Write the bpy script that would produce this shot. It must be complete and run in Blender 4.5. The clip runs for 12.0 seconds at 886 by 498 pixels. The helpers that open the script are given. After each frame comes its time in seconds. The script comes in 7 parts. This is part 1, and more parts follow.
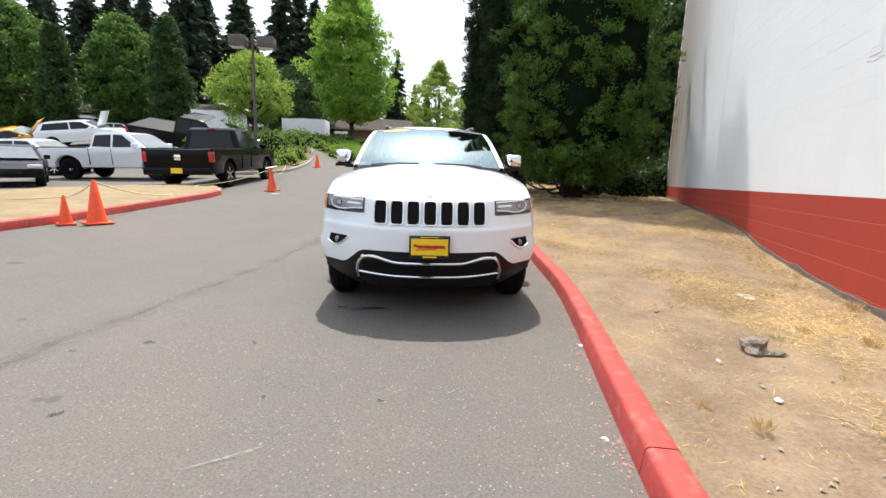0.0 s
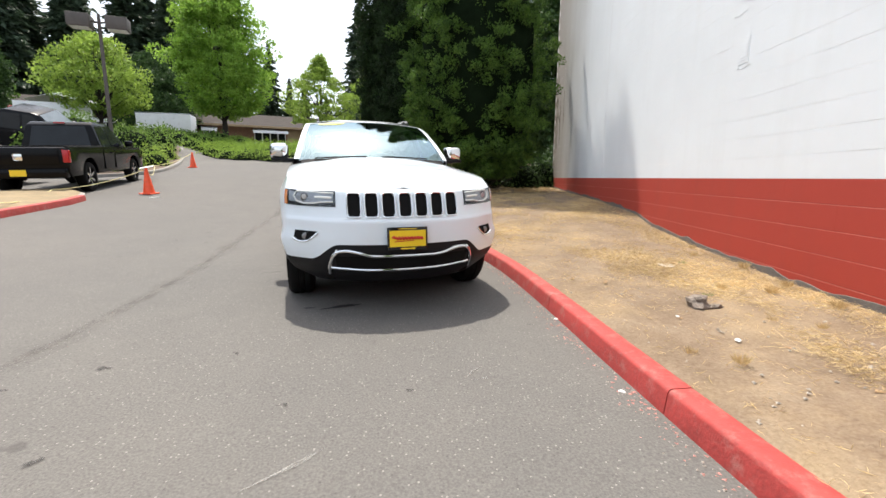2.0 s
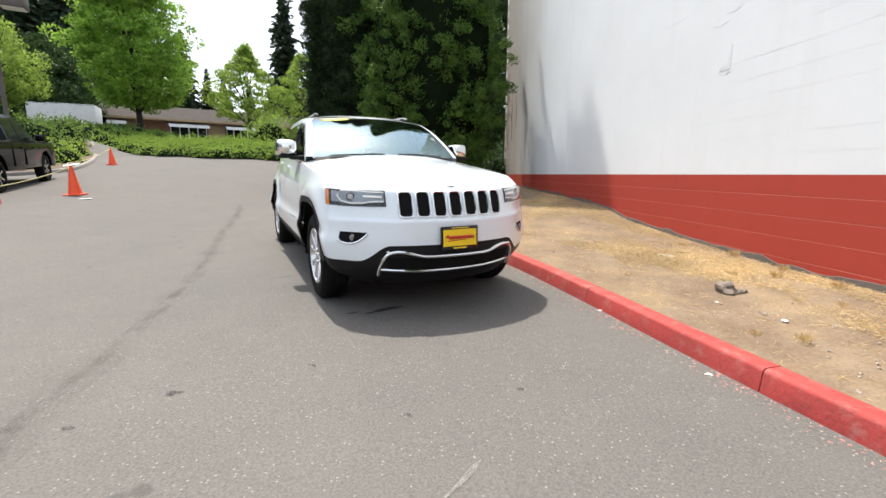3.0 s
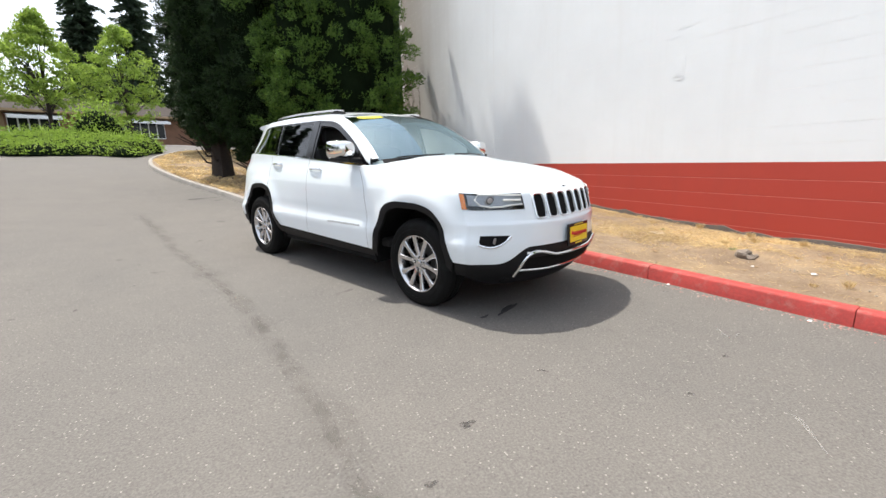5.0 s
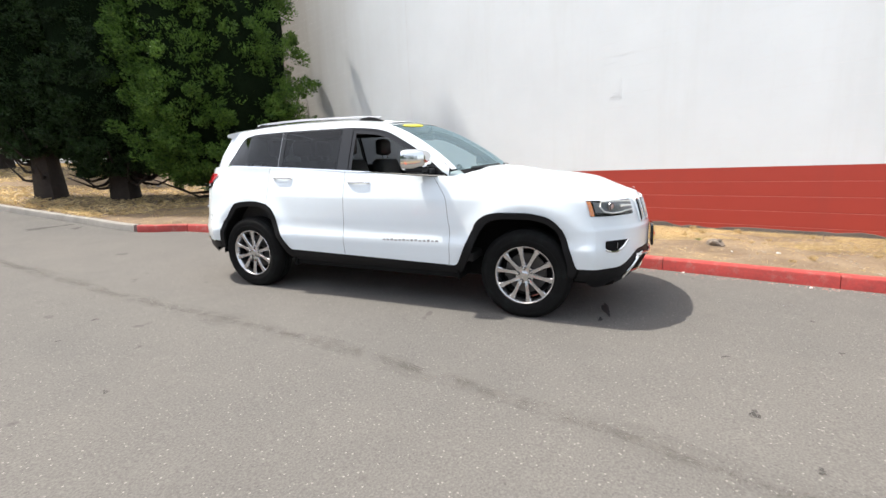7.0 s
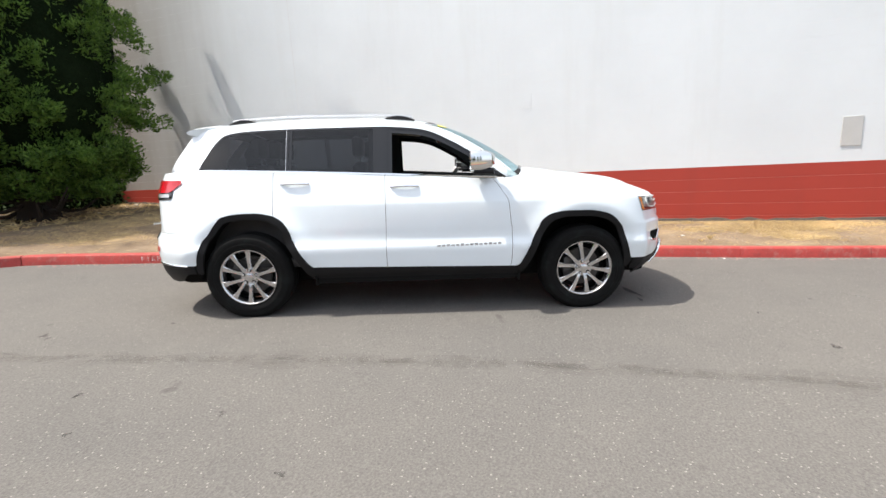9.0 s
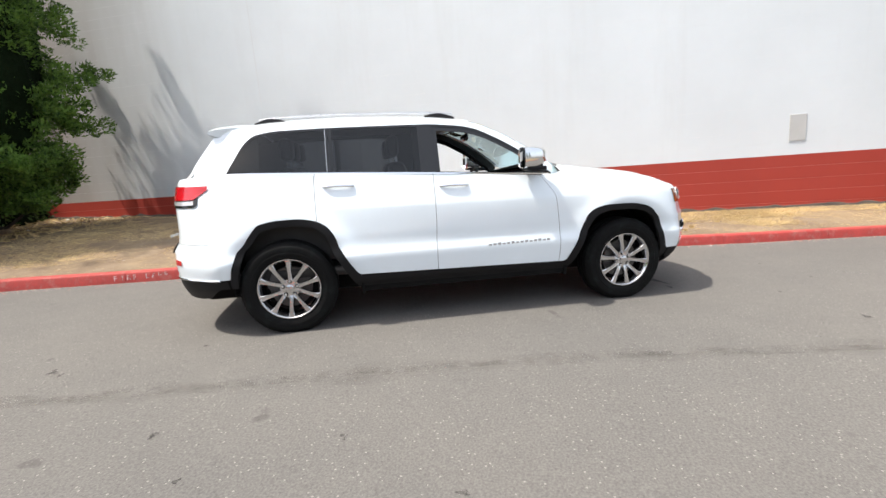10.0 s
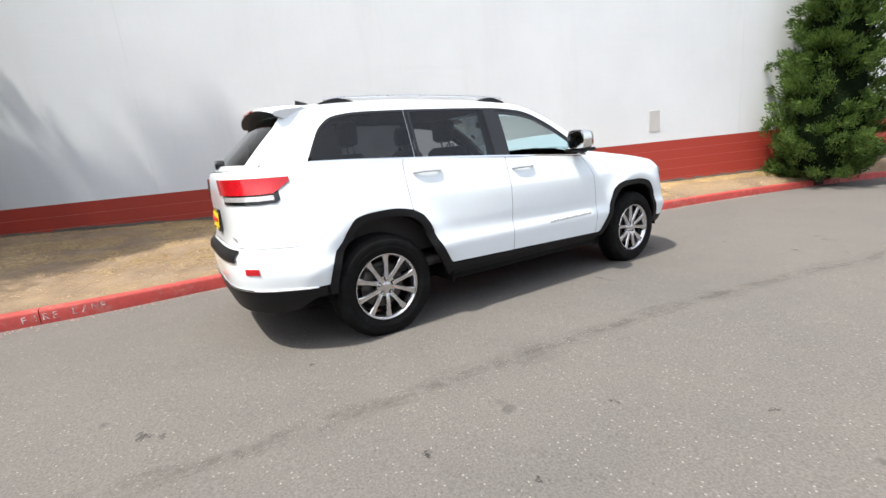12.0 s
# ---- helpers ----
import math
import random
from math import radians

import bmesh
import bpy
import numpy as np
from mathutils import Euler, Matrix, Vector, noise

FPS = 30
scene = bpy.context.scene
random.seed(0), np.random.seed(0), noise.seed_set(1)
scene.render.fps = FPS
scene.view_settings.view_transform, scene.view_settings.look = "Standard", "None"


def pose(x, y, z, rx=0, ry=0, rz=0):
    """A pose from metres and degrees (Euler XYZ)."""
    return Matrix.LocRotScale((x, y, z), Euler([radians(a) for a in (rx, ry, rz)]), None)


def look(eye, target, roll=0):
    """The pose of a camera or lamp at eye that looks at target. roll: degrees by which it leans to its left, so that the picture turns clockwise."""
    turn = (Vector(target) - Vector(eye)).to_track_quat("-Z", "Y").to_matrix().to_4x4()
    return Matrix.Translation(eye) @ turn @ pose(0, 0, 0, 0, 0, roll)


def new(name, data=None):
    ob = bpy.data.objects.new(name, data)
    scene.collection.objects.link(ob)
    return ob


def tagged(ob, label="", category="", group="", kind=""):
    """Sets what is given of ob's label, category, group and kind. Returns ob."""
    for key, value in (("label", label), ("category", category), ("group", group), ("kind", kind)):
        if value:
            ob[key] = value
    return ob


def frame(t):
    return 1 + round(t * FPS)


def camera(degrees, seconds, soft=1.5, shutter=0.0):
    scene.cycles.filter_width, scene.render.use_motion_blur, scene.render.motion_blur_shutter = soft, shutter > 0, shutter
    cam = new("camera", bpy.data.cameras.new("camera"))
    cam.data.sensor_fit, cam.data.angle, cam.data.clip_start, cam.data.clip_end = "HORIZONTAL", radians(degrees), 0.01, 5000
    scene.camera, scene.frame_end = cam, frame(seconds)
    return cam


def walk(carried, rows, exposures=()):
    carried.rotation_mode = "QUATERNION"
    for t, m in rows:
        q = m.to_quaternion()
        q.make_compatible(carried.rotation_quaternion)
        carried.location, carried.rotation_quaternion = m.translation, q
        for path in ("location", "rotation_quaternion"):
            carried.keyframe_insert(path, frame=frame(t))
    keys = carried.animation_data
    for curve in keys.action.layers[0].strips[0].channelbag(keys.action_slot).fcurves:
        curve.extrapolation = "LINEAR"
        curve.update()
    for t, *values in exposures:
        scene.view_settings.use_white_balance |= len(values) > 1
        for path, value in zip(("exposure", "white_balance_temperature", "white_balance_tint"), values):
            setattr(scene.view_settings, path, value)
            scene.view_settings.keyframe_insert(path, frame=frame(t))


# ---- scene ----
cam = camera(90.7, 12.0)
PATH = [
    (0, (0.045, 0.013, 1.195), (-0.602, 1.878, 0.873), 1.8),
    (0.5, (0.04, 0.022, 1.189), (-0.581, 1.893, 0.85), 2.1),
    (1, (-0.039, -0.01, 1.169), (-0.606, 1.871, 0.795), 2.9),
    (1.5, (-0.28, -0.112, 1.163), (-0.631, 1.826, 0.817), 1.0),
    (2, (-0.621, -0.191, 1.129), (-0.768, 1.777, 0.806), 0.4),
    (2.5, (-1.066, -0.161, 1.13), (-1.167, 1.803, 0.764), -0.7),
    (3, (-1.542, -0.164, 1.138), (-1.378, 1.801, 0.801), 0.1),
    (3.2, (-1.739, -0.159, 1.156), (-1.496, 1.797, 0.817), 0.4),
    (4.8, (-3.403, 0.23, 1.245), (-2.632, 2.028, 0.83), -2.5),
    (5, (-3.603, 0.338, 1.28), (-2.802, 2.126, 0.881), -1.7),
    (5.5, (-4.109, 0.603, 1.289), (-3.142, 2.301, 0.864), -2.8),
    (6, (-4.526, 0.96, 1.303), (-3.422, 2.571, 0.873), -2.6),
    (6.5, (-4.909, 1.319, 1.314), (-3.63, 2.815, 0.961), -1.7),
    (7, (-5.271, 1.718, 1.341), (-3.872, 3.097, 0.967), -2.5),
    (7.2, (-5.391, 1.899, 1.354), (-3.948, 3.231, 0.978), -2.1),
    (8.8, (-6.183, 3.351, 1.366), (-4.379, 4.125, 0.986), -1.7),
    (9, (-6.276, 3.542, 1.372), (-4.433, 4.226, 1.0), -2.9),
    (9.5, (-6.402, 4.018, 1.361), (-4.525, 4.573, 0.952), -4.5),
    (10, (-6.457, 4.505, 1.386), (-4.533, 4.905, 1.012), -4.2),
    (10.5, (-6.561, 5.022, 1.403), (-4.615, 5.2, 0.98), -5.4),
    (11, (-6.551, 5.53, 1.428), (-4.593, 5.565, 1.021), -6.1),
    (11.5, (-6.559, 6.044, 1.433), (-4.615, 5.854, 1.006), -6.3),
    (12, (-6.455, 6.537, 1.437), (-4.539, 6.178, 0.992), -5.6),
]
walk(cam, [(t, look(eye, target, roll)) for t, eye, target, roll in PATH])

# ---- light ----
world = bpy.data.worlds.new("sky")
scene.world = world
world.use_nodes = True
wn = world.node_tree
sky = wn.nodes.new("ShaderNodeTexSky")
sky.sky_type, sky.sun_disc = "NISHITA", False
sky.sun_elevation, sky.sun_rotation = radians(65), radians(-24.5)
sky.air_density, sky.dust_density, sky.ozone_density = 1.0, 4.0, 1.0
# thin white haze over the clear sky, as bright in all directions
haze = wn.nodes.new("ShaderNodeBackground")
haze.inputs[0].default_value, haze.inputs[1].default_value = (0.93, 0.97, 1.0, 1.0), 0.42
both = wn.nodes.new("ShaderNodeAddShader")
wn.links.new(sky.outputs[0], wn.nodes["Background"].inputs[0])
wn.nodes["Background"].inputs[1].default_value = 0.08
wn.links.new(wn.nodes["Background"].outputs[0], both.inputs[0])
wn.links.new(haze.outputs[0], both.inputs[1])
wn.links.new(both.outputs[0], wn.nodes["World Output"].inputs[0])
sun = new("sun", bpy.data.lights.new("sun", "SUN"))
sun.data.energy, sun.data.angle, sun.data.color = 3.3, radians(0.8), (1.0, 0.94, 0.85)
sun.matrix_world = look((0, 0, 0), (0.415 * 0.423, -0.910 * 0.423, -0.906))
scene.view_settings.exposure = 1.02

# ---- materials ----


def node_mat(name):
    m = bpy.data.materials.new(name)
    m.use_nodes = True
    nt = m.node_tree
    return m, nt, nt.nodes["Principled BSDF"]


def rgba(c):
    return (c[0], c[1], c[2], 1.0)


def nnoise(nt, vec, scale, detail=4.0, rough=0.6):
    n = nt.nodes.new("ShaderNodeTexNoise")
    n.inputs["Scale"].default_value, n.inputs["Detail"].default_value, n.inputs["Roughness"].default_value = scale, detail, rough
    nt.links.new(vec, n.inputs["Vector"])
    return n.outputs["Fac"]


def nramp(nt, fac, stops):
    r = nt.nodes.new("ShaderNodeValToRGB")
    e = r.color_ramp.elements
    while len(e) < len(stops):
        e.new(0.5)
    for k, (p, c) in zip(e, stops):
        k.position, k.color = p, rgba(c)
    nt.links.new(fac, r.inputs[0])
    return r.outputs["Color"]


def nmix(nt, fac, a, b, how="MIX"):
    n = nt.nodes.new("ShaderNodeMix")
    n.data_type, n.blend_type = "RGBA", how
    for sock, v in ((n.inputs[0], fac), (n.inputs[6], a), (n.inputs[7], b)):
        if isinstance(v, (int, float)):
            sock.default_value = v
        elif isinstance(v, tuple):
            sock.default_value = rgba(v)
        else:
            nt.links.new(v, sock)
    return n.outputs[2]


def nmath(nt, op, a, b=0.0, c=0.0):
    n = nt.nodes.new("ShaderNodeMath")
    n.operation = op
    for sock, v in zip(n.inputs, (a, b, c)):
        if isinstance(v, (int, float)):
            sock.default_value = v
        else:
            nt.links.new(v, sock)
    return n.outputs[0]


def nbump(nt, bsdf, height, strength=0.3, dist=0.01):
    b = nt.nodes.new("ShaderNodeBump")
    b.inputs["Strength"].default_value, b.inputs["Distance"].default_value = strength, dist
    nt.links.new(height, b.inputs["Height"])
    nt.links.new(b.outputs[0], bsdf.inputs["Normal"])


def npos(nt):
    return nt.nodes.new("ShaderNodeNewGeometry").outputs["Position"]


def nobj(nt):
    return nt.nodes.new("ShaderNodeTexCoord").outputs["Object"]


def scaled(c, k):
    return tuple(min(1.0, v * k) for v in c)


def surf(name, col, rough=0.6, metal=0.0, var=0.18, scale=3.0, fine=60.0, bump=0.15, dist=0.003, coat=0.0, spec=0.5, dirt=None, amount=0.0):
    """A painted or natural surface: broad and fine variation, fine relief, and dirt with a shape of its own."""
    m, nt, b = node_mat(name)
    p = nobj(nt)
    n1, n2 = nnoise(nt, p, scale), nnoise(nt, p, fine, 3.0)
    c = nramp(nt, n1, [(0.3, scaled(col, 1 - var)), (0.7, scaled(col, 1 + var))])
    c = nmix(nt, 0.35 * min(1.0, var * 4), c, nramp(nt, n2, [(0.35, scaled(col, 1 - 1.5 * var)), (0.65, scaled(col, 1 + 1.5 * var))]))
    if dirt:
        d = nramp(nt, nnoise(nt, p, scale * 2.3, 8.0, 0.7), [(0.52, (0, 0, 0)), (0.68, (amount, amount, amount))])
        c = nmix(nt, d, c, dirt)
    nt.links.new(c, b.inputs["Base Color"])
    r = nramp(nt, n2, [(0.3, (rough * 0.85,) * 3), (0.7, (min(1, rough * 1.15),) * 3)])
    nt.links.new(r, b.inputs["Roughness"])
    b.inputs["Metallic"].default_value = metal
    b.inputs["Specular IOR Level"].default_value = spec
    b.inputs["Coat Weight"].default_value = coat
    b.inputs["Coat Roughness"].default_value = 0.03
    if bump:
        nbump(nt, b, n2, bump, dist)
    return m


def glass(name, tint, gloss=0.02, facing=0.05, sheen=(1, 1, 1)):
    """Thin glass: tinted, and glossier towards grazing angles."""
    m, nt, b = node_mat(name)
    nt.nodes.remove(b)
    t, g, f, mx = (nt.nodes.new("ShaderNode" + k) for k in ("BsdfTransparent", "BsdfGlossy", "LayerWeight", "MixShader"))
    t.inputs[0].default_value = rgba(tint)
    g.inputs["Color"].default_value = rgba(sheen)
    g.inputs["Roughness"].default_value = gloss
    f.inputs["Blend"].default_value = 0.5
    k = nmath(nt, "MULTIPLY_ADD", nmath(nt, "POWER", f.outputs["Facing"], 4.5), 0.92 - facing, facing)
    nt.links.new(k, mx.inputs[0])
    nt.links.new(t.outputs[0], mx.inputs[1])
    nt.links.new(g.outputs[0], mx.inputs[2])
    nt.links.new(mx.outputs[0], nt.nodes["Material Output"].inputs[0])
    return m


def leafy(name, dark, light, rough=0.55, trans=0.35, tuft=0.9):
    m, nt, b = node_mat(name)
    isl = nt.nodes.new("ShaderNodeNewGeometry").outputs["Random Per Island"]
    c = nramp(nt, isl, [(0.0, dark), (0.55, tuple((x + y) / 2 for x, y in zip(dark, light))), (1.0, light)])
    c = nmix(nt, nramp(nt, nnoise(nt, nobj(nt), tuft, 2.0), [(0.45, (0, 0, 0)), (0.66, (0.75, 0.75, 0.75))]), c, scaled(light, 1.25))
    nt.links.new(c, b.inputs["Base Color"])
    b.inputs["Roughness"].default_value = rough
    b.inputs["Specular IOR Level"].default_value = 0.25
    tr, mx = nt.nodes.new("ShaderNodeBsdfTranslucent"), nt.nodes.new("ShaderNodeMixShader")
    nt.links.new(c, tr.inputs[0])
    mx.inputs[0].default_value = trans
    nt.links.new(b.outputs[0], mx.inputs[1])
    nt.links.new(tr.outputs[0], mx.inputs[2])
    nt.links.new(mx.outputs[0], nt.nodes["Material Output"].inputs[0])
    return m


def asphalt_mat():
    m, nt, b = node_mat("worn_asphalt")
    p = npos(nt)
    broad, mid, fine = nnoise(nt, p, 0.35, 5), nnoise(nt, p, 2.2, 6), nnoise(nt, p, 90, 3)
    c = nramp(nt, broad, [(0.3, (0.093, 0.090, 0.086)), (0.7, (0.148, 0.136, 0.122))])
    c = nmix(nt, 0.3, c, nramp(nt, mid, [(0.35, (0.090, 0.083, 0.076)), (0.7, (0.160, 0.147, 0.130))]))
    c = nmix(nt, 0.5, c, nramp(nt, fine, [(0.3, (0.065, 0.062, 0.060)), (0.7, (0.182, 0.174, 0.163))]))
    v = nt.nodes.new("ShaderNodeTexVoronoi")
    v.inputs["Scale"].default_value = 54.0
    nt.links.new(p, v.inputs["Vector"])
    sep = nt.nodes.new("ShaderNodeSeparateColor")
    nt.links.new(v.outputs["Color"], sep.inputs[0])
    chip = nmath(nt, "MULTIPLY", nmath(nt, "LESS_THAN", v.outputs["Distance"], 0.26), nmath(nt, "GREATER_THAN", sep.outputs[0], 0.875))
    c = nmix(nt, nmath(nt, "MULTIPLY", chip, 0.6), c, (0.30, 0.283, 0.26))
    pit = nmath(nt, "MULTIPLY", nmath(nt, "LESS_THAN", v.outputs["Distance"], 0.28), nmath(nt, "LESS_THAN", sep.outputs[0], 0.10))
    c = nmix(nt, nmath(nt, "MULTIPLY", pit, 0.35), c, (0.043, 0.041, 0.04))
    spot = nramp(nt, nnoise(nt, p, 3.3, 2.0, 0.4), [(0.745, (0, 0, 0)), (0.77, (0.5, 0.5, 0.5))])
    c = nmix(nt, spot, c, (0.054, 0.05, 0.047))
    nt.links.new(c, b.inputs["Base Color"])
    b.inputs["Roughness"].default_value = 0.9
    b.inputs["Specular IOR Level"].default_value = 0.25
    nbump(nt, b, fine, 0.35, 0.006)
    return m


def dirt_mat():
    m, nt, b = node_mat("dry_dirt")
    p = npos(nt)
    broad, mid, fine = nnoise(nt, p, 0.9, 6, 0.65), nnoise(nt, p, 2.6, 8, 0.7), nnoise(nt, p, 55, 4)
    c = nramp(nt, mid, [(0.35, (0.125, 0.082, 0.055)), (0.5, (0.195, 0.135, 0.092)), (0.68, (0.262, 0.202, 0.147))])
    c = nmix(nt, nramp(nt, broad, [(0.46, (0, 0, 0)), (0.62, (0.5, 0.5, 0.5))]), c, (0.375, 0.268, 0.145))
    c = nmix(nt, 0.4, c, nramp(nt, fine, [(0.3, (0.106, 0.077, 0.050)), (0.7, (0.278, 0.229, 0.160))]))
    nt.links.new(c, b.inputs["Base Color"])
    b.inputs["Roughness"].default_value = 0.95
    b.inputs["Specular IOR Level"].default_value = 0.15
    nbump(nt, b, nmath(nt, "ADD", nmath(nt, "MULTIPLY", mid, 3.0), fine), 0.6, 0.012)
    return m


def worn_mark(name, col, scale, cover, rough=0.95):
    """A thin worn mark that breaks up into the surface under it."""
    m, nt, b = node_mat(name)
    p = npos(nt)
    nt.links.new(nramp(nt, nnoise(nt, p, 25, 4), [(0.3, scaled(col, 0.7)), (0.7, scaled(col, 1.3))]), b.inputs["Base Color"])
    b.inputs["Roughness"].default_value = rough
    b.inputs["Specular IOR Level"].default_value = 0.3
    t, mx = nt.nodes.new("ShaderNodeBsdfTransparent"), nt.nodes.new("ShaderNodeMixShader")
    f = nramp(nt, nnoise(nt, p, scale, 6, 0.7), [(0.38, (0, 0, 0)), (0.62, (cover,) * 3)])
    nt.links.new(f, mx.inputs[0])
    nt.links.new(t.outputs[0], mx.inputs[1])
    nt.links.new(b.outputs[0], mx.inputs[2])
    nt.links.new(mx.outputs[0], nt.nodes["Material Output"].inputs[0])
    return m


def block_mat(name, col, stain, amount, weathered=None):
    """Painted concrete block: roller texture, thin streaks and a little dirt; every block a shade of its own."""
    m, nt, b = node_mat(name)
    p = npos(nt)
    n1, n2, n3 = nnoise(nt, p, 0.5, 5), nnoise(nt, p, 9, 6, 0.7), nnoise(nt, p, 120, 3)
    c = nramp(nt, n1, [(0.3, scaled(col, 0.95)), (0.7, scaled(col, 1.04))])
    mp = nt.nodes.new("ShaderNodeMapping")
    mp.inputs["Scale"].default_value = (1, 1.3, 0.12)
    nt.links.new(p, mp.inputs[0])
    streak = nramp(nt, nnoise(nt, mp.outputs[0], 2.0, 6, 0.65), [(0.52, (0, 0, 0)), (0.75, (amount,) * 3)])
    c = nmix(nt, streak, c, stain)
    c = nmix(nt, nramp(nt, n2, [(0.60, (0, 0, 0)), (0.75, (amount * 0.5,) * 3)]), c, stain)
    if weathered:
        # brown tone that grows along the wall, its edge broken up by stretched noise
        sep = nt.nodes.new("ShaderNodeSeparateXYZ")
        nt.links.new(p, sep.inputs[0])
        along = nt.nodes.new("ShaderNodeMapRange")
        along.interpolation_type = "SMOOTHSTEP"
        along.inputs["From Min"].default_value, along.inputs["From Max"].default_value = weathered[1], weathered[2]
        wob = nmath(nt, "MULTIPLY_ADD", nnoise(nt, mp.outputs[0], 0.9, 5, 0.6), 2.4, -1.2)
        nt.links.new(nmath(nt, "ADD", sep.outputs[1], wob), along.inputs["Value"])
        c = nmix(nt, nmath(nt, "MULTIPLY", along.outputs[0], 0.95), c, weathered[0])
    nt.links.new(c, b.inputs["Base Color"])
    b.inputs["Roughness"].default_value = 0.62
    b.inputs["Specular IOR Level"].default_value = 0.35
    nbump(nt, b, nmath(nt, "ADD", n3, nmath(nt, "MULTIPLY", n2, 1.5)), 0.25, 0.004)
    return m


M_ASPHALT, M_DIRT = asphalt_mat(), dirt_mat()
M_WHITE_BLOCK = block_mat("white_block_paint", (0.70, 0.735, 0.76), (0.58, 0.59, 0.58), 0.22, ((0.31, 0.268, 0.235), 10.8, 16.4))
M_RED_BLOCK = block_mat("red_block_paint", (0.36, 0.045, 0.030), (0.26, 0.045, 0.035), 0.4)
M_MORTAR = surf("wall_mortar", (0.74, 0.74, 0.74), 0.85, var=0.12)
# red mortar, paler than the blocks to paint sun caught on joint ledges
M_MORTAR_RED_LIT = surf("sunlit_red_mortar", (0.50, 0.16, 0.125), 0.8, var=0.2)
M_FOOTING = surf("grey_concrete_footing", (0.11, 0.095, 0.085), 0.9, var=0.3, scale=5, bump=0.5, dist=0.01, dirt=(0.15, 0.11, 0.078), amount=0.9)
M_KERB_RED = surf("worn_red_kerb_paint", (0.34, 0.040, 0.034), 0.75, var=0.25, scale=4, fine=40, bump=0.5, dist=0.006, dirt=(0.34, 0.15, 0.125), amount=0.6)
M_KERB = surf("kerb_concrete", (0.25, 0.235, 0.213), 0.9, var=0.22, scale=4, fine=50, bump=0.4, dist=0.006, dirt=(0.22, 0.2, 0.18), amount=0.6)
M_BARK = surf("brown_bark", (0.030, 0.021, 0.016), 0.95, var=0.4, scale=6, fine=30, bump=0.8, dist=0.03)
M_SEQUOIA = leafy("dark_conifer_leaf", (0.006, 0.015, 0.005), (0.026, 0.054, 0.014), trans=0.18, tuft=2.6)
M_SEQUOIA_LIGHT = leafy("mid_green_conifer_leaf", (0.021, 0.052, 0.012), (0.128, 0.228, 0.040), trans=0.3, tuft=3.2)
# near-black colour stands in for the shade deep inside crowns and bushes
M_CROWN_SHADE = surf("painted_crown_shade", (0.007, 0.013, 0.0055), 1.0, var=0.4, scale=4, fine=25, bump=0.8, dist=0.05, spec=0.03)
M_LIME = leafy("light_green_leaf", (0.13, 0.215, 0.034), (0.30, 0.41, 0.075), trans=0.45)
M_GREEN = leafy("mid_green_leaf", (0.045, 0.098, 0.022), (0.125, 0.215, 0.045), trans=0.40)
M_DARKLEAF = leafy("dark_green_leaf", (0.020, 0.045, 0.015), (0.060, 0.110, 0.030), trans=0.25)
M_FIR = leafy("fir_needles", (0.018, 0.034, 0.022), (0.055, 0.085, 0.045), trans=0.2)
M_HEDGE = leafy("hedge_leaf", (0.12, 0.20, 0.026), (0.29, 0.42, 0.068), trans=0.4)
M_IVY = leafy("ground_cover_leaf", (0.07, 0.13, 0.024), (0.18, 0.28, 0.055), trans=0.4)
M_STRAW = leafy("dry_straw", (0.40, 0.29, 0.14), (0.66, 0.51, 0.27), 0.9, 0.2)
M_GREEN_LIGHT = leafy("bright_green_leaf", (0.12, 0.23, 0.030), (0.28, 0.44, 0.07), trans=0.5)
M_JUNIPER = leafy("juniper_needles", (0.026, 0.062, 0.018), (0.125, 0.200, 0.045), trans=0.24, tuft=4.0)

# ---- mesh helpers ----


def link_bm(name, bm, material, smooth=True):
    me = bpy.data.meshes.new(name)
    bm.normal_update()
    bm.to_mesh(me)
    bm.free()
    if smooth:
        me.shade_smooth()
        me.set_sharp_from_angle(angle=radians(38))
    me.materials.append(material)
    return new(name, me)


def part(name, bm, material, parent, label="", smooth=True):
    ob = link_bm(name, bm, material, smooth)
    ob.parent = parent
    return tagged(ob, label)


def thing(name, m, label, category, group="", kind=""):
    ob = new(name)
    ob.empty_display_size = 0.1
    ob.matrix_world = m
    return tagged(ob, label, category, group, kind)


def raw_mesh(name, verts, faces, material, smooth=False):
    """An object from arrays: verts n x 3, faces n x 3 or n x 4."""
    me = bpy.data.meshes.new(name)
    verts, faces = np.asarray(verts, np.float32), np.asarray(faces, np.int32)
    k = faces.shape[1]
    me.vertices.add(len(verts))
    me.vertices.foreach_set("co", verts.ravel())
    me.loops.add(faces.size)
    me.loops.foreach_set("vertex_index", faces.ravel())
    me.polygons.add(len(faces))
    me.polygons.foreach_set("loop_start", np.arange(0, faces.size, k, dtype=np.int32))
    me.polygons.foreach_set("loop_total", np.full(len(faces), k, np.int32))
    me.update(calc_edges=True)
    me.validate()
    if smooth:
        me.shade_smooth()
    else:
        me.shade_flat()
    me.materials.append(material)
    return new(name, me)


def grid_bm(rows, bm=None, closed=False):
    """Quads between rows of points."""
    bm = bm or bmesh.new()
    vs = [[bm.verts.new(p) for p in r] for r in rows]
    for a, b in zip(vs, vs[1:]):
        n = len(a)
        for i in range(n if closed else n - 1):
            try:
                bm.faces.new((a[i], a[(i + 1) % n], b[(i + 1) % n], b[i]))
            except ValueError:
                pass
    return bm


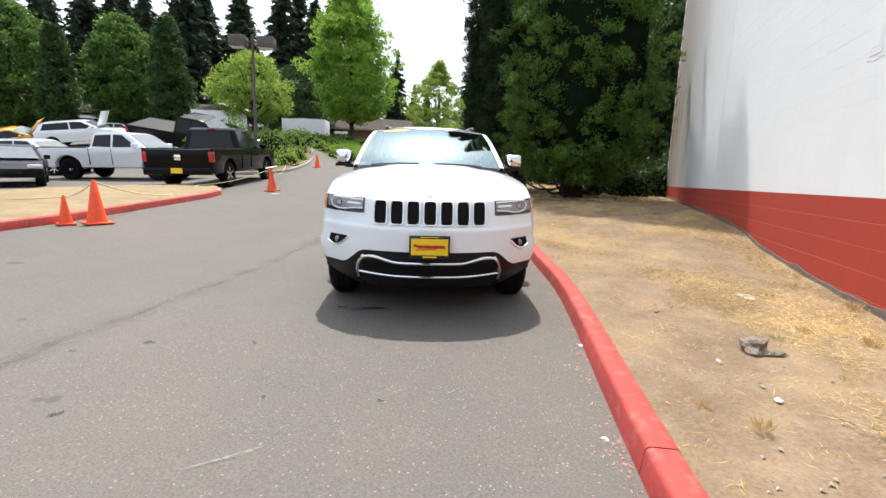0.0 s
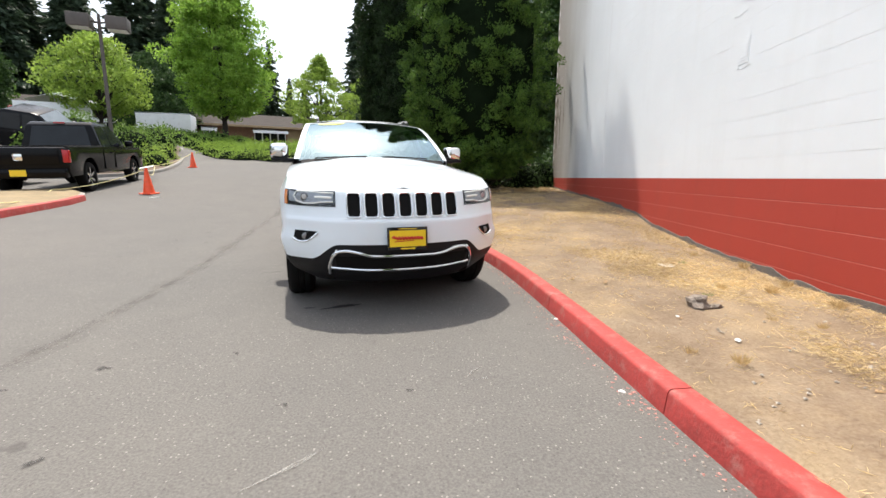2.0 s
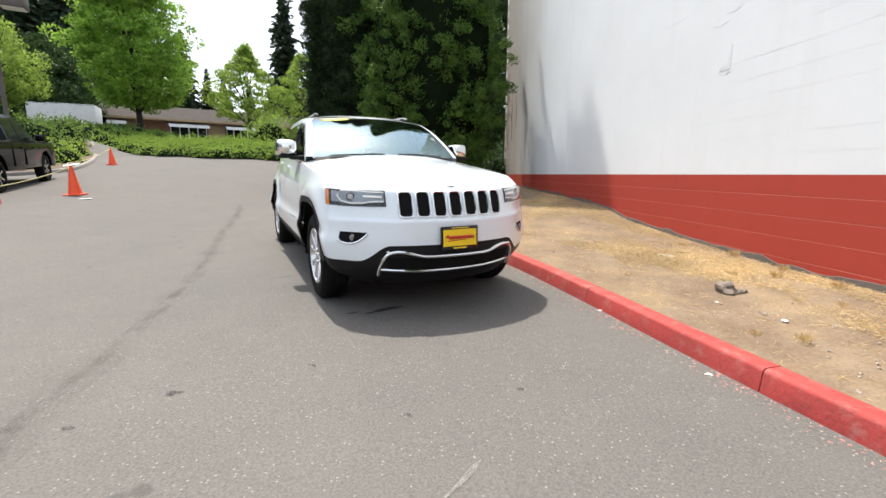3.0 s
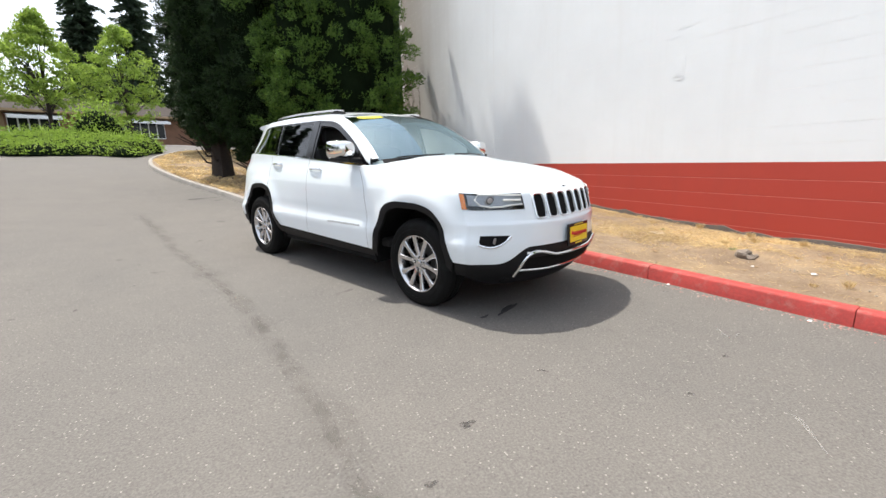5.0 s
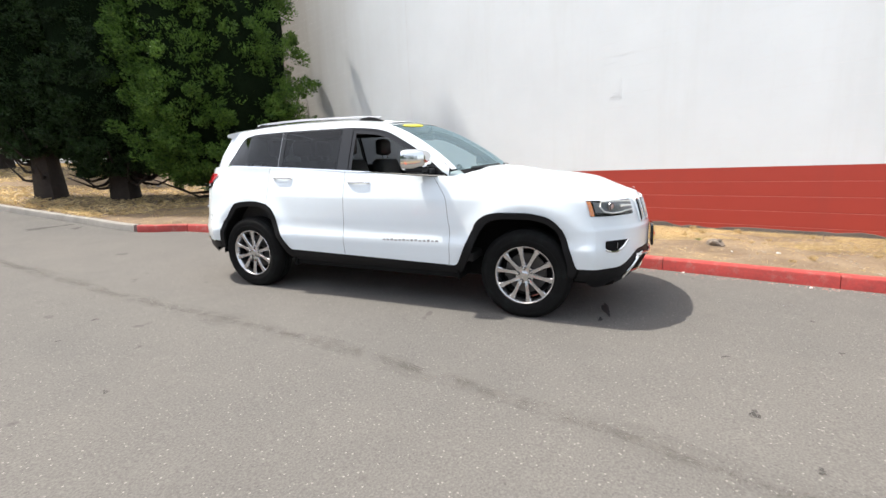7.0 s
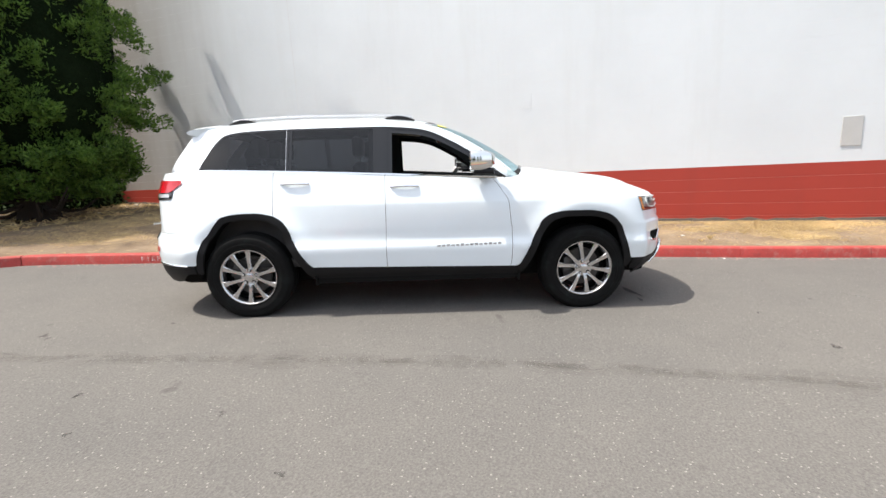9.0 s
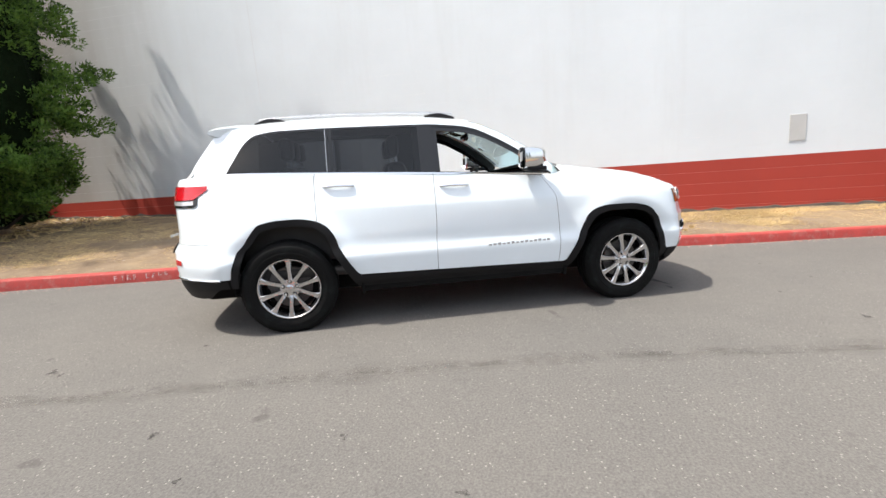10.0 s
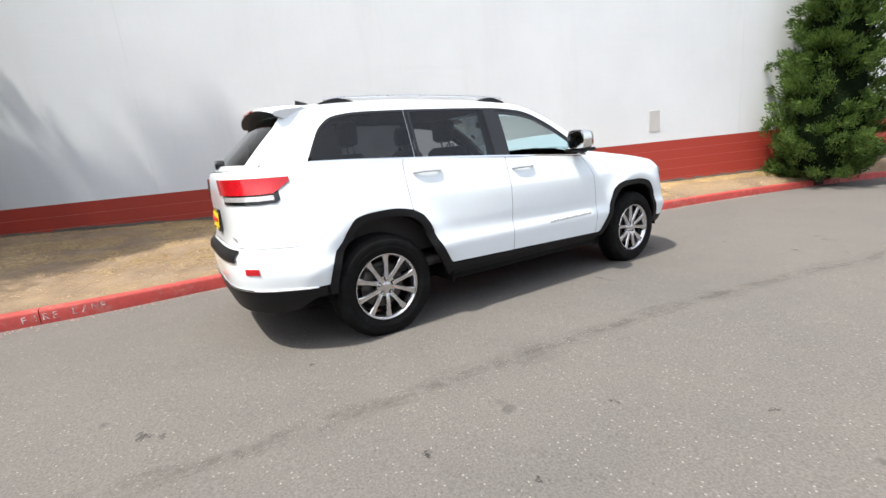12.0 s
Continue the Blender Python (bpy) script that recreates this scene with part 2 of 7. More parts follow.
def box_bm(x0, x1, y0, y1, z0, z1, bevel=0.0, bm=None):
    bm = bm or bmesh.new()
    r = bmesh.ops.create_cube(bm, size=1.0, matrix=Matrix.Translation(((x0 + x1) / 2, (y0 + y1) / 2, (z0 + z1) / 2)) @ Matrix.Diagonal((x1 - x0, y1 - y0, z1 - z0, 1)))
    if bevel:
        es = list({e for v in r["verts"] for e in v.link_edges})
        bmesh.ops.bevel(bm, geom=es, offset=bevel, segments=2, affect="EDGES", profile=0.5)
    return bm


def lathe_bm(profile, steps=48, axis="Y", bm=None, closed=False):
    """Turns (radius, along) points round an axis."""
    rows = []
    for r, h in profile:
        row = []
        for i in range(steps):
            a = 2 * math.pi * i / steps
            u, v = r * math.cos(a), r * math.sin(a)
            row.append((u, h, v) if axis == "Y" else (u, v, h))
        rows.append(row)
    if closed:
        rows.append(rows[0])
    return grid_bm(rows, bm, True)


def tube_bm(points, radius, sides=8, bm=None, taper=None):
    """A tube along points; radius may taper from the first to the last point."""
    bm = bm or bmesh.new()
    pts = [Vector(p) for p in points]
    rows = []
    for i, p in enumerate(pts):
        d = (pts[min(i + 1, len(pts) - 1)] - pts[max(i - 1, 0)]).normalized()
        side = d.cross(Vector((0, 0, 1)) if abs(d.z) < 0.9 else Vector((1, 0, 0))).normalized()
        up = side.cross(d)
        r = radius if taper is None else radius + (taper - radius) * i / (len(pts) - 1)
        rows.append([p + side * r * math.cos(2 * math.pi * k / sides) + up * r * math.sin(2 * math.pi * k / sides) for k in range(sides)])
    grid_bm(rows, bm, True)
    for row in (rows[0], rows[-1]):
        bm.faces.new([bm.verts.new(q) for q in row])
    return bm


def curve_of(pts):
    """A smooth function through (x, y) points that does not overshoot."""
    xs, ys = np.array([p[0] for p in pts], float), np.array([p[1] for p in pts], float)
    d = np.diff(ys) / np.diff(xs)
    m = np.zeros(len(xs))
    for i in range(1, len(xs) - 1):
        m[i] = 0 if d[i - 1] * d[i] <= 0 else 2 * d[i - 1] * d[i] / (d[i - 1] + d[i])
    m[0], m[-1] = d[0], d[-1]

    def f(x):
        x = min(max(x, xs[0]), xs[-1])
        i = int(min(max(np.searchsorted(xs, x) - 1, 0), len(xs) - 2))
        h = xs[i + 1] - xs[i]
        t = (x - xs[i]) / h
        return float((2 * t**3 - 3 * t**2 + 1) * ys[i] + (t**3 - 2 * t**2 + t) * h * m[i] + (3 * t**2 - 2 * t**3) * ys[i + 1] + (t**3 - t**2) * h * m[i + 1])

    return f


# ---- ground, kerbs, wall ----
def ease(t):
    t = min(max(t, 0.0), 1.0)
    return t * t * (3 - 2 * t)


def road_z(x, y):
    z = -0.047 - 0.0057 * min(max(x, -12), 8) + 0.0284 * min(max(y, -12), 60)
    z += 0.3 * ease((-4.2 - x) / 7)
    v = max(0.0, min(y, 70) - 8)
    z += 0.0045 * v * v if v < 10 else 0.45 + 0.09 * (v - 10) if v < 18 else 1.17 + 0.02 * (v - 18)
    return z + 1.2 * ease((-x - 16) / 6) * ease((y - 13) / 6)


kerb_x = curve_of([(-30, 2.0), (-14, 1.95), (-6, 1.72), (-2.7, 1.30), (-0.1, 0.78), (1.3, 0.42), (2.3, 0.20), (3.38, -0.02), (4.5, -0.28), (5.5, -0.60), (8.05, -1.45), (9.0, -1.90), (9.75, -2.20), (11.0, -2.80), (11.5, -3.45), (13.3, -4.06), (15.2, -4.80), (17.0, -5.57), (18.95, -6.34), (20.3, -6.75), (21.6, -6.97)])
wall_foot = curve_of([(-30, 0.1), (-8, 0.17), (-5, 0.21), (-2, 0.235), (3.5, 0.235), (5.2, 0.29), (6.8, 0.38), (7.7, 0.52), (9.5, 0.61), (12.5, 0.69), (15, 0.75), (20, 1.0), (30, 1.6)])
WALL_X, WALL_END, RED_TOP_Z = 2.15, 16.4, 1.141


def kerb_back(y):
    """How far the kerb's back edge stands from its face line, measured along x."""
    y = min(max(y, -29.5), 21.3)
    return 0.118 * math.hypot(1.0, (kerb_x(y + 0.25) - kerb_x(y - 0.25)) / 0.5)


def dirt_z(x, y):
    xk = kerb_x(min(y, 21.6)) + kerb_back(y)
    a = road_z(xk, y) + 0.125
    f = min(max((x - xk) / max(WALL_X - xk, 0.3), 0), 1)
    b = wall_foot(y) if y < 20 else max(wall_foot(y), a)
    return a + (b - a) * f**0.85


def steps(stops):
    """Grid lines: (from, to, spacing) stretches joined."""
    out = []
    for a, b, s in stops:
        n = max(1, round((b - a) / s))
        out += [a + (b - a) * i / n for i in range(n)]
    return out + [stops[-1][1]]


def sheet(name, xs, ys, height, material, lump=0.0):
    rows = [[(x, y, height(x, y) + (lump * noise.noise(Vector((x * 1.3, y * 1.3, 0))) if lump else 0)) for x in xs] for y in ys]
    return link_bm(name, grid_bm(rows), material)


gx = steps([(-900, -200, 100), (-200, -60, 20), (-60, -16, 4), (-16, 4, 0.5), (4, 60, 8), (60, 900, 140)])
gy = steps([(-900, -200, 100), (-200, -20, 20), (-20, -4, 4), (-4, 30, 0.5), (30, 80, 5), (80, 200, 30), (200, 900, 140)])
tagged(sheet("ground", gx, gy, road_z, M_ASPHALT), "sunlit worn grey asphalt road with pale stone chips", "road", kind="structure")


def strip(name, line, profile, height, material):
    """Sweeps a cross-section of (offset to the right, height) points along a plan line."""
    rows = []
    n = len(line)
    for i, (x, y) in enumerate(line):
        a, b = line[max(i - 1, 0)], line[min(i + 1, n - 1)]
        dx, dy = b[0] - a[0], b[1] - a[1]
        k = math.hypot(dx, dy)
        nx, ny = dy / k, -dx / k
        rows.append([(x + nx * o, y + ny * o, height(x, y) + h) for o, h in profile])
    return link_bm(name, grid_bm(rows), material)


KERB = [(0.0, -0.03), (0.016, 0.108), (0.024, 0.123), (0.038, 0.13), (0.140, 0.13), (0.151, 0.124), (0.155, -0.05)]


def kerb_run(name, pts, label, material, length=1.52, flip=False, group=""):
    """A kerb as a row of cast lengths with narrow joints."""
    acc, seg, last = 0.0, [pts[0]], pts[0]
    runs = []
    for p in pts[1:]:
        acc += math.hypot(p[0] - last[0], p[1] - last[1])
        seg.append(p)
        last = p
        if acc >= length:
            runs.append(seg)
            seg, acc = [p], 0.0
    if len(seg) > 1:
        runs.append(seg)
    root = thing(name, Matrix.Identity(4), label, "kerb", group, "structure")
    prof = [(-o, h) for o, h in KERB] if flip else KERB
    for k, r in enumerate(runs):
        a, b = r[0], r[1]
        d = math.hypot(b[0] - a[0], b[1] - a[1])
        r = [(a[0] + (b[0] - a[0]) * 0.006 / d, a[1] + (b[1] - a[1]) * 0.006 / d)] + r[1:]
        lift = 0.003 * noise.noise(Vector((k * 3.7, len(pts), 0.5)))
        ob = strip("kerb_stone", r, [(o, h + (lift if h > 0 else 0)) for o, h in prof], road_z, material)
        bm = bmesh.new()
        bm.from_mesh(ob.data)
        bm.verts.ensure_lookup_table()
        w = len(prof)
        for end in (bm.verts[:w], bm.verts[-w:]):
            bm.faces.new([bm.verts.new(v.co) for v in end])
        bm.to_mesh(ob.data)
        bm.free()
        ob.parent = root
    return root


red_line = [(kerb_x(y), y) for y in np.arange(-24, 11.6, 0.19)]
grey_line = [(kerb_x(y), y) for y in np.arange(11.6, 21.7, 0.3)] + [(-7.02, 22.3), (-6.98, 23.2), (-6.75, 24.4), (-6.4, 25.8), (-5.8, 27.6), (-4.8, 30), (-3, 32.5), (1, 35), (8, 38)]
kerb_run("red_kerb", [(float(a), float(b)) for a, b in red_line], "worn red-painted concrete kerb along the dirt strip", M_KERB_RED)
kerb_run("grey_kerb", [(float(a), float(b)) for a, b in grey_line], "bare grey concrete kerb round the dry verge", M_KERB)


def verge():
    ys = steps([(-24, -4, 1.0), (-4, 12, 0.16), (12, 21.6, 0.4)])
    rows = []
    for y in ys:
        x0 = kerb_x(y) + kerb_back(y) - 0.006
        x1 = WALL_X + 0.02 if y < WALL_END else 14.0
        n = 26
        row = []
        for i in range(n + 1):
            x = x0 + (x1 - x0) * (i / n)
            z = dirt_z(x, y) + 0.02 * noise.noise(Vector((x * 1.7, y * 1.7, 0))) * min(1, i / 3) + 0.008 * noise.noise(Vector((x * 6, y * 6, 3)))
            row.append((x, y, z - (0.012 if i == 0 else 0)))
        rows.append(row)
    for y, x0 in ((22.3, -6.88), (23.2, -6.84), (24.4, -6.61), (25.8, -6.26), (27.6, -5.66), (30, -4.66), (32.5, -2.85), (35, 1.1), (38, 8.1)):
        rows.append([(x0 + (14.0 - x0) * i / 26, y, road_z(x0 + (14 - x0) * i / 26, y) + 0.115) for i in range(27)])
    return link_bm("verge_ground", grid_bm(rows), M_DIRT)


tagged(verge(), "bare tan dirt verge with patches of dry straw", "dirt verge", kind="structure")

# ---- vehicle materials ----


def paint(name, col, rough=0.25, fleck=0.04, coat=1.0, dust=0.10):
    m, nt, b = node_mat(name)
    p = nobj(nt)
    c = nramp(nt, nnoise(nt, p, 2.0, 6), [(0.3, scaled(col, 1 - fleck)), (0.7, col)])
    c = nmix(nt, nramp(nt, nnoise(nt, p, 14, 8, 0.7), [(0.6, (0, 0, 0)), (0.8, (dust, dust, dust))]), c, (0.35, 0.32, 0.28))
    nt.links.new(c, b.inputs["Base Color"])
    b.inputs["Roughness"].default_value = rough
    b.inputs["Coat Weight"].default_value = coat
    b.inputs["Specular IOR Level"].default_value = 0.5 if coat > 0.5 else 0.1
    b.inputs["Coat Roughness"].default_value = 0.03
    return m


M_CARWHITE = paint("white_car_paint", (0.79, 0.855, 0.90), 0.35)
M_CLADDING = surf("black_textured_plastic", (0.010, 0.010, 0.011), 0.5, var=0.2, fine=300, bump=0.15, dist=0.001, spec=0.18)
M_GAP = surf("dark_shut_gap", (0.008, 0.008, 0.008), 0.85, var=0.2, spec=0.1)
M_GLOSSBLACK = surf("gloss_black_trim", (0.010, 0.010, 0.011), 0.12, var=0.1, bump=0)
M_CHROME = surf("bright_chrome", (0.78, 0.79, 0.80), 0.09, 1.0, var=0.05, bump=0)
M_ALLOY = surf("silver_alloy", (0.60, 0.60, 0.61), 0.20, 1.0, var=0.08, fine=120, bump=0.05)
M_RUBBER = surf("tyre_rubber", (0.008, 0.008, 0.008), 0.7, var=0.25, fine=90, bump=0.25, dist=0.002, spec=0.08, dirt=(0.02, 0.028, 0.026), amount=0.35)
M_RAIL = surf("satin_grey_rail", (0.52, 0.52, 0.53), 0.30, 1.0, var=0.04, bump=0)
M_LAMPDARK = surf("smoked_lamp_reflector", (0.28, 0.285, 0.295), 0.35, 0.85, var=0.2, scale=25, bump=0)
M_MIRROR = surf("mirror_face", (0.75, 0.76, 0.77), 0.02, 1.0, var=0.02, bump=0)
M_DISC = surf("brake_steel", (0.11, 0.105, 0.10), 0.5, 0.8, var=0.2)
M_WINDSCREEN = glass("windscreen_glass", (0.66, 0.78, 0.78), 0.015, 0.33, (0.60, 0.80, 0.88))
M_PRIVACY = glass("dark_privacy_glass", (0.20, 0.21, 0.22), 0.015, 0.035)
M_CLEARGLASS = glass("clear_lamp_cover", (0.93, 0.95, 0.96), 0.02, 0.025)
M_TAILRED = surf("red_tail_lens", (0.40, 0.006, 0.012), 0.22, var=0.25, scale=14, coat=0.6, bump=0, spec=0.3)
M_TAILCLEAR = surf("clear_ribbed_lens", (0.45, 0.44, 0.45), 0.15, 0.3, var=0.2, scale=30, coat=1.0, bump=0)
M_AMBER = surf("amber_lens", (0.72, 0.20, 0.015), 0.12, var=0.15, scale=15, coat=1.0, bump=0)
M_LAMPSILVER = surf("lamp_reflector", (0.55, 0.56, 0.58), 0.38, 0.9, var=0.15, scale=25, bump=0)
M_PLATE = surf("yellow_plate", (0.86, 0.60, 0.020), 0.4, var=0.05)
M_PLATERED = surf("red_plate_print", (0.52, 0.020, 0.015), 0.5, var=0.05)
M_TRIMDARK = surf("dark_cabin_trim", (0.020, 0.019, 0.019), 0.7, var=0.2, fine=150, bump=0.2, dist=0.001)
M_SEAT = surf("black_leather_seat", (0.022, 0.021, 0.021), 0.5, var=0.2, fine=80, bump=0.2, dist=0.001)
M_HEADLINER = surf("grey_headliner", (0.30, 0.29, 0.28), 0.95, var=0.1, fine=200)
M_BADGE = surf("grey_badge", (0.42, 0.43, 0.45), 0.3, 0.6, var=0.1)
M_STICKER = surf("yellow_sticker", (0.80, 0.74, 0.03), 0.4, var=0.05)
M_PAPER = surf("white_paper", (0.75, 0.75, 0.72), 0.7, var=0.05)

# ---- the white sport utility vehicle ----
CAR_F = Vector((0.370, -0.929, 0)).normalized()
CAR_O = Vector((-2.042, 5.387, 0))


def stand(x, y, heading):
    """The pose of a vehicle on the road: x ahead along heading, z square to the slope."""
    f = Vector((heading[0], heading[1], 0)).normalized()
    l = Vector((-f.y, f.x, 0))
    e = 1.2
    fx = Vector((f.x, f.y, (road_z(x + f.x * e, y + f.y * e) - road_z(x - f.x * e, y - f.y * e)) / (2 * e))).normalized()
    ly = Vector((l.x, l.y, (road_z(x + l.x, y + l.y) - road_z(x - l.x, y - l.y)) / 2)).normalized()
    up = fx.cross(ly).normalized()
    ly = up.cross(fx)
    m = Matrix((fx, ly, up)).transposed().to_4x4()
    return Matrix.Translation((x, y, road_z(x, y))) @ m


AXLE = 1.4575
nose = curve_of([(0.18, 2.15), (0.27, 2.27), (0.36, 2.345), (0.5, 2.395), (0.62, 2.398), (0.742, 2.392), (0.765, 2.372), (0.86, 2.340), (0.955, 2.305), (0.985, 2.280), (1.02, 2.22), (1.3, 1.6)])
tail = curve_of([(0.18, 2.28), (0.30, 2.36), (0.45, 2.40), (0.58, 2.415), (0.68, 2.415), (0.74, 2.375), (0.85, 2.360), (1.05, 2.365), (1.20, 2.365), (1.26, 2.33), (1.4, 2.2)])
half = curve_of([(0.18, 0.76), (0.27, 0.83), (0.34, 0.885), (0.40, 0.922), (0.50, 0.938), (0.575, 0.946), (0.60, 0.945), (0.64, 0.931), (0.68, 0.925), (0.78, 0.930), (0.88, 0.931), (0.955, 0.927), (1.0, 0.918), (1.06, 0.902), (1.13, 0.879), (1.20, 0.860), (1.3, 0.842)])
rear_taper = curve_of([(-2.6, 0.915), (-2.0, 0.928), (-1.5, 0.943), (-1.08, 0.957), (-0.5, 0.982), (0.0, 0.997), (0.6, 1.0), (2.5, 1.0)])


LEVELS = [0.235, 0.26, 0.29, 0.32, 0.35, 0.38, 0.405, 0.43, 0.46, 0.49, 0.52, 0.545, 0.554, 0.560, 0.572, 0.59, 0.61, 0.64, 0.68, 0.72, 0.738, 0.748, 0.762, 0.775, 0.80, 0.84, 0.88, 0.92, 0.945, 0.958, 0.966, 0.975, 0.988, 1.01, 1.04, 1.07, 1.10, 1.13, 1.16, 1.19, 1.22, 1.25, 1.28]
belt = curve_of([(-2.45, 1.235), (-2.2, 1.255), (-1.9, 1.265), (-1.0, 1.24), (-0.3, 1.21), (0.6, 1.165), (0.85, 1.155), (1.2, 1.135), (1.5, 1.11), (1.8, 1.080), (2.0, 1.05), (2.2, 1.008), (2.4, 0.987)])
NF, MF, NR, MR, BOW = 8.5, 6.0, 11.0, 4.0, 0.12


ARCH_F = curve_of([(0.88, 0.39), (0.95, 0.557), (1.02, 0.712), (1.09, 0.807), (1.186, 0.858), (1.306, 0.876), (1.499, 0.876), (1.645, 0.853), (1.721, 0.811), (1.764, 0.732), (1.806, 0.608), (1.875, 0.42)])
ARCH_R = curve_of([(-1.875, 0.47), (-1.847, 0.562), (-1.791, 0.705), (-1.726, 0.822), (-1.663, 0.882), (-1.523, 0.906), (-1.384, 0.910), (-1.247, 0.890), (-1.158, 0.845), (-1.104, 0.782), (-1.035, 0.66), (-0.952, 0.512), (-0.89, 0.41)])


def arch_z(x, wide, high):
    """Height of a wheel opening's edge over the ground at x, or None away from it."""
    edge = ARCH_F if x > 0 else ARCH_R
    c = AXLE if x > 0 else -AXLE
    u = c + (x - c) * wide
    if not (0.882 < u < 1.872 or -1.872 < u < -0.892):
        return None
    return edge(u) - high


def by_x(x, side):
    """A column of the shell where the side stands at x."""
    a = x / nose(0.7) if x > 0 else x / tail(0.7)
    n, m = (NF, MF) if x > 0 else (NR, MR)
    return a, side * (1 - abs(a) ** n) ** (1 / m)


def by_y(y, front):
    b = y / half(0.7)
    n, m = (NF, MF) if front else (NR, MR)
    a = (1 - min(1.0, abs(b)) ** m) ** (1 / n)
    return (a if front else -a), b


def on_shell(col, z, off=0.0):
    a, b = col
    if a < -0.5 and z > 1.02:
        k = ease((z - 1.02) / 0.2)
        b = b * (1 - k) + k * math.copysign((1 - min(1.0, abs(a)) ** 8.5) ** (1 / 3.4), b)
    x = a * (nose(z) if a > 0 else tail(z))
    if a > 0:
        x -= BOW * nose(z) * b * b * ease((a - 0.80) / 0.2)
    w = half(z) * (1 + (rear_taper(x) - 1) * max(ease((z - 0.55) / 0.45), 0.8 * ease((-1.9 - x) / 0.4)))
    dx = min(abs(x - AXLE), abs(x + AXLE))
    r = math.hypot(dx, z - 0.40)
    y = b * (w + 0.026 * math.exp(-((r - 0.52) / 0.09) ** 2) * min(1, abs(b)) * ease((z - 0.36) / 0.24))
    n, m = (NF, MF) if a > 0 else (NR, MR)
    gx = math.copysign(abs(a) ** (n - 1) * n / 2.4, a)
    gy = math.copysign(abs(b) ** (m - 1) * m / 0.96, b) if b else 0
    k = math.hypot(gx, gy) or 1
    return (x + off * gx / k, y + off * gy / k, z)


def ref(col):
    return on_shell(col, 0.7)


def shell(cols, lo, hi, rows, off=0.0, bm=None):
    out = []
    for c in cols:
        x, y, _ = ref(c)
        a, b = lo(x, y), hi(x, y)
        if rows >= 14:
            out.append([on_shell(c, min(max(z, a), b), off) for z in LEVELS])
        else:
            out.append([on_shell(c, a + (b - a) * i / rows, off) for i in range(rows + 1)])
    bm = grid_bm(out, bm)
    if rows >= 14:
        bmesh.ops.remove_doubles(bm, verts=bm.verts, dist=0.0004)
        bmesh.ops.dissolve_degenerate(bm, dist=0.0002, edges=bm.edges)
    return bm


def side_cols(x0, x1, side, step=0.03):
    n = max(2, round(abs(x1 - x0) / step))
    return [by_x(x0 + (x1 - x0) * i / n, side) for i in range(n + 1)]


def end_cols(y0, y1, front, step=0.03):
    n = max(2, round(abs(y1 - y0) / step))
    return [by_y(y0 + (y1 - y0) * i / n, front) for i in range(n + 1)]


def white_low(x, y):
    if x > 2.02:
        return 0.440 + 0.125 * ease((0.72 - abs(y)) / 0.22)
    if x < -1.95:
        return 0.475
    z = arch_z(x, 1.0, 0.0)
    base = 0.421 - 0.0195 * x
    if 1.4 < x:
        base = 0.445
    if x < -1.4:
        base = 0.475
    return max(z, base) if z else base


def black_low(x, y):
    z = arch_z(x, 1.11, 0.052)
    base = (0.235 if x > 0 else 0.30) + 0.10 * ease((2.15 - abs(x)) / 0.2) if abs(x) > AXLE else 0.325
    return max(z, base) if z else base


def top_edge(x, y):
    return belt(x)


# upper body
def upper_y(x, z):
    p = (rear_taper(x) - 0.05 * max(0, x - 0.3)) * ((1 - min(0.97, abs(x) / 2.29) ** 8.5) ** (1 / 3.4) if x < -1.2 else 1)
    d = max(0.0, z - 1.2)
    p *= 1 - 0.11 * ease((-1.40 - x) / 0.60) * ease((z - 1.22) / 0.32)
    return p * (0.858 - 0.33 * d - 0.13 * d * d)


win_top = curve_of([(-1.86, 1.275), (-1.80, 1.38), (-1.73, 1.49), (-1.63, 1.56), (-1.45, 1.585), (-0.95, 1.60), (-0.3, 1.605), (0.0, 1.585), (0.12, 1.56), (0.3, 1.48), (0.5, 1.365), (0.74, 1.185), (0.78, 1.16)])
roof_edge = curve_of([(-2.3, 1.57), (-1.95, 1.60), (-1.5, 1.645), (-0.9, 1.665), (-0.3, 1.66), (0.0, 1.64), (0.1, 1.62), (0.3, 1.545), (0.5, 1.435), (0.7, 1.30), (0.86, 1.165)])
roof_mid = curve_of([(-2.2, 1.60), (-1.95, 1.655), (-1.5, 1.715), (-0.9, 1.735), (-0.4, 1.73), (0.0, 1.70), (0.2, 1.665), (0.3, 1.63)])


def upper(x0, x1, lo, hi, side, rows=6, off=0.0, step=0.03, bm=None):
    n = max(2, round((x1 - x0) / step))
    out = []
    for i in range(n + 1):
        x = x0 + (x1 - x0) * i / n
        a, b = lo(x), hi(x)
        out.append([(x, side * (upper_y(x, a + (b - a) * k / rows) + off), a + (b - a) * k / rows) for k in range(rows + 1)])
    return grid_bm(out, bm)


def screen_pt(v, w, off=0.0):
    x = 0.84 - 0.76 * v
    z = roof_edge(x)
    y = upper_y(x, z)
    return (x + (0.21 - 0.08 * v) * (1 - w * w) + off * 0.55, w * y, z + 0.035 * (1 - w * w) + off * 0.83)


def gate_pt(v, w, off=0.0):
    x = -2.325 + 0.375 * v - 0.012 * math.sin(math.pi * v)
    z = belt(-2.3) + 0.365 * v
    y = upper_y(-2.145 + 0.205 * v, z)
    return (x + (0.155 - 0.045 * v) * abs(w) ** 2.6 - off * 0.7, w * y, z + off * 0.7 - 0.01 * w * w)


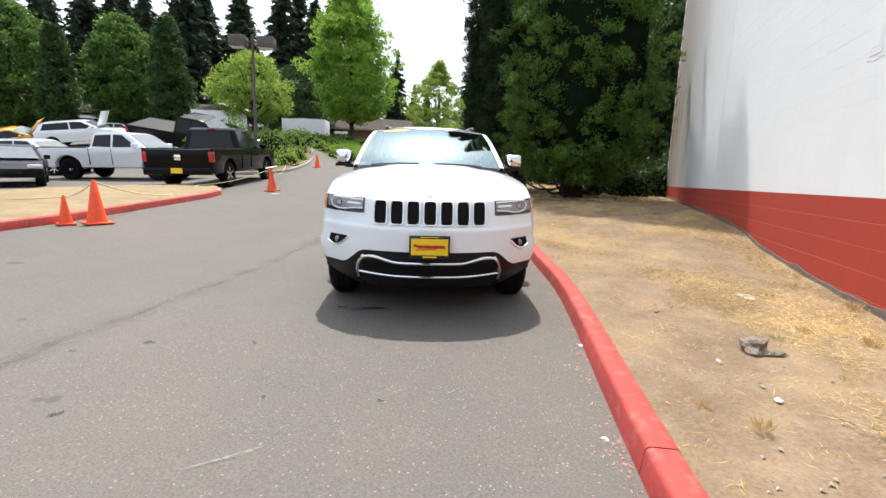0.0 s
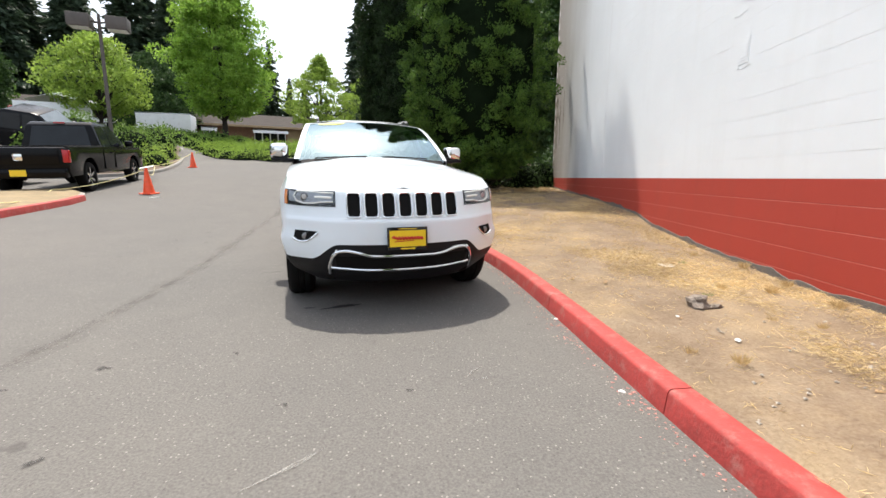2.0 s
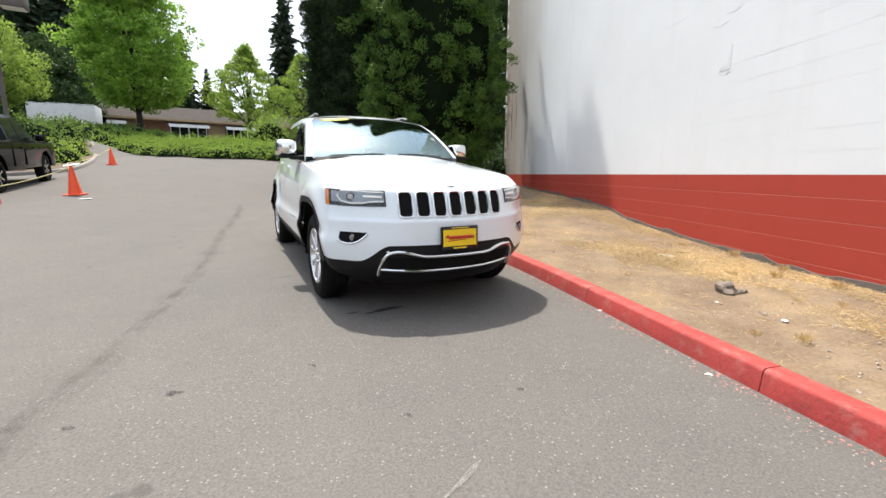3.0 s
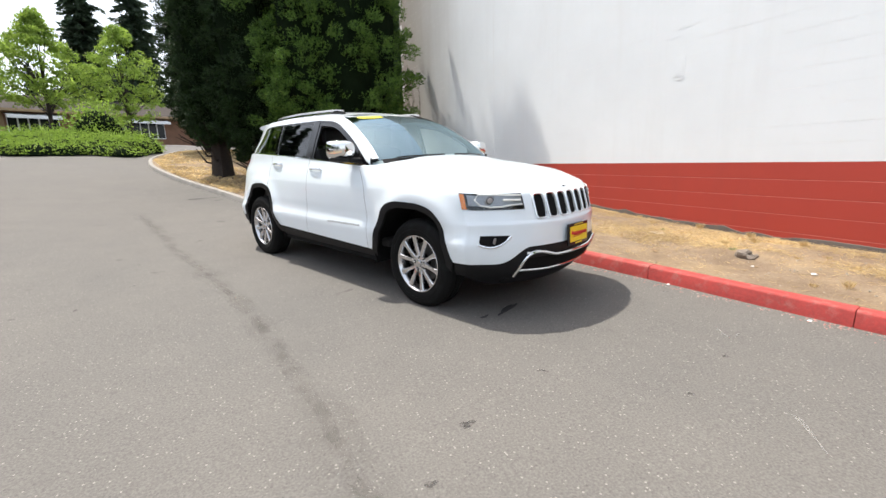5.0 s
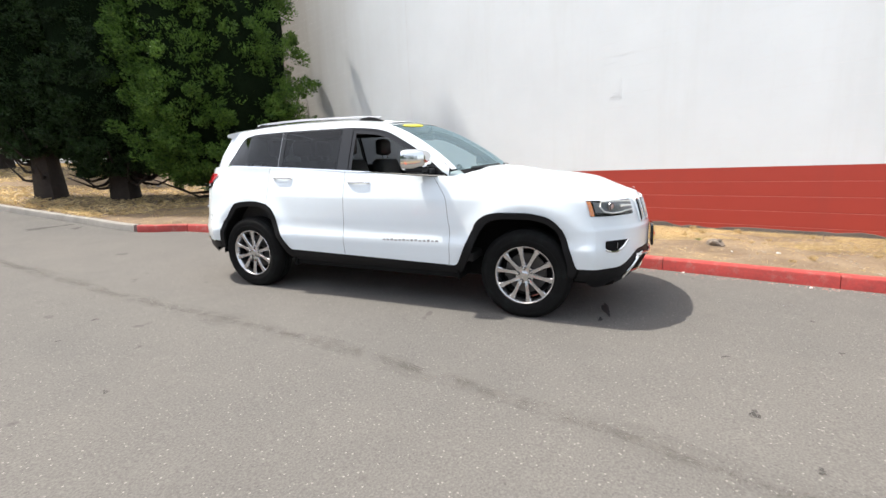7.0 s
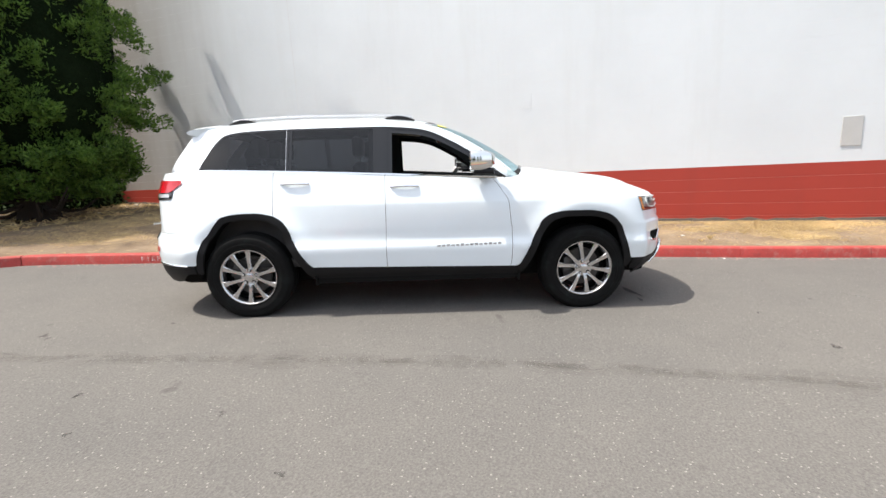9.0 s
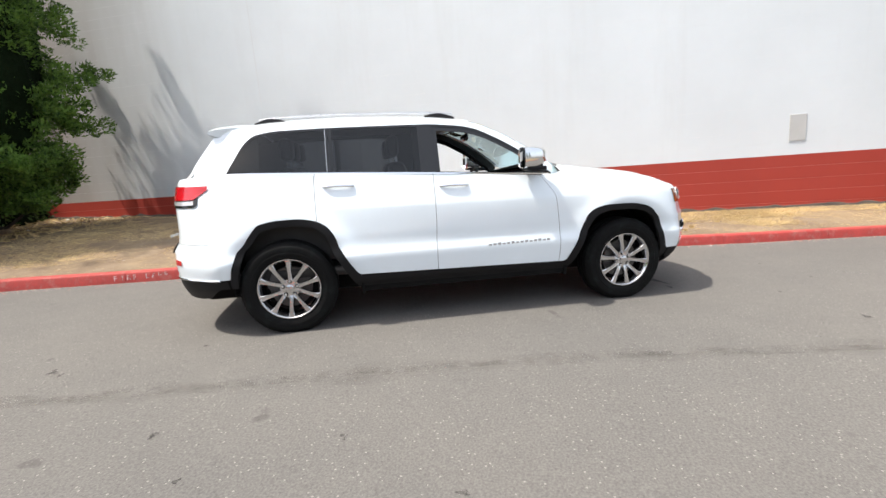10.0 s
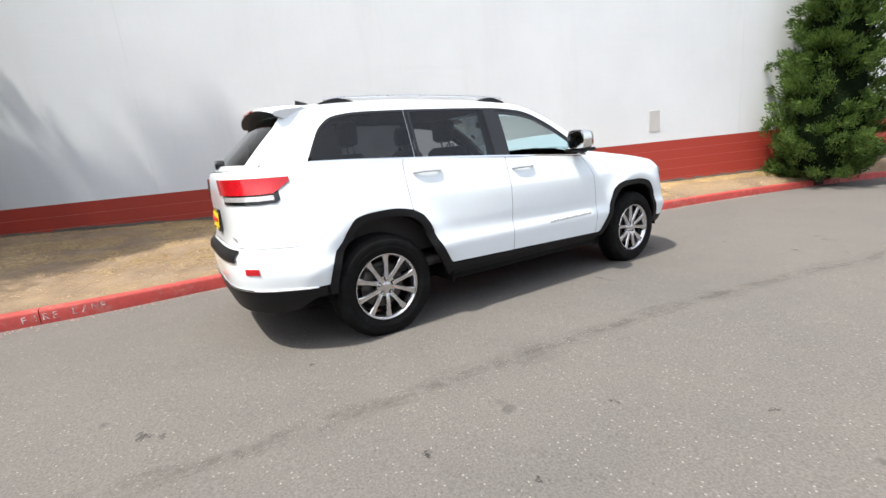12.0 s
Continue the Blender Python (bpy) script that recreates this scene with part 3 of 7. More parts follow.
def patch(fn, v0, v1, w0, w1, nv=10, nw=14, off=0.0, bm=None):
    return grid_bm([[fn(v0 + (v1 - v0) * i / nv, w0 + (w1 - w0) * k / nw, off) for k in range(nw + 1)] for i in range(nv + 1)], bm)


def oval_patch(v, dv, w, dw):
    """An oval sticker lying on the windscreen."""
    rows = [[screen_pt(v + dv * k * math.sin(t), w + dw * k * math.cos(t), 0.004) for t in np.linspace(0, 2 * math.pi, 25)[:-1]] for k in (0.02, 0.5, 0.9, 1.0)]
    return grid_bm(rows, closed=True)


def wheel(parent, x, side, spin):
    """Tyre with grooved tread, ten-spoke alloy rim, brake disc and five nuts; y points outward."""
    hub = new("wheel")
    hub.parent = parent
    hub.matrix_basis = pose(x, side * 0.914, 0.360, 0, spin, 0) @ Matrix.Diagonal((1, side, 1, 1))
    R = 0.378
    prof = [(0.238, -0.20), (0.252, -0.225), (0.295, -0.232), (0.342, -0.222), (R - 0.012, -0.195), (R, -0.18), (R, -0.145), (R - 0.009, -0.142), (R - 0.009, -0.134), (R, -0.131), (R, -0.098), (R - 0.009, -0.095), (R - 0.009, -0.087), (R, -0.084), (R, -0.050), (R - 0.006, -0.034), (R - 0.018, -0.018), (0.346, -0.006), (0.342, -0.001), (0.336, 0.001), (0.31, 0.004), (0.296, 0.002), (0.292, 0.005), (0.284, 0.004), (0.262, -0.002), (0.250, -0.010), (0.238, -0.028)]
    bm = lathe_bm(prof, 72)
    for k in range(60):
        a = 2 * math.pi * k / 60
        box_bm(-0.0045, 0.0045, -0.055, -0.030, R - 0.02, R - 0.0045, 0, bm)
        bmesh.ops.rotate(bm, verts=bm.verts[-8:], cent=(0, 0, 0), matrix=Matrix.Rotation(a, 3, "Y"))
    part("tyre", bm, M_RUBBER, hub)
    rim = lathe_bm([(0.240, -0.20), (0.221, -0.19), (0.212, -0.12), (0.216, -0.040), (0.224, -0.022), (0.229, -0.012), (0.236, -0.004), (0.242, -0.004), (0.246, -0.010), (0.248, -0.024)], 72)
    part("rim", rim, M_ALLOY, hub, "silver ten-spoke alloy rim")
    for k in range(10):
        # spokes stand in pairs, each pair spread a little at the rim
        a = 2 * math.pi * (k // 2) / 5 + radians(18 if k % 2 else -18)
        bm = bmesh.new()
        rows = []
        for r, w, d, t in ((0.046, 0.020, -0.034, 0.03), (0.075, 0.0180, -0.024, 0.034), (0.12, 0.0170, -0.017, 0.034), (0.17, 0.0185, -0.013, 0.030), (0.205, 0.0215, -0.010, 0.026), (0.222, 0.025, -0.009, 0.024), (0.234, 0.032, -0.010, 0.022)):
            skew = (-0.008 if k % 2 else 0.008) * (1 - r / 0.23)
            rows.append([(skew - w, d - t, r), (skew - w, d - 0.008, r), (skew - w * 0.72, d - 0.001, r), (skew, d - 0.003, r), (skew + w * 0.72, d - 0.001, r), (skew + w, d - 0.008, r), (skew + w, d - t, r)])
        grid_bm(rows, bm)
        bmesh.ops.rotate(bm, verts=bm.verts, cent=(0, 0, 0), matrix=Matrix.Rotation(a, 3, "Y"))
        part("spoke", bm, M_ALLOY, hub)
    part("hub_cap", lathe_bm([(0.0, -0.016), (0.026, -0.016), (0.031, -0.019), (0.034, -0.03), (0.075, -0.034), (0.08, -0.06)], 30), M_ALLOY, hub)
    for k in range(5):
        a = 2 * math.pi * (k + 0.5) / 5
        bm = lathe_bm([(0.0, -0.006), (0.009, -0.006), (0.011, -0.010), (0.011, -0.035)], 8)
        bmesh.ops.translate(bm, verts=bm.verts, vec=(0.057 * math.cos(a), -0.012, 0.057 * math.sin(a)))
        part("wheel_nut", bm, M_CHROME, hub)
        bm = lathe_bm([(0.0, -0.0195), (0.017, -0.0195), (0.019, -0.04)], 12)
        bmesh.ops.translate(bm, verts=bm.verts, vec=(0.057 * math.cos(a), -0.010, 0.057 * math.sin(a)))
        part("nut_pocket", bm, M_GAP, hub)
    part("brake_disc", lathe_bm([(0.07, -0.10), (0.165, -0.098), (0.168, -0.12), (0.07, -0.125)], 40), M_DISC, hub)
    part("caliper", box_bm(-0.17, -0.09, -0.15, -0.07, -0.06, 0.07, 0.012), M_DISC, hub)
    part("wheel_back", lathe_bm([(0.0, -0.13), (0.205, -0.135), (0.205, -0.19)], 40), M_GAP, hub)
    return hub


def shell_line(name, pts, radius, material, parent, front=True, label="", off=0.0, closed=False):
    """A bright strip that follows the front or rear skin through (y, z) points."""
    q = []
    for (y0, z0), (y1, z1) in zip(pts, pts[1:] + ([pts[0]] if closed else [])):
        n = max(2, int(math.hypot(y1 - y0, z1 - z0) / 0.03))
        q += [on_shell(by_y(y0 + (y1 - y0) * i / n, front), z0 + (z1 - z0) * i / n, off) for i in range(n)]
    q.append(on_shell(by_y((pts[0] if closed else pts[-1])[0], front), (pts[0] if closed else pts[-1])[1], off))
    for _ in range(3):
        q = [q[0]] + [tuple((a + 2 * b + c) / 4 for a, b, c in zip(q[i - 1], q[i], q[i + 1])) for i in range(1, len(q) - 1)] + [q[-1]]
    return part(name, tube_bm(q, radius, 8), material, parent, label)


def seat(parent, x, y, recline=14):
    s = new("seat")
    s.parent = parent
    s.matrix_basis = pose(x, y, 0.0)
    part("seat_cushion", box_bm(-0.22, 0.30, -0.25, 0.25, 0.58, 0.76, 0.06), M_SEAT, s)
    bm = box_bm(-0.07, 0.07, -0.25, 0.25, 0.0, 0.62, 0.06)
    bmesh.ops.rotate(bm, verts=bm.verts, cent=(0, 0, 0), matrix=Matrix.Rotation(radians(-recline), 3, "Y"))
    bmesh.ops.translate(bm, verts=bm.verts, vec=(-0.24, 0, 0.72))
    part("backrest", bm, M_SEAT, s)
    bm = box_bm(-0.05, 0.05, -0.13, 0.13, 0.0, 0.19, 0.045)
    bmesh.ops.translate(bm, verts=bm.verts, vec=(-0.42, 0, 1.36))
    part("headrest", bm, M_SEAT, s)
    for dy in (-0.06, 0.06):
        part("headrest_post", tube_bm([(-0.385, dy, 1.29), (-0.41, dy, 1.38)], 0.007), M_CHROME, s)


def letter_bars(parent, place, count, width, height, gap, material, name="badge"):
    """Lettering too fine to read, as a row of small plain bars; place(i) gives origin, along and up."""
    bm = bmesh.new()
    o, al, up = place
    for i in range(count):
        a = o + al * (i * (width + gap))
        k = 0.7 + 0.3 * ((i * 7) % 3) / 2
        vs = [bm.verts.new(p) for p in (a, a + al * width, a + al * width + up * height * k, a + up * height * k)]
        bm.faces.new(vs)
    return part(name, bm, material, parent, "small grey lettering", False)


def suv():
    car = thing("sport_utility_vehicle", stand(CAR_O.x, CAR_O.y, CAR_F), "clean white sport utility vehicle parked beside the red kerb", "car")
    W = M_CARWHITE
    lo, hi = white_low, top_edge
    G = 0.0018
    full = side_cols(1.99, -1.99, -1) + end_cols(-0.80, 0.80, False) + side_cols(-1.99, 1.99, 1) + end_cols(0.80, -0.80, True)
    part("inner_shell", shell(full + [full[0]], black_low, lambda x, y: belt(x) - 0.01, 14, -0.014), M_GAP, car)
    # skin, panel by panel
    for s in (-1, 1):
        part("front_fender", shell(side_cols(0.815 + G, 1.93, s, 0.025), lo, hi, 20), W, car)
        part("front_door", shell(side_cols(-0.262 + G, 0.815 - G, s), lo, hi, 22), W, car)
        part("rear_door", shell(side_cols(-1.225 + G, -0.262 - G, s, 0.025), lo, hi, 22), W, car)
        part("rear_quarter", shell(side_cols(-2.05, -1.225 - G, s, 0.025), lo, hi, 22), W, car)
        part("sill", shell(side_cols(-0.95, 0.95, s), black_low, lambda x, y: white_low(x, y) - 0.006, 5, 0.004), M_CLADDING, car, "black plastic sill")
        for c in (AXLE, -AXLE):
            part("wheel_arch_trim", shell(side_cols(c - (0.568 if c > 0 else 0.425), c + (0.425 if c > 0 else 0.568), s, 0.012), lambda x, y: max(black_low(x, y), 0.36), lambda x, y: max(white_low(x, y), black_low(x, y) + 0.01), 3, 0.008), M_CLADDING, car, "black plastic wheel arch moulding")
            bm = bmesh.new()
            rows = []
            for yy in (0.91, 0.58):
                rows.append([(c + (0.575 if math.cos(t) * c < 0 else 0.40) * math.cos(t), s * yy, 0.34 + 0.535 * math.sin(t)) for t in np.linspace(0.0, math.pi, 25)])
            rows.append([(c + 0.02 * math.cos(t), s * 0.58, 0.30 + 0.02 * math.sin(t)) for t in np.linspace(0.0, math.pi, 25)])
            grid_bm(rows, bm)
            part("wheel_well", bm, M_GAP, car)
            xl = c - math.copysign(0.575, c)
            part("wheel_liner", box_bm(xl - 0.01, xl + 0.01, min(s * 0.30, s * 0.90), max(s * 0.30, s * 0.90), 0.27, 0.62, 0.004), M_GAP, car)
    front = side_cols(1.93, 2.06, -1, 0.02)[:-1] + end_cols(ref(by_x(2.06, -1))[1], -ref(by_x(2.06, -1))[1], True, 0.025) + side_cols(2.06, 1.93, 1, 0.02)[1:]
    part("front_bumper", shell(front, lo, hi, 22), W, car)
    part("front_lower_bumper", shell(side_cols(1.90, 2.06, -1, 0.02)[:-1] + end_cols(ref(by_x(2.06, -1))[1], -ref(by_x(2.06, -1))[1], True, 0.025) + side_cols(2.06, 1.90, 1, 0.02)[1:], black_low, lambda x, y: white_low(x, y) - 0.004, 8, 0.003), M_CLADDING, car, "black plastic lower front bumper")
    rear = side_cols(-2.05, -2.12, -1, 0.02)[:-1] + end_cols(ref(by_x(-2.12, -1))[1], -ref(by_x(-2.12, -1))[1], False, 0.03) + side_cols(-2.12, -2.05, 1, 0.02)[1:]
    part("rear_bumper", shell(rear, lo, lambda x, y: 0.745, 9), W, car)
    part("liftgate", shell(rear, lambda x, y: 0.748, hi, 14), W, car)
    part("rear_lower_bumper", shell(side_cols(-1.90, -2.12, -1, 0.02)[:-1] + rear[4:-4] + side_cols(-2.12, -1.90, 1, 0.02)[1:], black_low, lambda x, y: 0.469, 6, 0.003), M_CLADDING, car, "black plastic lower rear bumper")
    part("chrome_strip", tube_bm([on_shell(c, 0.473, 0.004) for c in side_cols(-1.95, -2.12, -1, 0.02)[:-1] + rear[4:-4] + side_cols(-2.12, -1.95, 1, 0.02)[1:]], 0.007, 6), M_CHROME, car, "thin chrome strip on the rear bumper")
    part("bumper_step", shell(end_cols(-0.62, 0.62, False), lambda x, y: 0.655, lambda x, y: 0.735, 4, 0.012), M_CLADDING, car, "black ribbed bumper step")
    # bonnet
    rows = []
    cols = side_cols(0.845, 2.06, 1, 0.03)[:-1] + end_cols(ref(by_x(2.06, 1))[1], 0.0, True, 0.03)[:-1]
    for c in cols:
        x, y, z = on_shell(c, belt(ref(c)[0]))
        y = max(y, 0.001)
        bulge = 0.21 * ease((1.5 - x) / 0.65)
        crown = 0.006 + 0.090 * ease((2.31 - x) / 0.42)
        row = []
        for i in range(25):
            w = -1 + i / 12
            rise = crown * (1 - abs(w) ** 2.4)
            scoop = 0.012 * math.exp(-((abs(w) - 0.62) / 0.10) ** 2) * ease((2.2 - x) / 0.3)
            row.append((x + bulge * (1 - w * w), w * y, z + rise - scoop * 0.6))
        rows.append(row)
    part("bonnet", grid_bm(rows), W, car)
    # upper body
    for s in (-1, 1):
        part("roof_side", upper(-1.86, 0.785, lambda x: win_top(x) + 0.004, roof_edge, s, 4), W, car)
        part("rear_pillar", upper(-2.20, -1.86, lambda x: belt(x) - 0.004, lambda x: max(belt(x) - 0.002, min(roof_edge(x), 1.245 + (x + 2.20) / 0.26 * 0.355)), s, 8), W, car)
        part("belt_chrome", upper(-1.86, 0.76, lambda x: belt(x) - 0.002, lambda x: belt(x) + 0.010, s, 2, 0.006), M_CHROME, car, "thin chrome strip under the windows")
        part("pillar_cover", upper(-0.355, -0.235, lambda x: belt(x) + 0.01, win_top, s, 6, 0.003), M_GLOSSBLACK, car, "gloss black centre pillar")
        part("pillar_cover", upper(-1.095, -1.075, lambda x: belt(x) + 0.01, win_top, s, 6, 0.003), M_GLOSSBLACK, car)
        part("quarter_window", upper(-1.835, -1.095, lambda x: min(belt(x) + 0.01, win_top(x) - 0.002), win_top, s, 6), M_PRIVACY, car, "dark tinted rear quarter window")
        part("rear_door_window", upper(-1.075, -0.355, lambda x: belt(x) + 0.01, win_top, s, 6), M_PRIVACY, car, "dark tinted rear door window")
        part("window_divider", upper(-1.071, -1.045, lambda x: belt(x) + 0.01, win_top, s, 6, 0.004, 0.013), M_GLOSSBLACK, car)
        # silver strip that paints the bright reflection along the gloss black divider
        part("divider_gleam", upper(-1.098, -1.094, lambda x: belt(x) + 0.01, win_top, s, 6, 0.005, 0.004), M_RAIL, car)
        part("window_seal", upper(-1.845, 0.77, lambda x: win_top(x) - 0.012, lambda x: win_top(x) + 0.006, s, 2, 0.003, 0.02), M_GLOSSBLACK, car)
        part("window_frame", upper(-0.235, 0.74, lambda x: max(belt(x) + 0.005, win_top(x) - 0.048), win_top, s, 3, -0.002), M_GLOSSBLACK, car, "black window frame of the front door")
        part("window_frame", upper(-0.236, -0.195, lambda x: belt(x) + 0.008, win_top, s, 4, -0.003), M_GLOSSBLACK, car)
        part("pillar_trim", upper(-1.85, 0.785, lambda x: win_top(x) - 0.005, roof_edge, s, 3, -0.03), M_TRIMDARK, car)
        part("pillar_trim", upper(-0.40, -0.22, lambda x: belt(x) - 0.2, win_top, s, 4, -0.035), M_TRIMDARK, car)
        part("pillar_trim", upper(-1.98, -1.62, lambda x: belt(x) - 0.02, lambda x: min(roof_edge(x), 1.18 + (x + 2.20) / 0.30 * 0.355), s, 4, -0.05), M_TRIMDARK, car)
        part("door_trim", upper(-1.9, 0.80, lambda x: 0.55, lambda x: belt(x) + 0.006, s, 4, -0.055), M_TRIMDARK, car)
        # roof rail with feet
        rail = [(x, s * (upper_y(x, roof_edge(x)) - 0.135), roof_edge(x) + 0.060 - 0.03 * max(0, abs(x + 0.75) - 0.75) ** 1.5) for x in np.linspace(-1.62, -0.02, 24)]
        part("roof_rail", tube_bm(rail, 0.011, 8), M_RAIL, car, "bright silver roof rail")
        for xa, xb in ((-1.66, -1.42), (-0.26, 0.0)):
            bm = bmesh.new()
            grid_bm([[(x, s * (upper_y(x, roof_edge(x)) - 0.135) + d, roof_edge(x) + h) for d, h in ((-0.020, 0.025), (-0.014, 0.064 - 0.05 * abs((x - xa) / (xb - xa) - 0.5)), (0.014, 0.064 - 0.05 * abs((x - xa) / (xb - xa) - 0.5)), (0.020, 0.015))] for x in np.linspace(xa, xb, 8)], bm)
            part("rail_foot", bm, M_CLADDING, car, "dark grey roof rail foot")
        # handles
        for xh in (-1.035, -0.094):
            p = [on_shell(by_x(xh + d, s), 1.143 - 0.037 * (xh > -0.5) + 0.004 * (1 - (d / 0.12) ** 2), o) for d, o in ((-0.12, 0.0), (-0.10, 0.016), (-0.05, 0.021), (0.05, 0.021), (0.10, 0.016), (0.12, 0.0))]
            part("door_handle", tube_bm(p, 0.011, 8), M_CHROME, car, "chrome door handle")
        # mirror
        mir = new("side_mirror")
        mir.parent = car
        part("mirror_arm", box_bm(0.52, 0.66, min(s * 0.80, s * 0.96), max(s * 0.80, s * 0.96), 1.185, 1.228, 0.016), M_CLADDING, mir)
        cap = []
        for xx, k, dy in ((0.470, 0.90, 0.0), (0.455, 0.97, 0.0), (0.475, 1.0, 0.0), (0.53, 1.0, -0.002), (0.58, 0.95, -0.006), (0.62, 0.84, -0.012), (0.645, 0.66, -0.018), (0.657, 0.40, -0.022), (0.660, 0.02, -0.024)):
            cap.append([(xx + 0.05 * (0.985 - yy) if k < 0.99 else xx, s * (yy + dy), zz) for yy, zz in [(0.985 + 0.098 * k * math.copysign(abs(math.cos(t)) ** 0.5, math.cos(t)), 1.302 + 0.086 * k * math.copysign(abs(math.sin(t)) ** 0.55, math.sin(t))) for t in np.linspace(0, 2 * math.pi, 29)[:-1]]])
        part("mirror_housing", grid_bm(cap, closed=True), M_CHROME, mir, "chrome mirror housing")
        part("mirror_base", shell_box(0.475, 0.64, s, 0.90, 1.065, 1.198, 1.232), M_CLADDING, mir)
        part("mirror_glass", box_bm(0.462, 0.468, min(s * 0.90, s * 1.07), max(s * 0.90, s * 1.07), 1.228, 1.376, 0.002), M_MIRROR, mir)
        # head lamp
        hl = new("headlamp")
        hl.parent = car
        x_in = 0.518
        hc = side_cols(2.03, 2.07, s, 0.01)[:-1] + end_cols(by_x(2.07, s)[1] * half(0.7), s * x_in, True, 0.0125)
        look_lo = lambda x, y: 0.850 + 0.010 * ease((2.10 - x) / 0.16) + 0.030 * ease((2.00 - x) / 0.07)
        look_hi = lambda x, y: 0.966 + 0.016 * ease((2.16 - x) / 0.26)
        part("lamp_housing", shell(hc, look_lo, look_hi, 6, 0.004), M_GLOSSBLACK, hl)
        part("lamp_reflector", shell(hc[6:-1], lambda x, y: look_lo(x, y) + 0.030, lambda x, y: look_hi(x, y) - 0.012, 4, 0.007), M_LAMPDARK, hl)
        part("marker_lens", shell(hc[0:6], lambda x, y: look_lo(x, y) + 0.004, lambda x, y: look_hi(x, y) - 0.006, 3, 0.009), M_AMBER, hl, "amber side marker")
        pc = on_shell(by_y(s * 0.735, True), 0.920, 0.006)
        for r, dp, mt, nm in ((0.040, 0.008, M_LAMPDARK, "lamp_ring"), (0.031, 0.011, M_GLOSSBLACK, "lens_bezel"), (0.025, 0.013, M_LAMPSILVER, "projector_lens")):
            bm = lathe_bm([(0.0, dp), (r * 0.8, dp), (r, dp * 0.6), (r, 0)], 24, "Z")
            bmesh.ops.rotate(bm, verts=bm.verts, cent=(0, 0, 0), matrix=Matrix.Rotation(radians(90), 3, "Y"))
            bmesh.ops.rotate(bm, verts=bm.verts, cent=(0, 0, 0), matrix=Matrix.Rotation(radians(28 * s), 3, "Z"))
            bmesh.ops.translate(bm, verts=bm.verts, vec=pc)
            part(nm, bm, mt, hl)
        part("light_bar", tube_bm([on_shell(by_y(s * y, True), 0.918 + 0.002 * k, 0.012) for k, y in enumerate((0.545, 0.58, 0.66))], 0.010, 6), M_PAPER, hl, "white light bar")
        part("light_bar", tube_bm([on_shell(by_y(s * y, True), z, 0.012) for y, z in ((0.535, 0.888), (0.62, 0.884), (0.67, 0.874), (0.74, 0.872), (0.79, 0.886), (0.812, 0.925), (0.79, 0.962), (0.60, 0.955), (0.53, 0.952))], 0.0065, 6), M_PAPER, hl)
        part("lamp_cover", shell(hc, look_lo, look_hi, 6, 0.015), M_CLEARGLASS, hl)
        # fog lamp
        fl = new("fog_lamp")
        fl.parent = car
        corners = [(s * y, z) for y, z in ((0.82, 0.668), (0.655, 0.655), (0.69, 0.600), (0.735, 0.572), (0.785, 0.574), (0.82, 0.60))]
        fog_low = curve_of([(0.655, 0.652), (0.69, 0.605), (0.735, 0.577), (0.785, 0.579), (0.825, 0.62)])
        part("fog_recess", shell(end_cols(s * 0.658, s * 0.820, True, 0.012), lambda x, y: fog_low(abs(y)), lambda x, y: 0.662, 3, 0.004), M_GAP, fl)
        shell_line("fog_ring", corners[1:], 0.009, M_CHROME, fl, True, "chrome fog lamp surround", 0.006)
        bm = lathe_bm([(0.0, 0.006), (0.02, 0.006), (0.026, 0.002)], 16, "Z")
        bmesh.ops.rotate(bm, verts=bm.verts, cent=(0, 0, 0), matrix=Matrix.Rotation(radians(90), 3, "Y"))
        bmesh.ops.translate(bm, verts=bm.verts, vec=on_shell(by_y(s * 0.740, True), 0.622, 0.003))
        part("fog_lens", bm, M_LAMPDARK, fl)
        # tail lamp
        tl = new("tail_lamp")
        tl.parent = car
        tc = side_cols(-2.035, -2.16, s, 0.015)[:-1] + end_cols(ref(by_x(-2.16, s))[1], s * 0.40, False, 0.02)
        t_lo = lambda x, y: 1.088 + 0.075 * max(0.0, min(1.0, (x + 2.15) / 0.115))
        t_hi = lambda x, y: 1.190
        part("tail_lens", shell(tc, t_lo, t_hi, 6, 0.012), M_TAILRED, tl, "red tail lamp lens")
        part("lamp_surround", shell(tc[5:-3], lambda x, y: t_lo(x, y) - 0.060, lambda x, y: t_lo(x, y) - 0.001, 3, 0.006), M_GLOSSBLACK, tl)
        part("reverse_lens", shell(tc[7:-4], lambda x, y: t_lo(x, y) - 0.040, lambda x, y: t_lo(x, y) - 0.010, 3, 0.010), M_TAILCLEAR, tl, "clear reversing lamp lens")
        part("rear_reflector", shell(end_cols(s * 0.70, s * 0.785, False), lambda x, y: 0.582, lambda x, y: 0.622, 2, 0.006), M_TAILRED, car, "small red rear reflector")
    # roof, screens
    rows = []
    for i in range(33):
        u = i / 32
        row = []
        for k in range(25):
            w = -1 + k / 12
            x = (0.08 + 0.13 * (1 - w * w)) * (1 - u) - 1.945 * u
            e = roof_edge(min(x, 0.08))
            y = upper_y(min(x, 0.08), e)
            z = e + (roof_mid(x) - e) * (1 - abs(w) ** 2.6)
            row.append((x, w * y, z))
        rows.append(row)
    part("roof", grid_bm(rows), W, car)
    part("headliner", grid_bm([[(x * 0.98, y * 0.96, z - 0.035) for x, y, z in r] for r in rows[1:-1]]), M_HEADLINER, car)
    part("windscreen", patch(screen_pt, 0.02, 0.965, -0.935, 0.935, 12, 20, 0.0), M_WINDSCREEN, car, "sloping windscreen reflecting bright sky")
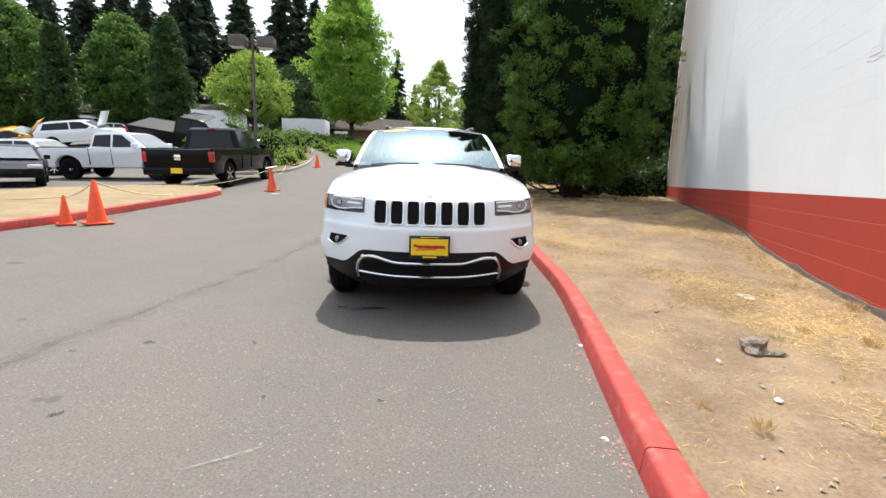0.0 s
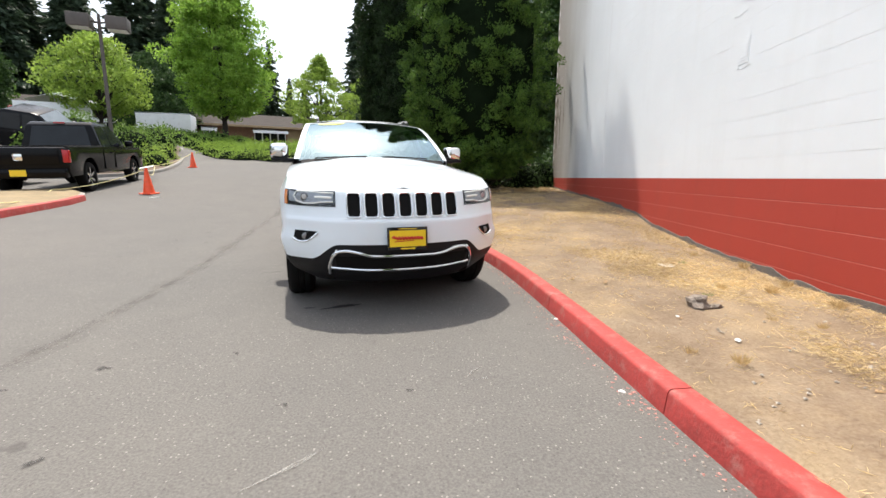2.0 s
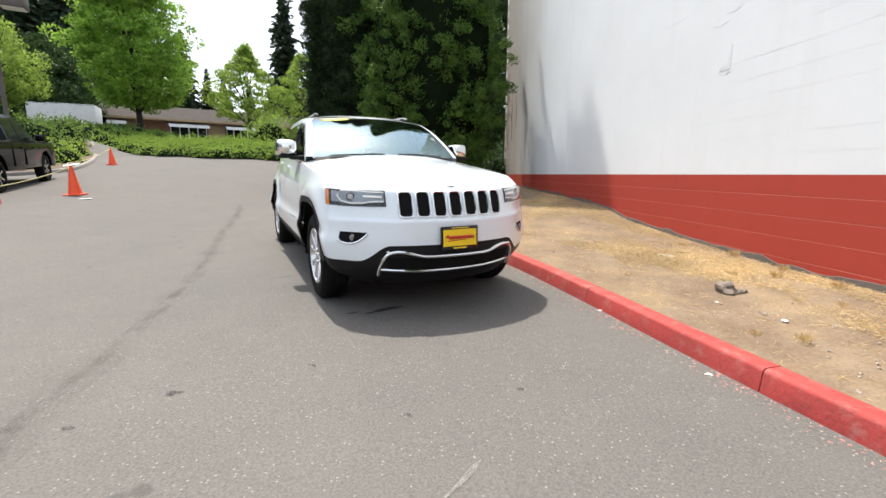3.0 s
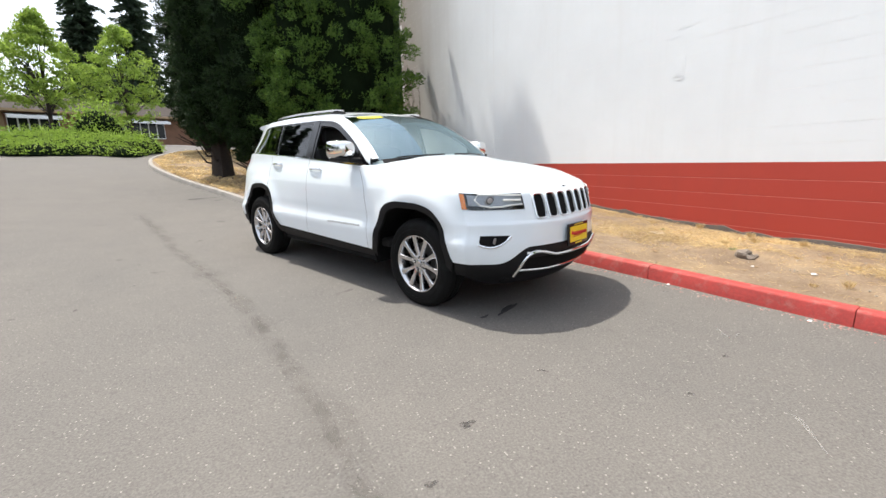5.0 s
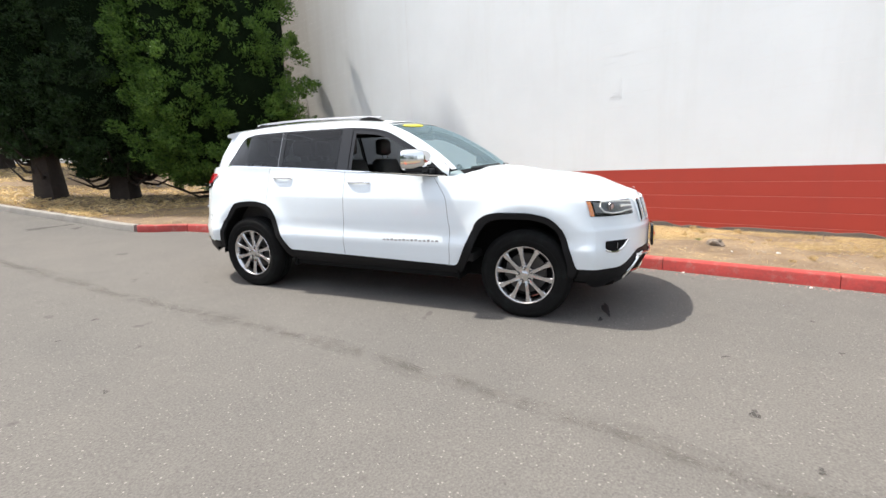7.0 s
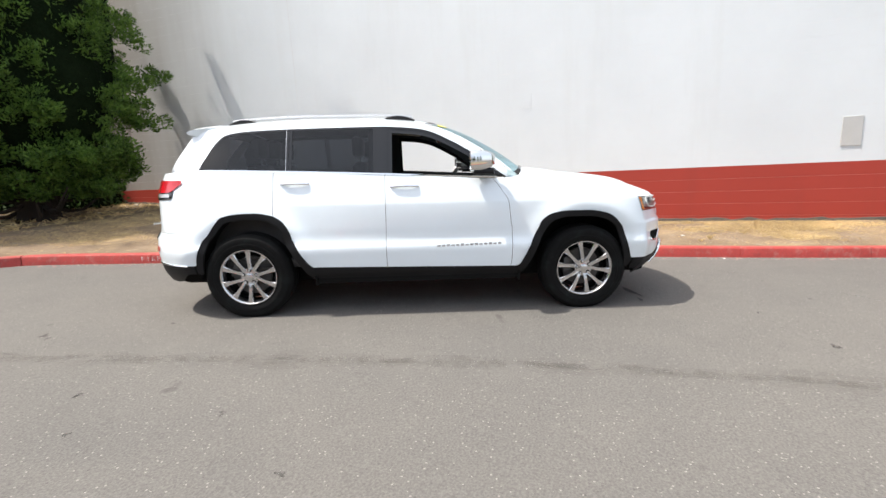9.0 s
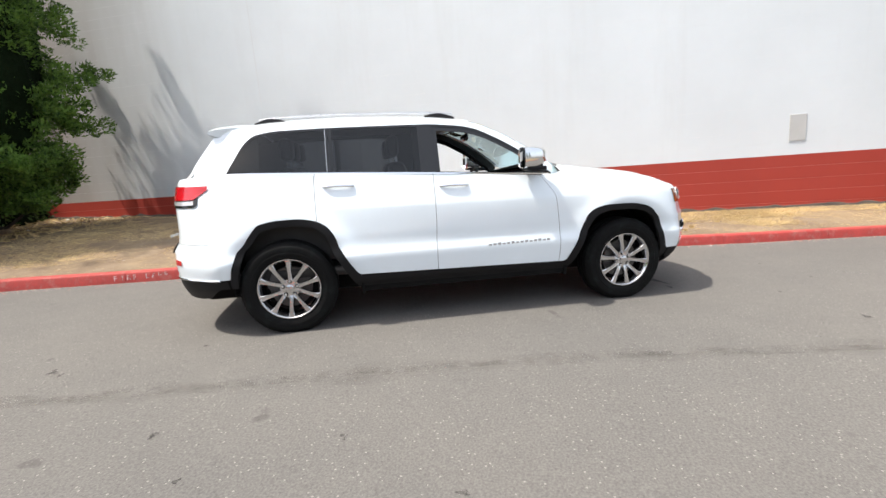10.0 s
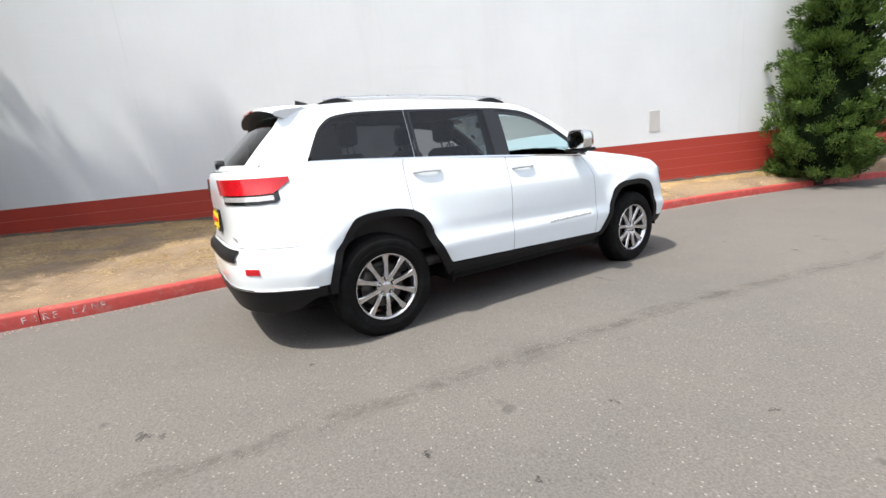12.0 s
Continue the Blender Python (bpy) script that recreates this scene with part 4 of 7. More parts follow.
    for s in (-1, 1):
        part("front_pillar", patch(screen_pt, 0.05, 1.0, s * 0.93, s * 1.0, 14, 3, 0.003), W, car)
    part("screen_header", patch(screen_pt, 0.955, 1.02, -0.96, 0.96, 2, 20, 0.003), W, car)
    part("windscreen_band", patch(screen_pt, 0.955, 0.925, -0.93, 0.93, 2, 20, -0.004), M_GLOSSBLACK, car)
    part("cowl_panel", patch(screen_pt, -0.02, 0.032, -0.91, 0.91, 2, 20, 0.002), M_CLADDING, car, "black cowl under the windscreen")
    for s, w0 in ((1, 0.05), (1, -0.75)):
        part("wiper", tube_bm([screen_pt(0.03, w0 + 0.62 * t, 0.014) for t in np.linspace(0, 1, 8)], 0.008, 6), M_GLOSSBLACK, car)
    part("price_sticker", oval_patch(0.895, 0.045, -0.58, 0.21), M_STICKER, car, "yellow oval sticker on the windscreen")
    part("inspection_sticker", patch(screen_pt, 0.80, 0.925, 0.66, 0.84, 2, 3, -0.006), M_GLOSSBLACK, car, "dark paper behind the windscreen")
    part("paper_sticker", patch(screen_pt, 0.40, 0.47, 0.80, 0.86, 1, 1, -0.006), M_PAPER, car)
    for v0, v1, w0, w1 in ((0.0, 0.10, -1, 1), (0.93, 1.02, -1, 1), (0.10, 0.93, -1, -0.80), (0.10, 0.93, 0.80, 1)):
        part("liftgate_frame", patch(gate_pt, v0, v1, w0, w1, 6, 16), W, car)
    part("rear_window", patch(gate_pt, 0.09, 0.94, -0.81, 0.81, 8, 16, 0.003), M_PRIVACY, car, "dark tinted rear window")
    loops = []
    for w in np.linspace(-1, 1, 17):
        d, k = 0.058 * abs(w) ** 2.5, 0.04 * abs(w) ** 3
        loops.append([(x + k, w * wd, z - d) for x, z, wd in ((-1.70, 1.695, 0.545), (-1.84, 1.694, 0.570), (-1.97, 1.680, 0.580), (-2.03, 1.668, 0.575), (-2.045, 1.655, 0.570), (-2.03, 1.640, 0.565), (-1.93, 1.612, 0.555), (-1.75, 1.640, 0.545))])
    bm = grid_bm(loops, closed=True)
    for lp_ in (loops[0], loops[-1]):
        bm.faces.new([bm.verts.new(q) for q in lp_])
    part("rear_spoiler", bm, W, car)
    under = [[(x + 0.04 * abs(w) ** 3 - 0.002, w * wd, z - 0.058 * abs(w) ** 2.5 - 0.003) for x, z, wd in ((-2.040, 1.652, 0.568), (-2.03, 1.640, 0.565), (-1.93, 1.612, 0.555), (-1.75, 1.640, 0.545))] for w in np.linspace(-0.99, 0.99, 17)]
    part("spoiler_underside", grid_bm(under), M_CLADDING, car, "dark underside of the rear spoiler")
    part("spoiler_lamp", box_bm(-2.052, -2.042, -0.16, 0.16, 1.648, 1.660, 0.002), M_TAILRED, car)
    fin = grid_bm([[(-1.68 + 0.13 * u, w * (0.022 + 0.012 * u) * (1 - h) ** 0.5, 1.712 + 0.045 * h * (1 - u) ** 0.6) for w, h in ((-1, 0.0), (-1, 0.5), (-0.6, 0.9), (0.6, 0.9), (1, 0.5), (1, 0.0))] for u in (0.0, 0.25, 0.5, 0.75, 1.0)])
    part("roof_antenna", fin, M_CLADDING, car, "dark grey shark-fin antenna")
    part("rear_wiper", tube_bm([gate_pt(0.10, 0.0, 0.02), gate_pt(0.13, 0.20, 0.025), gate_pt(0.12, 0.52, 0.02)], 0.013, 6), M_GLOSSBLACK, car)
    part("wiper_hub", lathe_at(gate_pt(0.10, 0.0, 0.01), 0.035, 0.03), M_GLOSSBLACK, car)
    # grille: seven slots
    for k in range(7):
        yc = (k - 3) * 0.129
        outline = []
        for t in np.linspace(0, 2 * math.pi, 29)[:-1]:
            c0, s0 = math.cos(t), math.sin(t)
            outline.append((yc + 0.046 * math.copysign(abs(c0) ** 0.35, c0), 0.866 + 0.086 * math.copysign(abs(s0) ** 0.35, s0)))
        sl = new("grille_slot")
        sl.parent = car
        bow = lambda x, y: 0.086 * max(0.0, 1 - (abs(y - yc) / 0.0465) ** 5.7) ** 0.175
        part("slot_mesh", shell(end_cols(yc - 0.046, yc + 0.046, True, 0.008), lambda x, y: 0.866 - bow(x, y), lambda x, y: 0.866 + bow(x, y), 8, 0.007), M_GAP, sl)
        ring = [[on_shell(by_y(yc + (y - yc) * g, True), 0.866 + (z - 0.866) * (1 + (g - 1) * 0.5), o) for y, z in outline] for g, o in ((1.24, 0.002), (1.20, 0.014), (1.08, 0.016), (1.0, 0.004))]
        part("slot_surround", grid_bm(ring, closed=True), M_CARWHITE, sl)
        part("slot_chrome", tube_bm([on_shell(by_y(yc + (y - yc) * 1.06, True), 0.866 + (z - 0.866) * 1.03, 0.014) for y, z in outline + outline[:1]], 0.004, 5), M_CHROME, sl)
    letter_bars(car, (Vector((2.258, -0.070, 1.022)), Vector((0, 1, 0)), Vector((-0.958, 0, 0.287))), 4, 0.026, 0.018, 0.012, M_BADGE)
    for s in (-1, 1):
        o = Vector(on_shell(by_x(0.17 if s < 0 else 0.72, s), 0.592, 0.003))
        letter_bars(car, (o, Vector((1 if s < 0 else -1, 0, 0.02)), Vector((0, 0, 1))), 14, 0.028, 0.020, 0.012, M_BADGE)
    letter_bars(car, (Vector(on_shell(by_y(-0.50, False), 0.80, 0.004)), Vector((0, -1, 0)), Vector((0, 0, 1))), 6, 0.022, 0.022, 0.01, M_BADGE)
    # lower grille in a chrome bracket
    low = [(-0.605, 0.325), (-0.575, 0.42), (-0.545, 0.50), (-0.50, 0.525), (-0.40, 0.522), (-0.33, 0.495), (-0.27, 0.478), (0.27, 0.478), (0.33, 0.495), (0.40, 0.522), (0.50, 0.525), (0.545, 0.50), (0.575, 0.42), (0.605, 0.325)]
    shell_line("bumper_chrome", low, 0.014, M_CHROME, car, True, "chrome bracket round the lower grille", 0.018)
    shell_line("bumper_chrome", [(-0.585, 0.378), (-0.3, 0.357), (0.3, 0.357), (0.585, 0.378)], 0.012, M_CHROME, car, True, "", 0.010)
    bm = bmesh.new()
    shell(end_cols(-0.53, 0.53, True), lambda x, y: 0.372, lambda x, y: 0.475, 3, 0.006, bm)
    part("lower_grille", bm, M_GAP, car, "black lower grille")
    for s in (-1, 1):
        x, y, z = on_shell(by_y(s * 0.52, True), 0.515, 0.012)
        part("tow_eye", lathe_at((x, y, z), 0.012, 0.012), M_PAPER, car)
    # number plates with plain print
    for at, ry, sz in (((2.425, 0.0, 0.615), 0, (0.158, 0.088)), ((-2.372, 0.0, 0.90), 180, (0.155, 0.08))):
        pl = new("number_plate")
        pl.parent = car
        pl.matrix_basis = pose(at[0], at[1], at[2], 0, -3, ry)
        w, h = sz
        part("plate_frame", box_bm(-0.012, 0.008, -w, w, -h, h, 0.006), M_GLOSSBLACK, pl)
        part("plate_face", box_bm(0.0085, 0.010, -w + 0.016, w - 0.016, -h + 0.026, h - 0.024, 0.0), M_PLATE, pl, "yellow dealer plate")
        part("frame_print", box_bm(0.0085, 0.0105, -w * 0.36, w * 0.36, -h + 0.006, -h + 0.017, 0.0), M_PLATE, pl)
        part("frame_print", box_bm(0.0085, 0.0105, -w * 0.45, w * 0.45, h - 0.015, h - 0.009, 0.0), M_PLATE, pl)
        pts = [(0.0115, -w * 0.76 + w * 1.52 * i / 40, 0.004 + 0.010 * math.sin(i * 1.55) + (0.016 if i in (2, 3) else 0)) for i in range(41)]
        part("plate_print", tube_bm(pts, 0.0085, 5), M_PLATERED, pl, "red script print as a plain stroke")
        part("plate_print", tube_bm([(0.0115, -w * 0.66, -0.022), (0.0115, w * 0.3, -0.014)], 0.003, 5), M_PLATERED, pl)
    # wheels
    for i, (x, s) in enumerate(((AXLE, -1), (-AXLE, -1), (AXLE, 1), (-AXLE, 1))):
        wheel(car, x, s, (8, 20, 33, 50)[i])
    # cabin
    part("cabin_floor", box_bm(-2.1, 1.0, -0.83, 0.83, 0.42, 0.50, 0.02), M_TRIMDARK, car)
    for s in (-1, 1):
        part("side_member", box_bm(-0.90, 0.90, min(s * 0.55, s * 0.88), max(s * 0.55, s * 0.88), 0.28, 0.46, 0.02), M_GAP, car)
    part("underbody", box_bm(-2.2, 2.15, -0.62, 0.62, 0.24, 0.42, 0.06), M_GAP, car)
    part("load_cover", box_bm(-2.05, -1.30, -0.72, 0.72, 1.02, 1.05, 0.01), M_TRIMDARK, car)
    dash = grid_bm([[(x, y, z - 0.03 * (abs(y) / 0.8) ** 2) for y in np.linspace(-0.80, 0.80, 13)] for x, z in ((0.98, 1.14), (0.85, 1.165), (0.62, 1.16), (0.48, 1.12), (0.44, 1.04), (0.50, 0.85), (0.52, 0.6))])
    part("dashboard", dash, M_TRIMDARK, car, "dark dashboard")
    part("console", box_bm(-0.45, 0.55, -0.14, 0.14, 0.5, 0.82, 0.04), M_TRIMDARK, car)
    st = new("steering_wheel")
    st.parent = car
    st.matrix_basis = pose(0.34, 0.37, 1.06, 0, -62, 0)
    ringb = bmesh.new()
    tube_bm([(0.19 * math.cos(t), 0.19 * math.sin(t), 0) for t in np.linspace(0, 2 * math.pi, 33)], 0.016, 8, ringb)
    part("wheel_rim", ringb, M_TRIMDARK, st)
    part("wheel_boss", box_bm(-0.07, 0.07, -0.08, 0.08, -0.03, 0.01, 0.02), M_TRIMDARK, st)
    for a in (0, 130, 230):
        part("wheel_spoke", tube_bm([(0.05 * math.cos(radians(a + 90)), 0.05 * math.sin(radians(a + 90)), 0), (0.185 * math.cos(radians(a + 90)), 0.185 * math.sin(radians(a + 90)), 0)], 0.016, 6), M_TRIMDARK, st)
    part("rear_view_mirror", box_bm(0.20, 0.235, -0.12, 0.12, 1.50, 1.565, 0.015), M_GLOSSBLACK, car)
    part("mirror_stalk", tube_bm([(0.23, 0, 1.56), (0.27, 0, 1.63)], 0.012, 6), M_GLOSSBLACK, car)
    for x, y in ((-0.12, -0.37), (-0.12, 0.37), (-1.02, -0.40), (-1.02, 0.40), (-1.02, 0.0)):
        seat(car, x, y, 16 if x > -0.5 else 20)
    return car


def shell_box(x0, x1, s, y0, y1, z0, z1):
    return box_bm(x0, x1, min(s * y0, s * y1), max(s * y0, s * y1), z0, z1, 0.012)


def lathe_at(p, r, depth):
    bm = lathe_bm([(0.0, depth), (r * 0.8, depth), (r, depth * 0.6), (r, -depth)], 16, "Z")
    bmesh.ops.rotate(bm, verts=bm.verts, cent=(0, 0, 0), matrix=Matrix.Rotation(radians(90 if p[0] > 0 else -90), 3, "Y"))
    bmesh.ops.translate(bm, verts=bm.verts, vec=p)
    return bm


suv()

# ---- other vehicles ----
M_RAMBLACK = paint("black_truck_paint", (0.003, 0.003, 0.004), 0.2, coat=0.10, dust=0.004)
M_GREYPAINT = paint("dark_grey_truck_paint", (0.006, 0.0065, 0.008), 0.25, coat=0.10, dust=0.006)
M_SILVER = paint("white_truck_paint", (0.82, 0.85, 0.87), 0.3)
M_YELLOWCAR = paint("yellow_car_paint", (0.62, 0.36, 0.03), 0.3)
M_DARKGLASS = surf("dark_vehicle_glass", (0.012, 0.014, 0.017), 0.06, var=0.2, bump=0, spec=0.28)


def slab(outline, w_low, w_top, bevel=0.03, hollow=None):
    """A body from its side outline of (x, z) points, as wide as w_low at the bottom and w_top at the top."""
    bm = bmesh.new()
    zs = [z for _, z in outline]
    z0, z1 = min(zs), max(zs)
    wide = lambda z: w_low + (w_top - w_low) * (z - z0) / max(z1 - z0, 1e-6)
    rings = [[bm.verts.new((x, s * wide(z), z)) for x, z in outline] for s in (-1, 1)]
    n = len(outline)
    for i in range(n):
        bm.faces.new((rings[0][i], rings[0][(i + 1) % n], rings[1][(i + 1) % n], rings[1][i]))
    bm.faces.new(rings[0][::-1])
    bm.faces.new(rings[1])
    bmesh.ops.recalc_face_normals(bm, faces=bm.faces)
    if bevel:
        bmesh.ops.bevel(bm, geom=bm.edges[:], offset=bevel, segments=2, affect="EDGES", profile=0.6, clamp_overlap=True)
    return bm, wide


def side_pane(car, outline, wide, s, material=None, name="side_window", off=0.008):
    bm = bmesh.new()
    vs = [bm.verts.new((x, s * (wide(z) + off), z)) for x, z in outline]
    bm.faces.new(vs if s > 0 else vs[::-1])
    return part(name, bm, material or M_DARKGLASS, car, "", False)


def quad_pane(car, pts, material=None, name="window"):
    bm = bmesh.new()
    bm.faces.new([bm.verts.new(p) for p in pts])
    return part(name, bm, material or M_DARKGLASS, car, "", False)


def plain_wheel(car, x, y, s, r=0.39, rim=0.24, material=None):
    w = new("wheel")
    w.parent = car
    w.matrix_basis = pose(x, y, r) @ Matrix.Diagonal((1, s, 1, 1))
    part("tyre", lathe_bm([(rim, -0.2), (r * 0.94, -0.22), (r, -0.18), (r, -0.04), (r * 0.94, 0.0), (rim * 1.1, 0.005), (rim, -0.02)], 32), M_RUBBER, w)
    part("rim", lathe_bm([(rim, -0.02), (rim * 0.9, -0.05), (0.07, -0.06)], 24), M_GAP, w)
    for k in range(6):
        bm = grid_bm([[(-0.03, -0.03, 0.03), (0.03, -0.03, 0.03)], [(-0.022, -0.012, rim * 0.6), (0.022, -0.012, rim * 0.6)], [(-0.035, -0.012, rim), (0.035, -0.012, rim)]])
        bmesh.ops.rotate(bm, verts=bm.verts, cent=(0, 0, 0), matrix=Matrix.Rotation(k * math.pi / 3, 3, "Y"))
        part("spoke", bm, material or M_ALLOY, w)


def pickup(x, y, heading, material, label, long=5.75, wheelbase=3.55, wide=1.0, high=1.9, glass_mat=None, chrome=True, dark_rims=False, plate=False):
    car = thing("pickup_truck", stand(x, y, heading), label, "pickup truck")
    r = wheelbase / 2
    front, rear = r + 0.98, -(r + 1.22)
    b0, b1 = 0.48, 1.18
    body = [(rear, b0 + 0.12), (rear, b1), (rear + 0.1, b1 + 0.03), (0.9, b1 + 0.02), (front - 0.25, b1 - 0.02), (front - 0.06, b1 - 0.12), (front, b0 + 0.35), (front - 0.06, b0)]
    for c in (r, -r):
        body += [(c + 0.52, b0)] + [(c + 0.50 * math.cos(t), b0 + 0.02 + 0.42 * math.sin(t)) for t in np.linspace(0, math.pi, 11)] + [(c - 0.52, b0)]
    body.append((rear + 0.1, b0))
    bm, wd = slab(body, wide * 0.97, wide, 0.035)
    part("body", bm, material, car)
    part("wheel_well", box_bm(-r - 0.56, r + 0.56, -wide * 0.80, wide * 0.80, 0.45, 0.95, 0.03), M_GAP, car)
    cab0 = -0.78
    cab = [(cab0, b1 - 0.02), (cab0 + 0.10, high - 0.10), (cab0 + 0.28, high), (0.35, high - 0.005), (0.62, high - 0.06), (1.34, b1 + 0.02)]
    bm, cw = slab(cab, wide * 0.95, wide * 0.74, 0.06)
    part("cab", bm, material, car)
    for s in (-1, 1):
        side_pane(car, [(cab0 + 0.13, b1 + 0.06), (cab0 + 0.20, high - 0.13), (0.02, high - 0.10), (0.04, b1 + 0.04)], cw, s, glass_mat)
        side_pane(car, [(0.11, b1 + 0.04), (0.10, high - 0.10), (0.42, high - 0.11), (1.02, b1 + 0.05)], cw, s, glass_mat)
        part("door_seam", box_bm(0.062, 0.074, min(s * wide * 0.9, s * (wide + 0.003)), max(s * wide * 0.9, s * (wide + 0.003)), b0 + 0.1, b1, 0), M_GAP, car)
        part("door_seam", box_bm(cab0 - 0.01, cab0 + 0.01, min(s * wide * 0.9, s * (wide + 0.003)), max(s * wide * 0.9, s * (wide + 0.003)), b0 + 0.1, b1, 0), M_GAP, car)
        for xh in (-0.12, 0.8):
            part("door_handle", box_bm(xh - 0.1, xh + 0.08, min(s * wide, s * (wide + 0.03)), max(s * wide, s * (wide + 0.03)), b1 - 0.17, b1 - 0.13, 0.008), material, car)
        part("side_mirror", box_bm(0.98, 1.14, min(s * wide, s * (wide + 0.22)), max(s * wide, s * (wide + 0.22)), b1 + 0.02, b1 + 0.20, 0.04), material, car)
        part("tail_lamp", box_bm(rear - 0.015, rear + 0.12, min(s * (wide - 0.13), s * (wide + 0.004)), max(s * (wide - 0.13), s * (wide + 0.004)), b0 + 0.34, b1 - 0.05, 0.02), M_TAILRED, car, "red tail lamp")
        part("headlamp", box_bm(front - 0.16, front + 0.004, min(s * (wide - 0.34), s * (wide - 0.02)), max(s * (wide - 0.34), s * (wide - 0.02)), b0 + 0.34, b0 + 0.54, 0.03), M_LAMPSILVER, car)
        part("bed_rail", box_bm(rear + 0.02, cab0 - 0.05, min(s * (wide - 0.07), s * (wide + 0.006)), max(s * (wide - 0.07), s * (wide + 0.006)), b1 + 0.005, b1 + 0.045, 0.012), M_CLADDING, car)
        for c in (r, -r):
            plain_wheel(car, c, s * (wide - 0.04), s, 0.40, 0.25, M_GAP if dark_rims else M_ALLOY)
    quad_pane(car, [(0.66, -cw(high - 0.07) * 0.92, high - 0.07), (0.66, cw(high - 0.07) * 0.92, high - 0.07), (1.31, cw(b1) * 0.92, b1 + 0.06), (1.31, -cw(b1) * 0.92, b1 + 0.06)], M_WINDSCREEN_FAR, "windscreen")
    quad_pane(car, [(cab0 - 0.008, -0.72, b1 + 0.06), (cab0 - 0.008, 0.72, b1 + 0.06), (cab0 + 0.085, 0.62, high - 0.13), (cab0 + 0.085, -0.62, high - 0.13)], None, "rear_window")
    part("stop_lamp", box_bm(cab0 + 0.13, cab0 + 0.17, -0.13, 0.13, high - 0.055, high - 0.015, 0.005), M_TAILRED, car)
    part("tailgate", box_bm(rear - 0.02, rear + 0.02, -wide + 0.20, wide - 0.20, b0 + 0.30, b1, 0.015), material, car)
    part("tailgate_badge", box_bm(rear - 0.03, rear - 0.02, -0.09, 0.09, b1 - 0.30, b1 - 0.14, 0.02), M_CHROME, car)
    part("rear_bumper", box_bm(rear - 0.14, rear + 0.05, -wide + 0.05, wide - 0.05, b0 - 0.02, b0 + 0.20, 0.03), material if not chrome else M_CHROME, car)
    part("front_bumper", box_bm(front - 0.15, front + 0.08, -wide + 0.06, wide - 0.06, b0 - 0.05, b0 + 0.20, 0.04), material, car)
    part("bed_floor", box_bm(rear + 0.06, cab0 - 0.06, -wide + 0.08, wide - 0.08, b1 + 0.028, b1 + 0.036, 0), M_CLADDING, car)
    if plate:
        part("plate", box_bm(rear - 0.155, rear - 0.145, -0.16, 0.16, b0 + 0.03, b0 + 0.18, 0.0), M_PLATE, car, "yellow dealer plate")
    return car


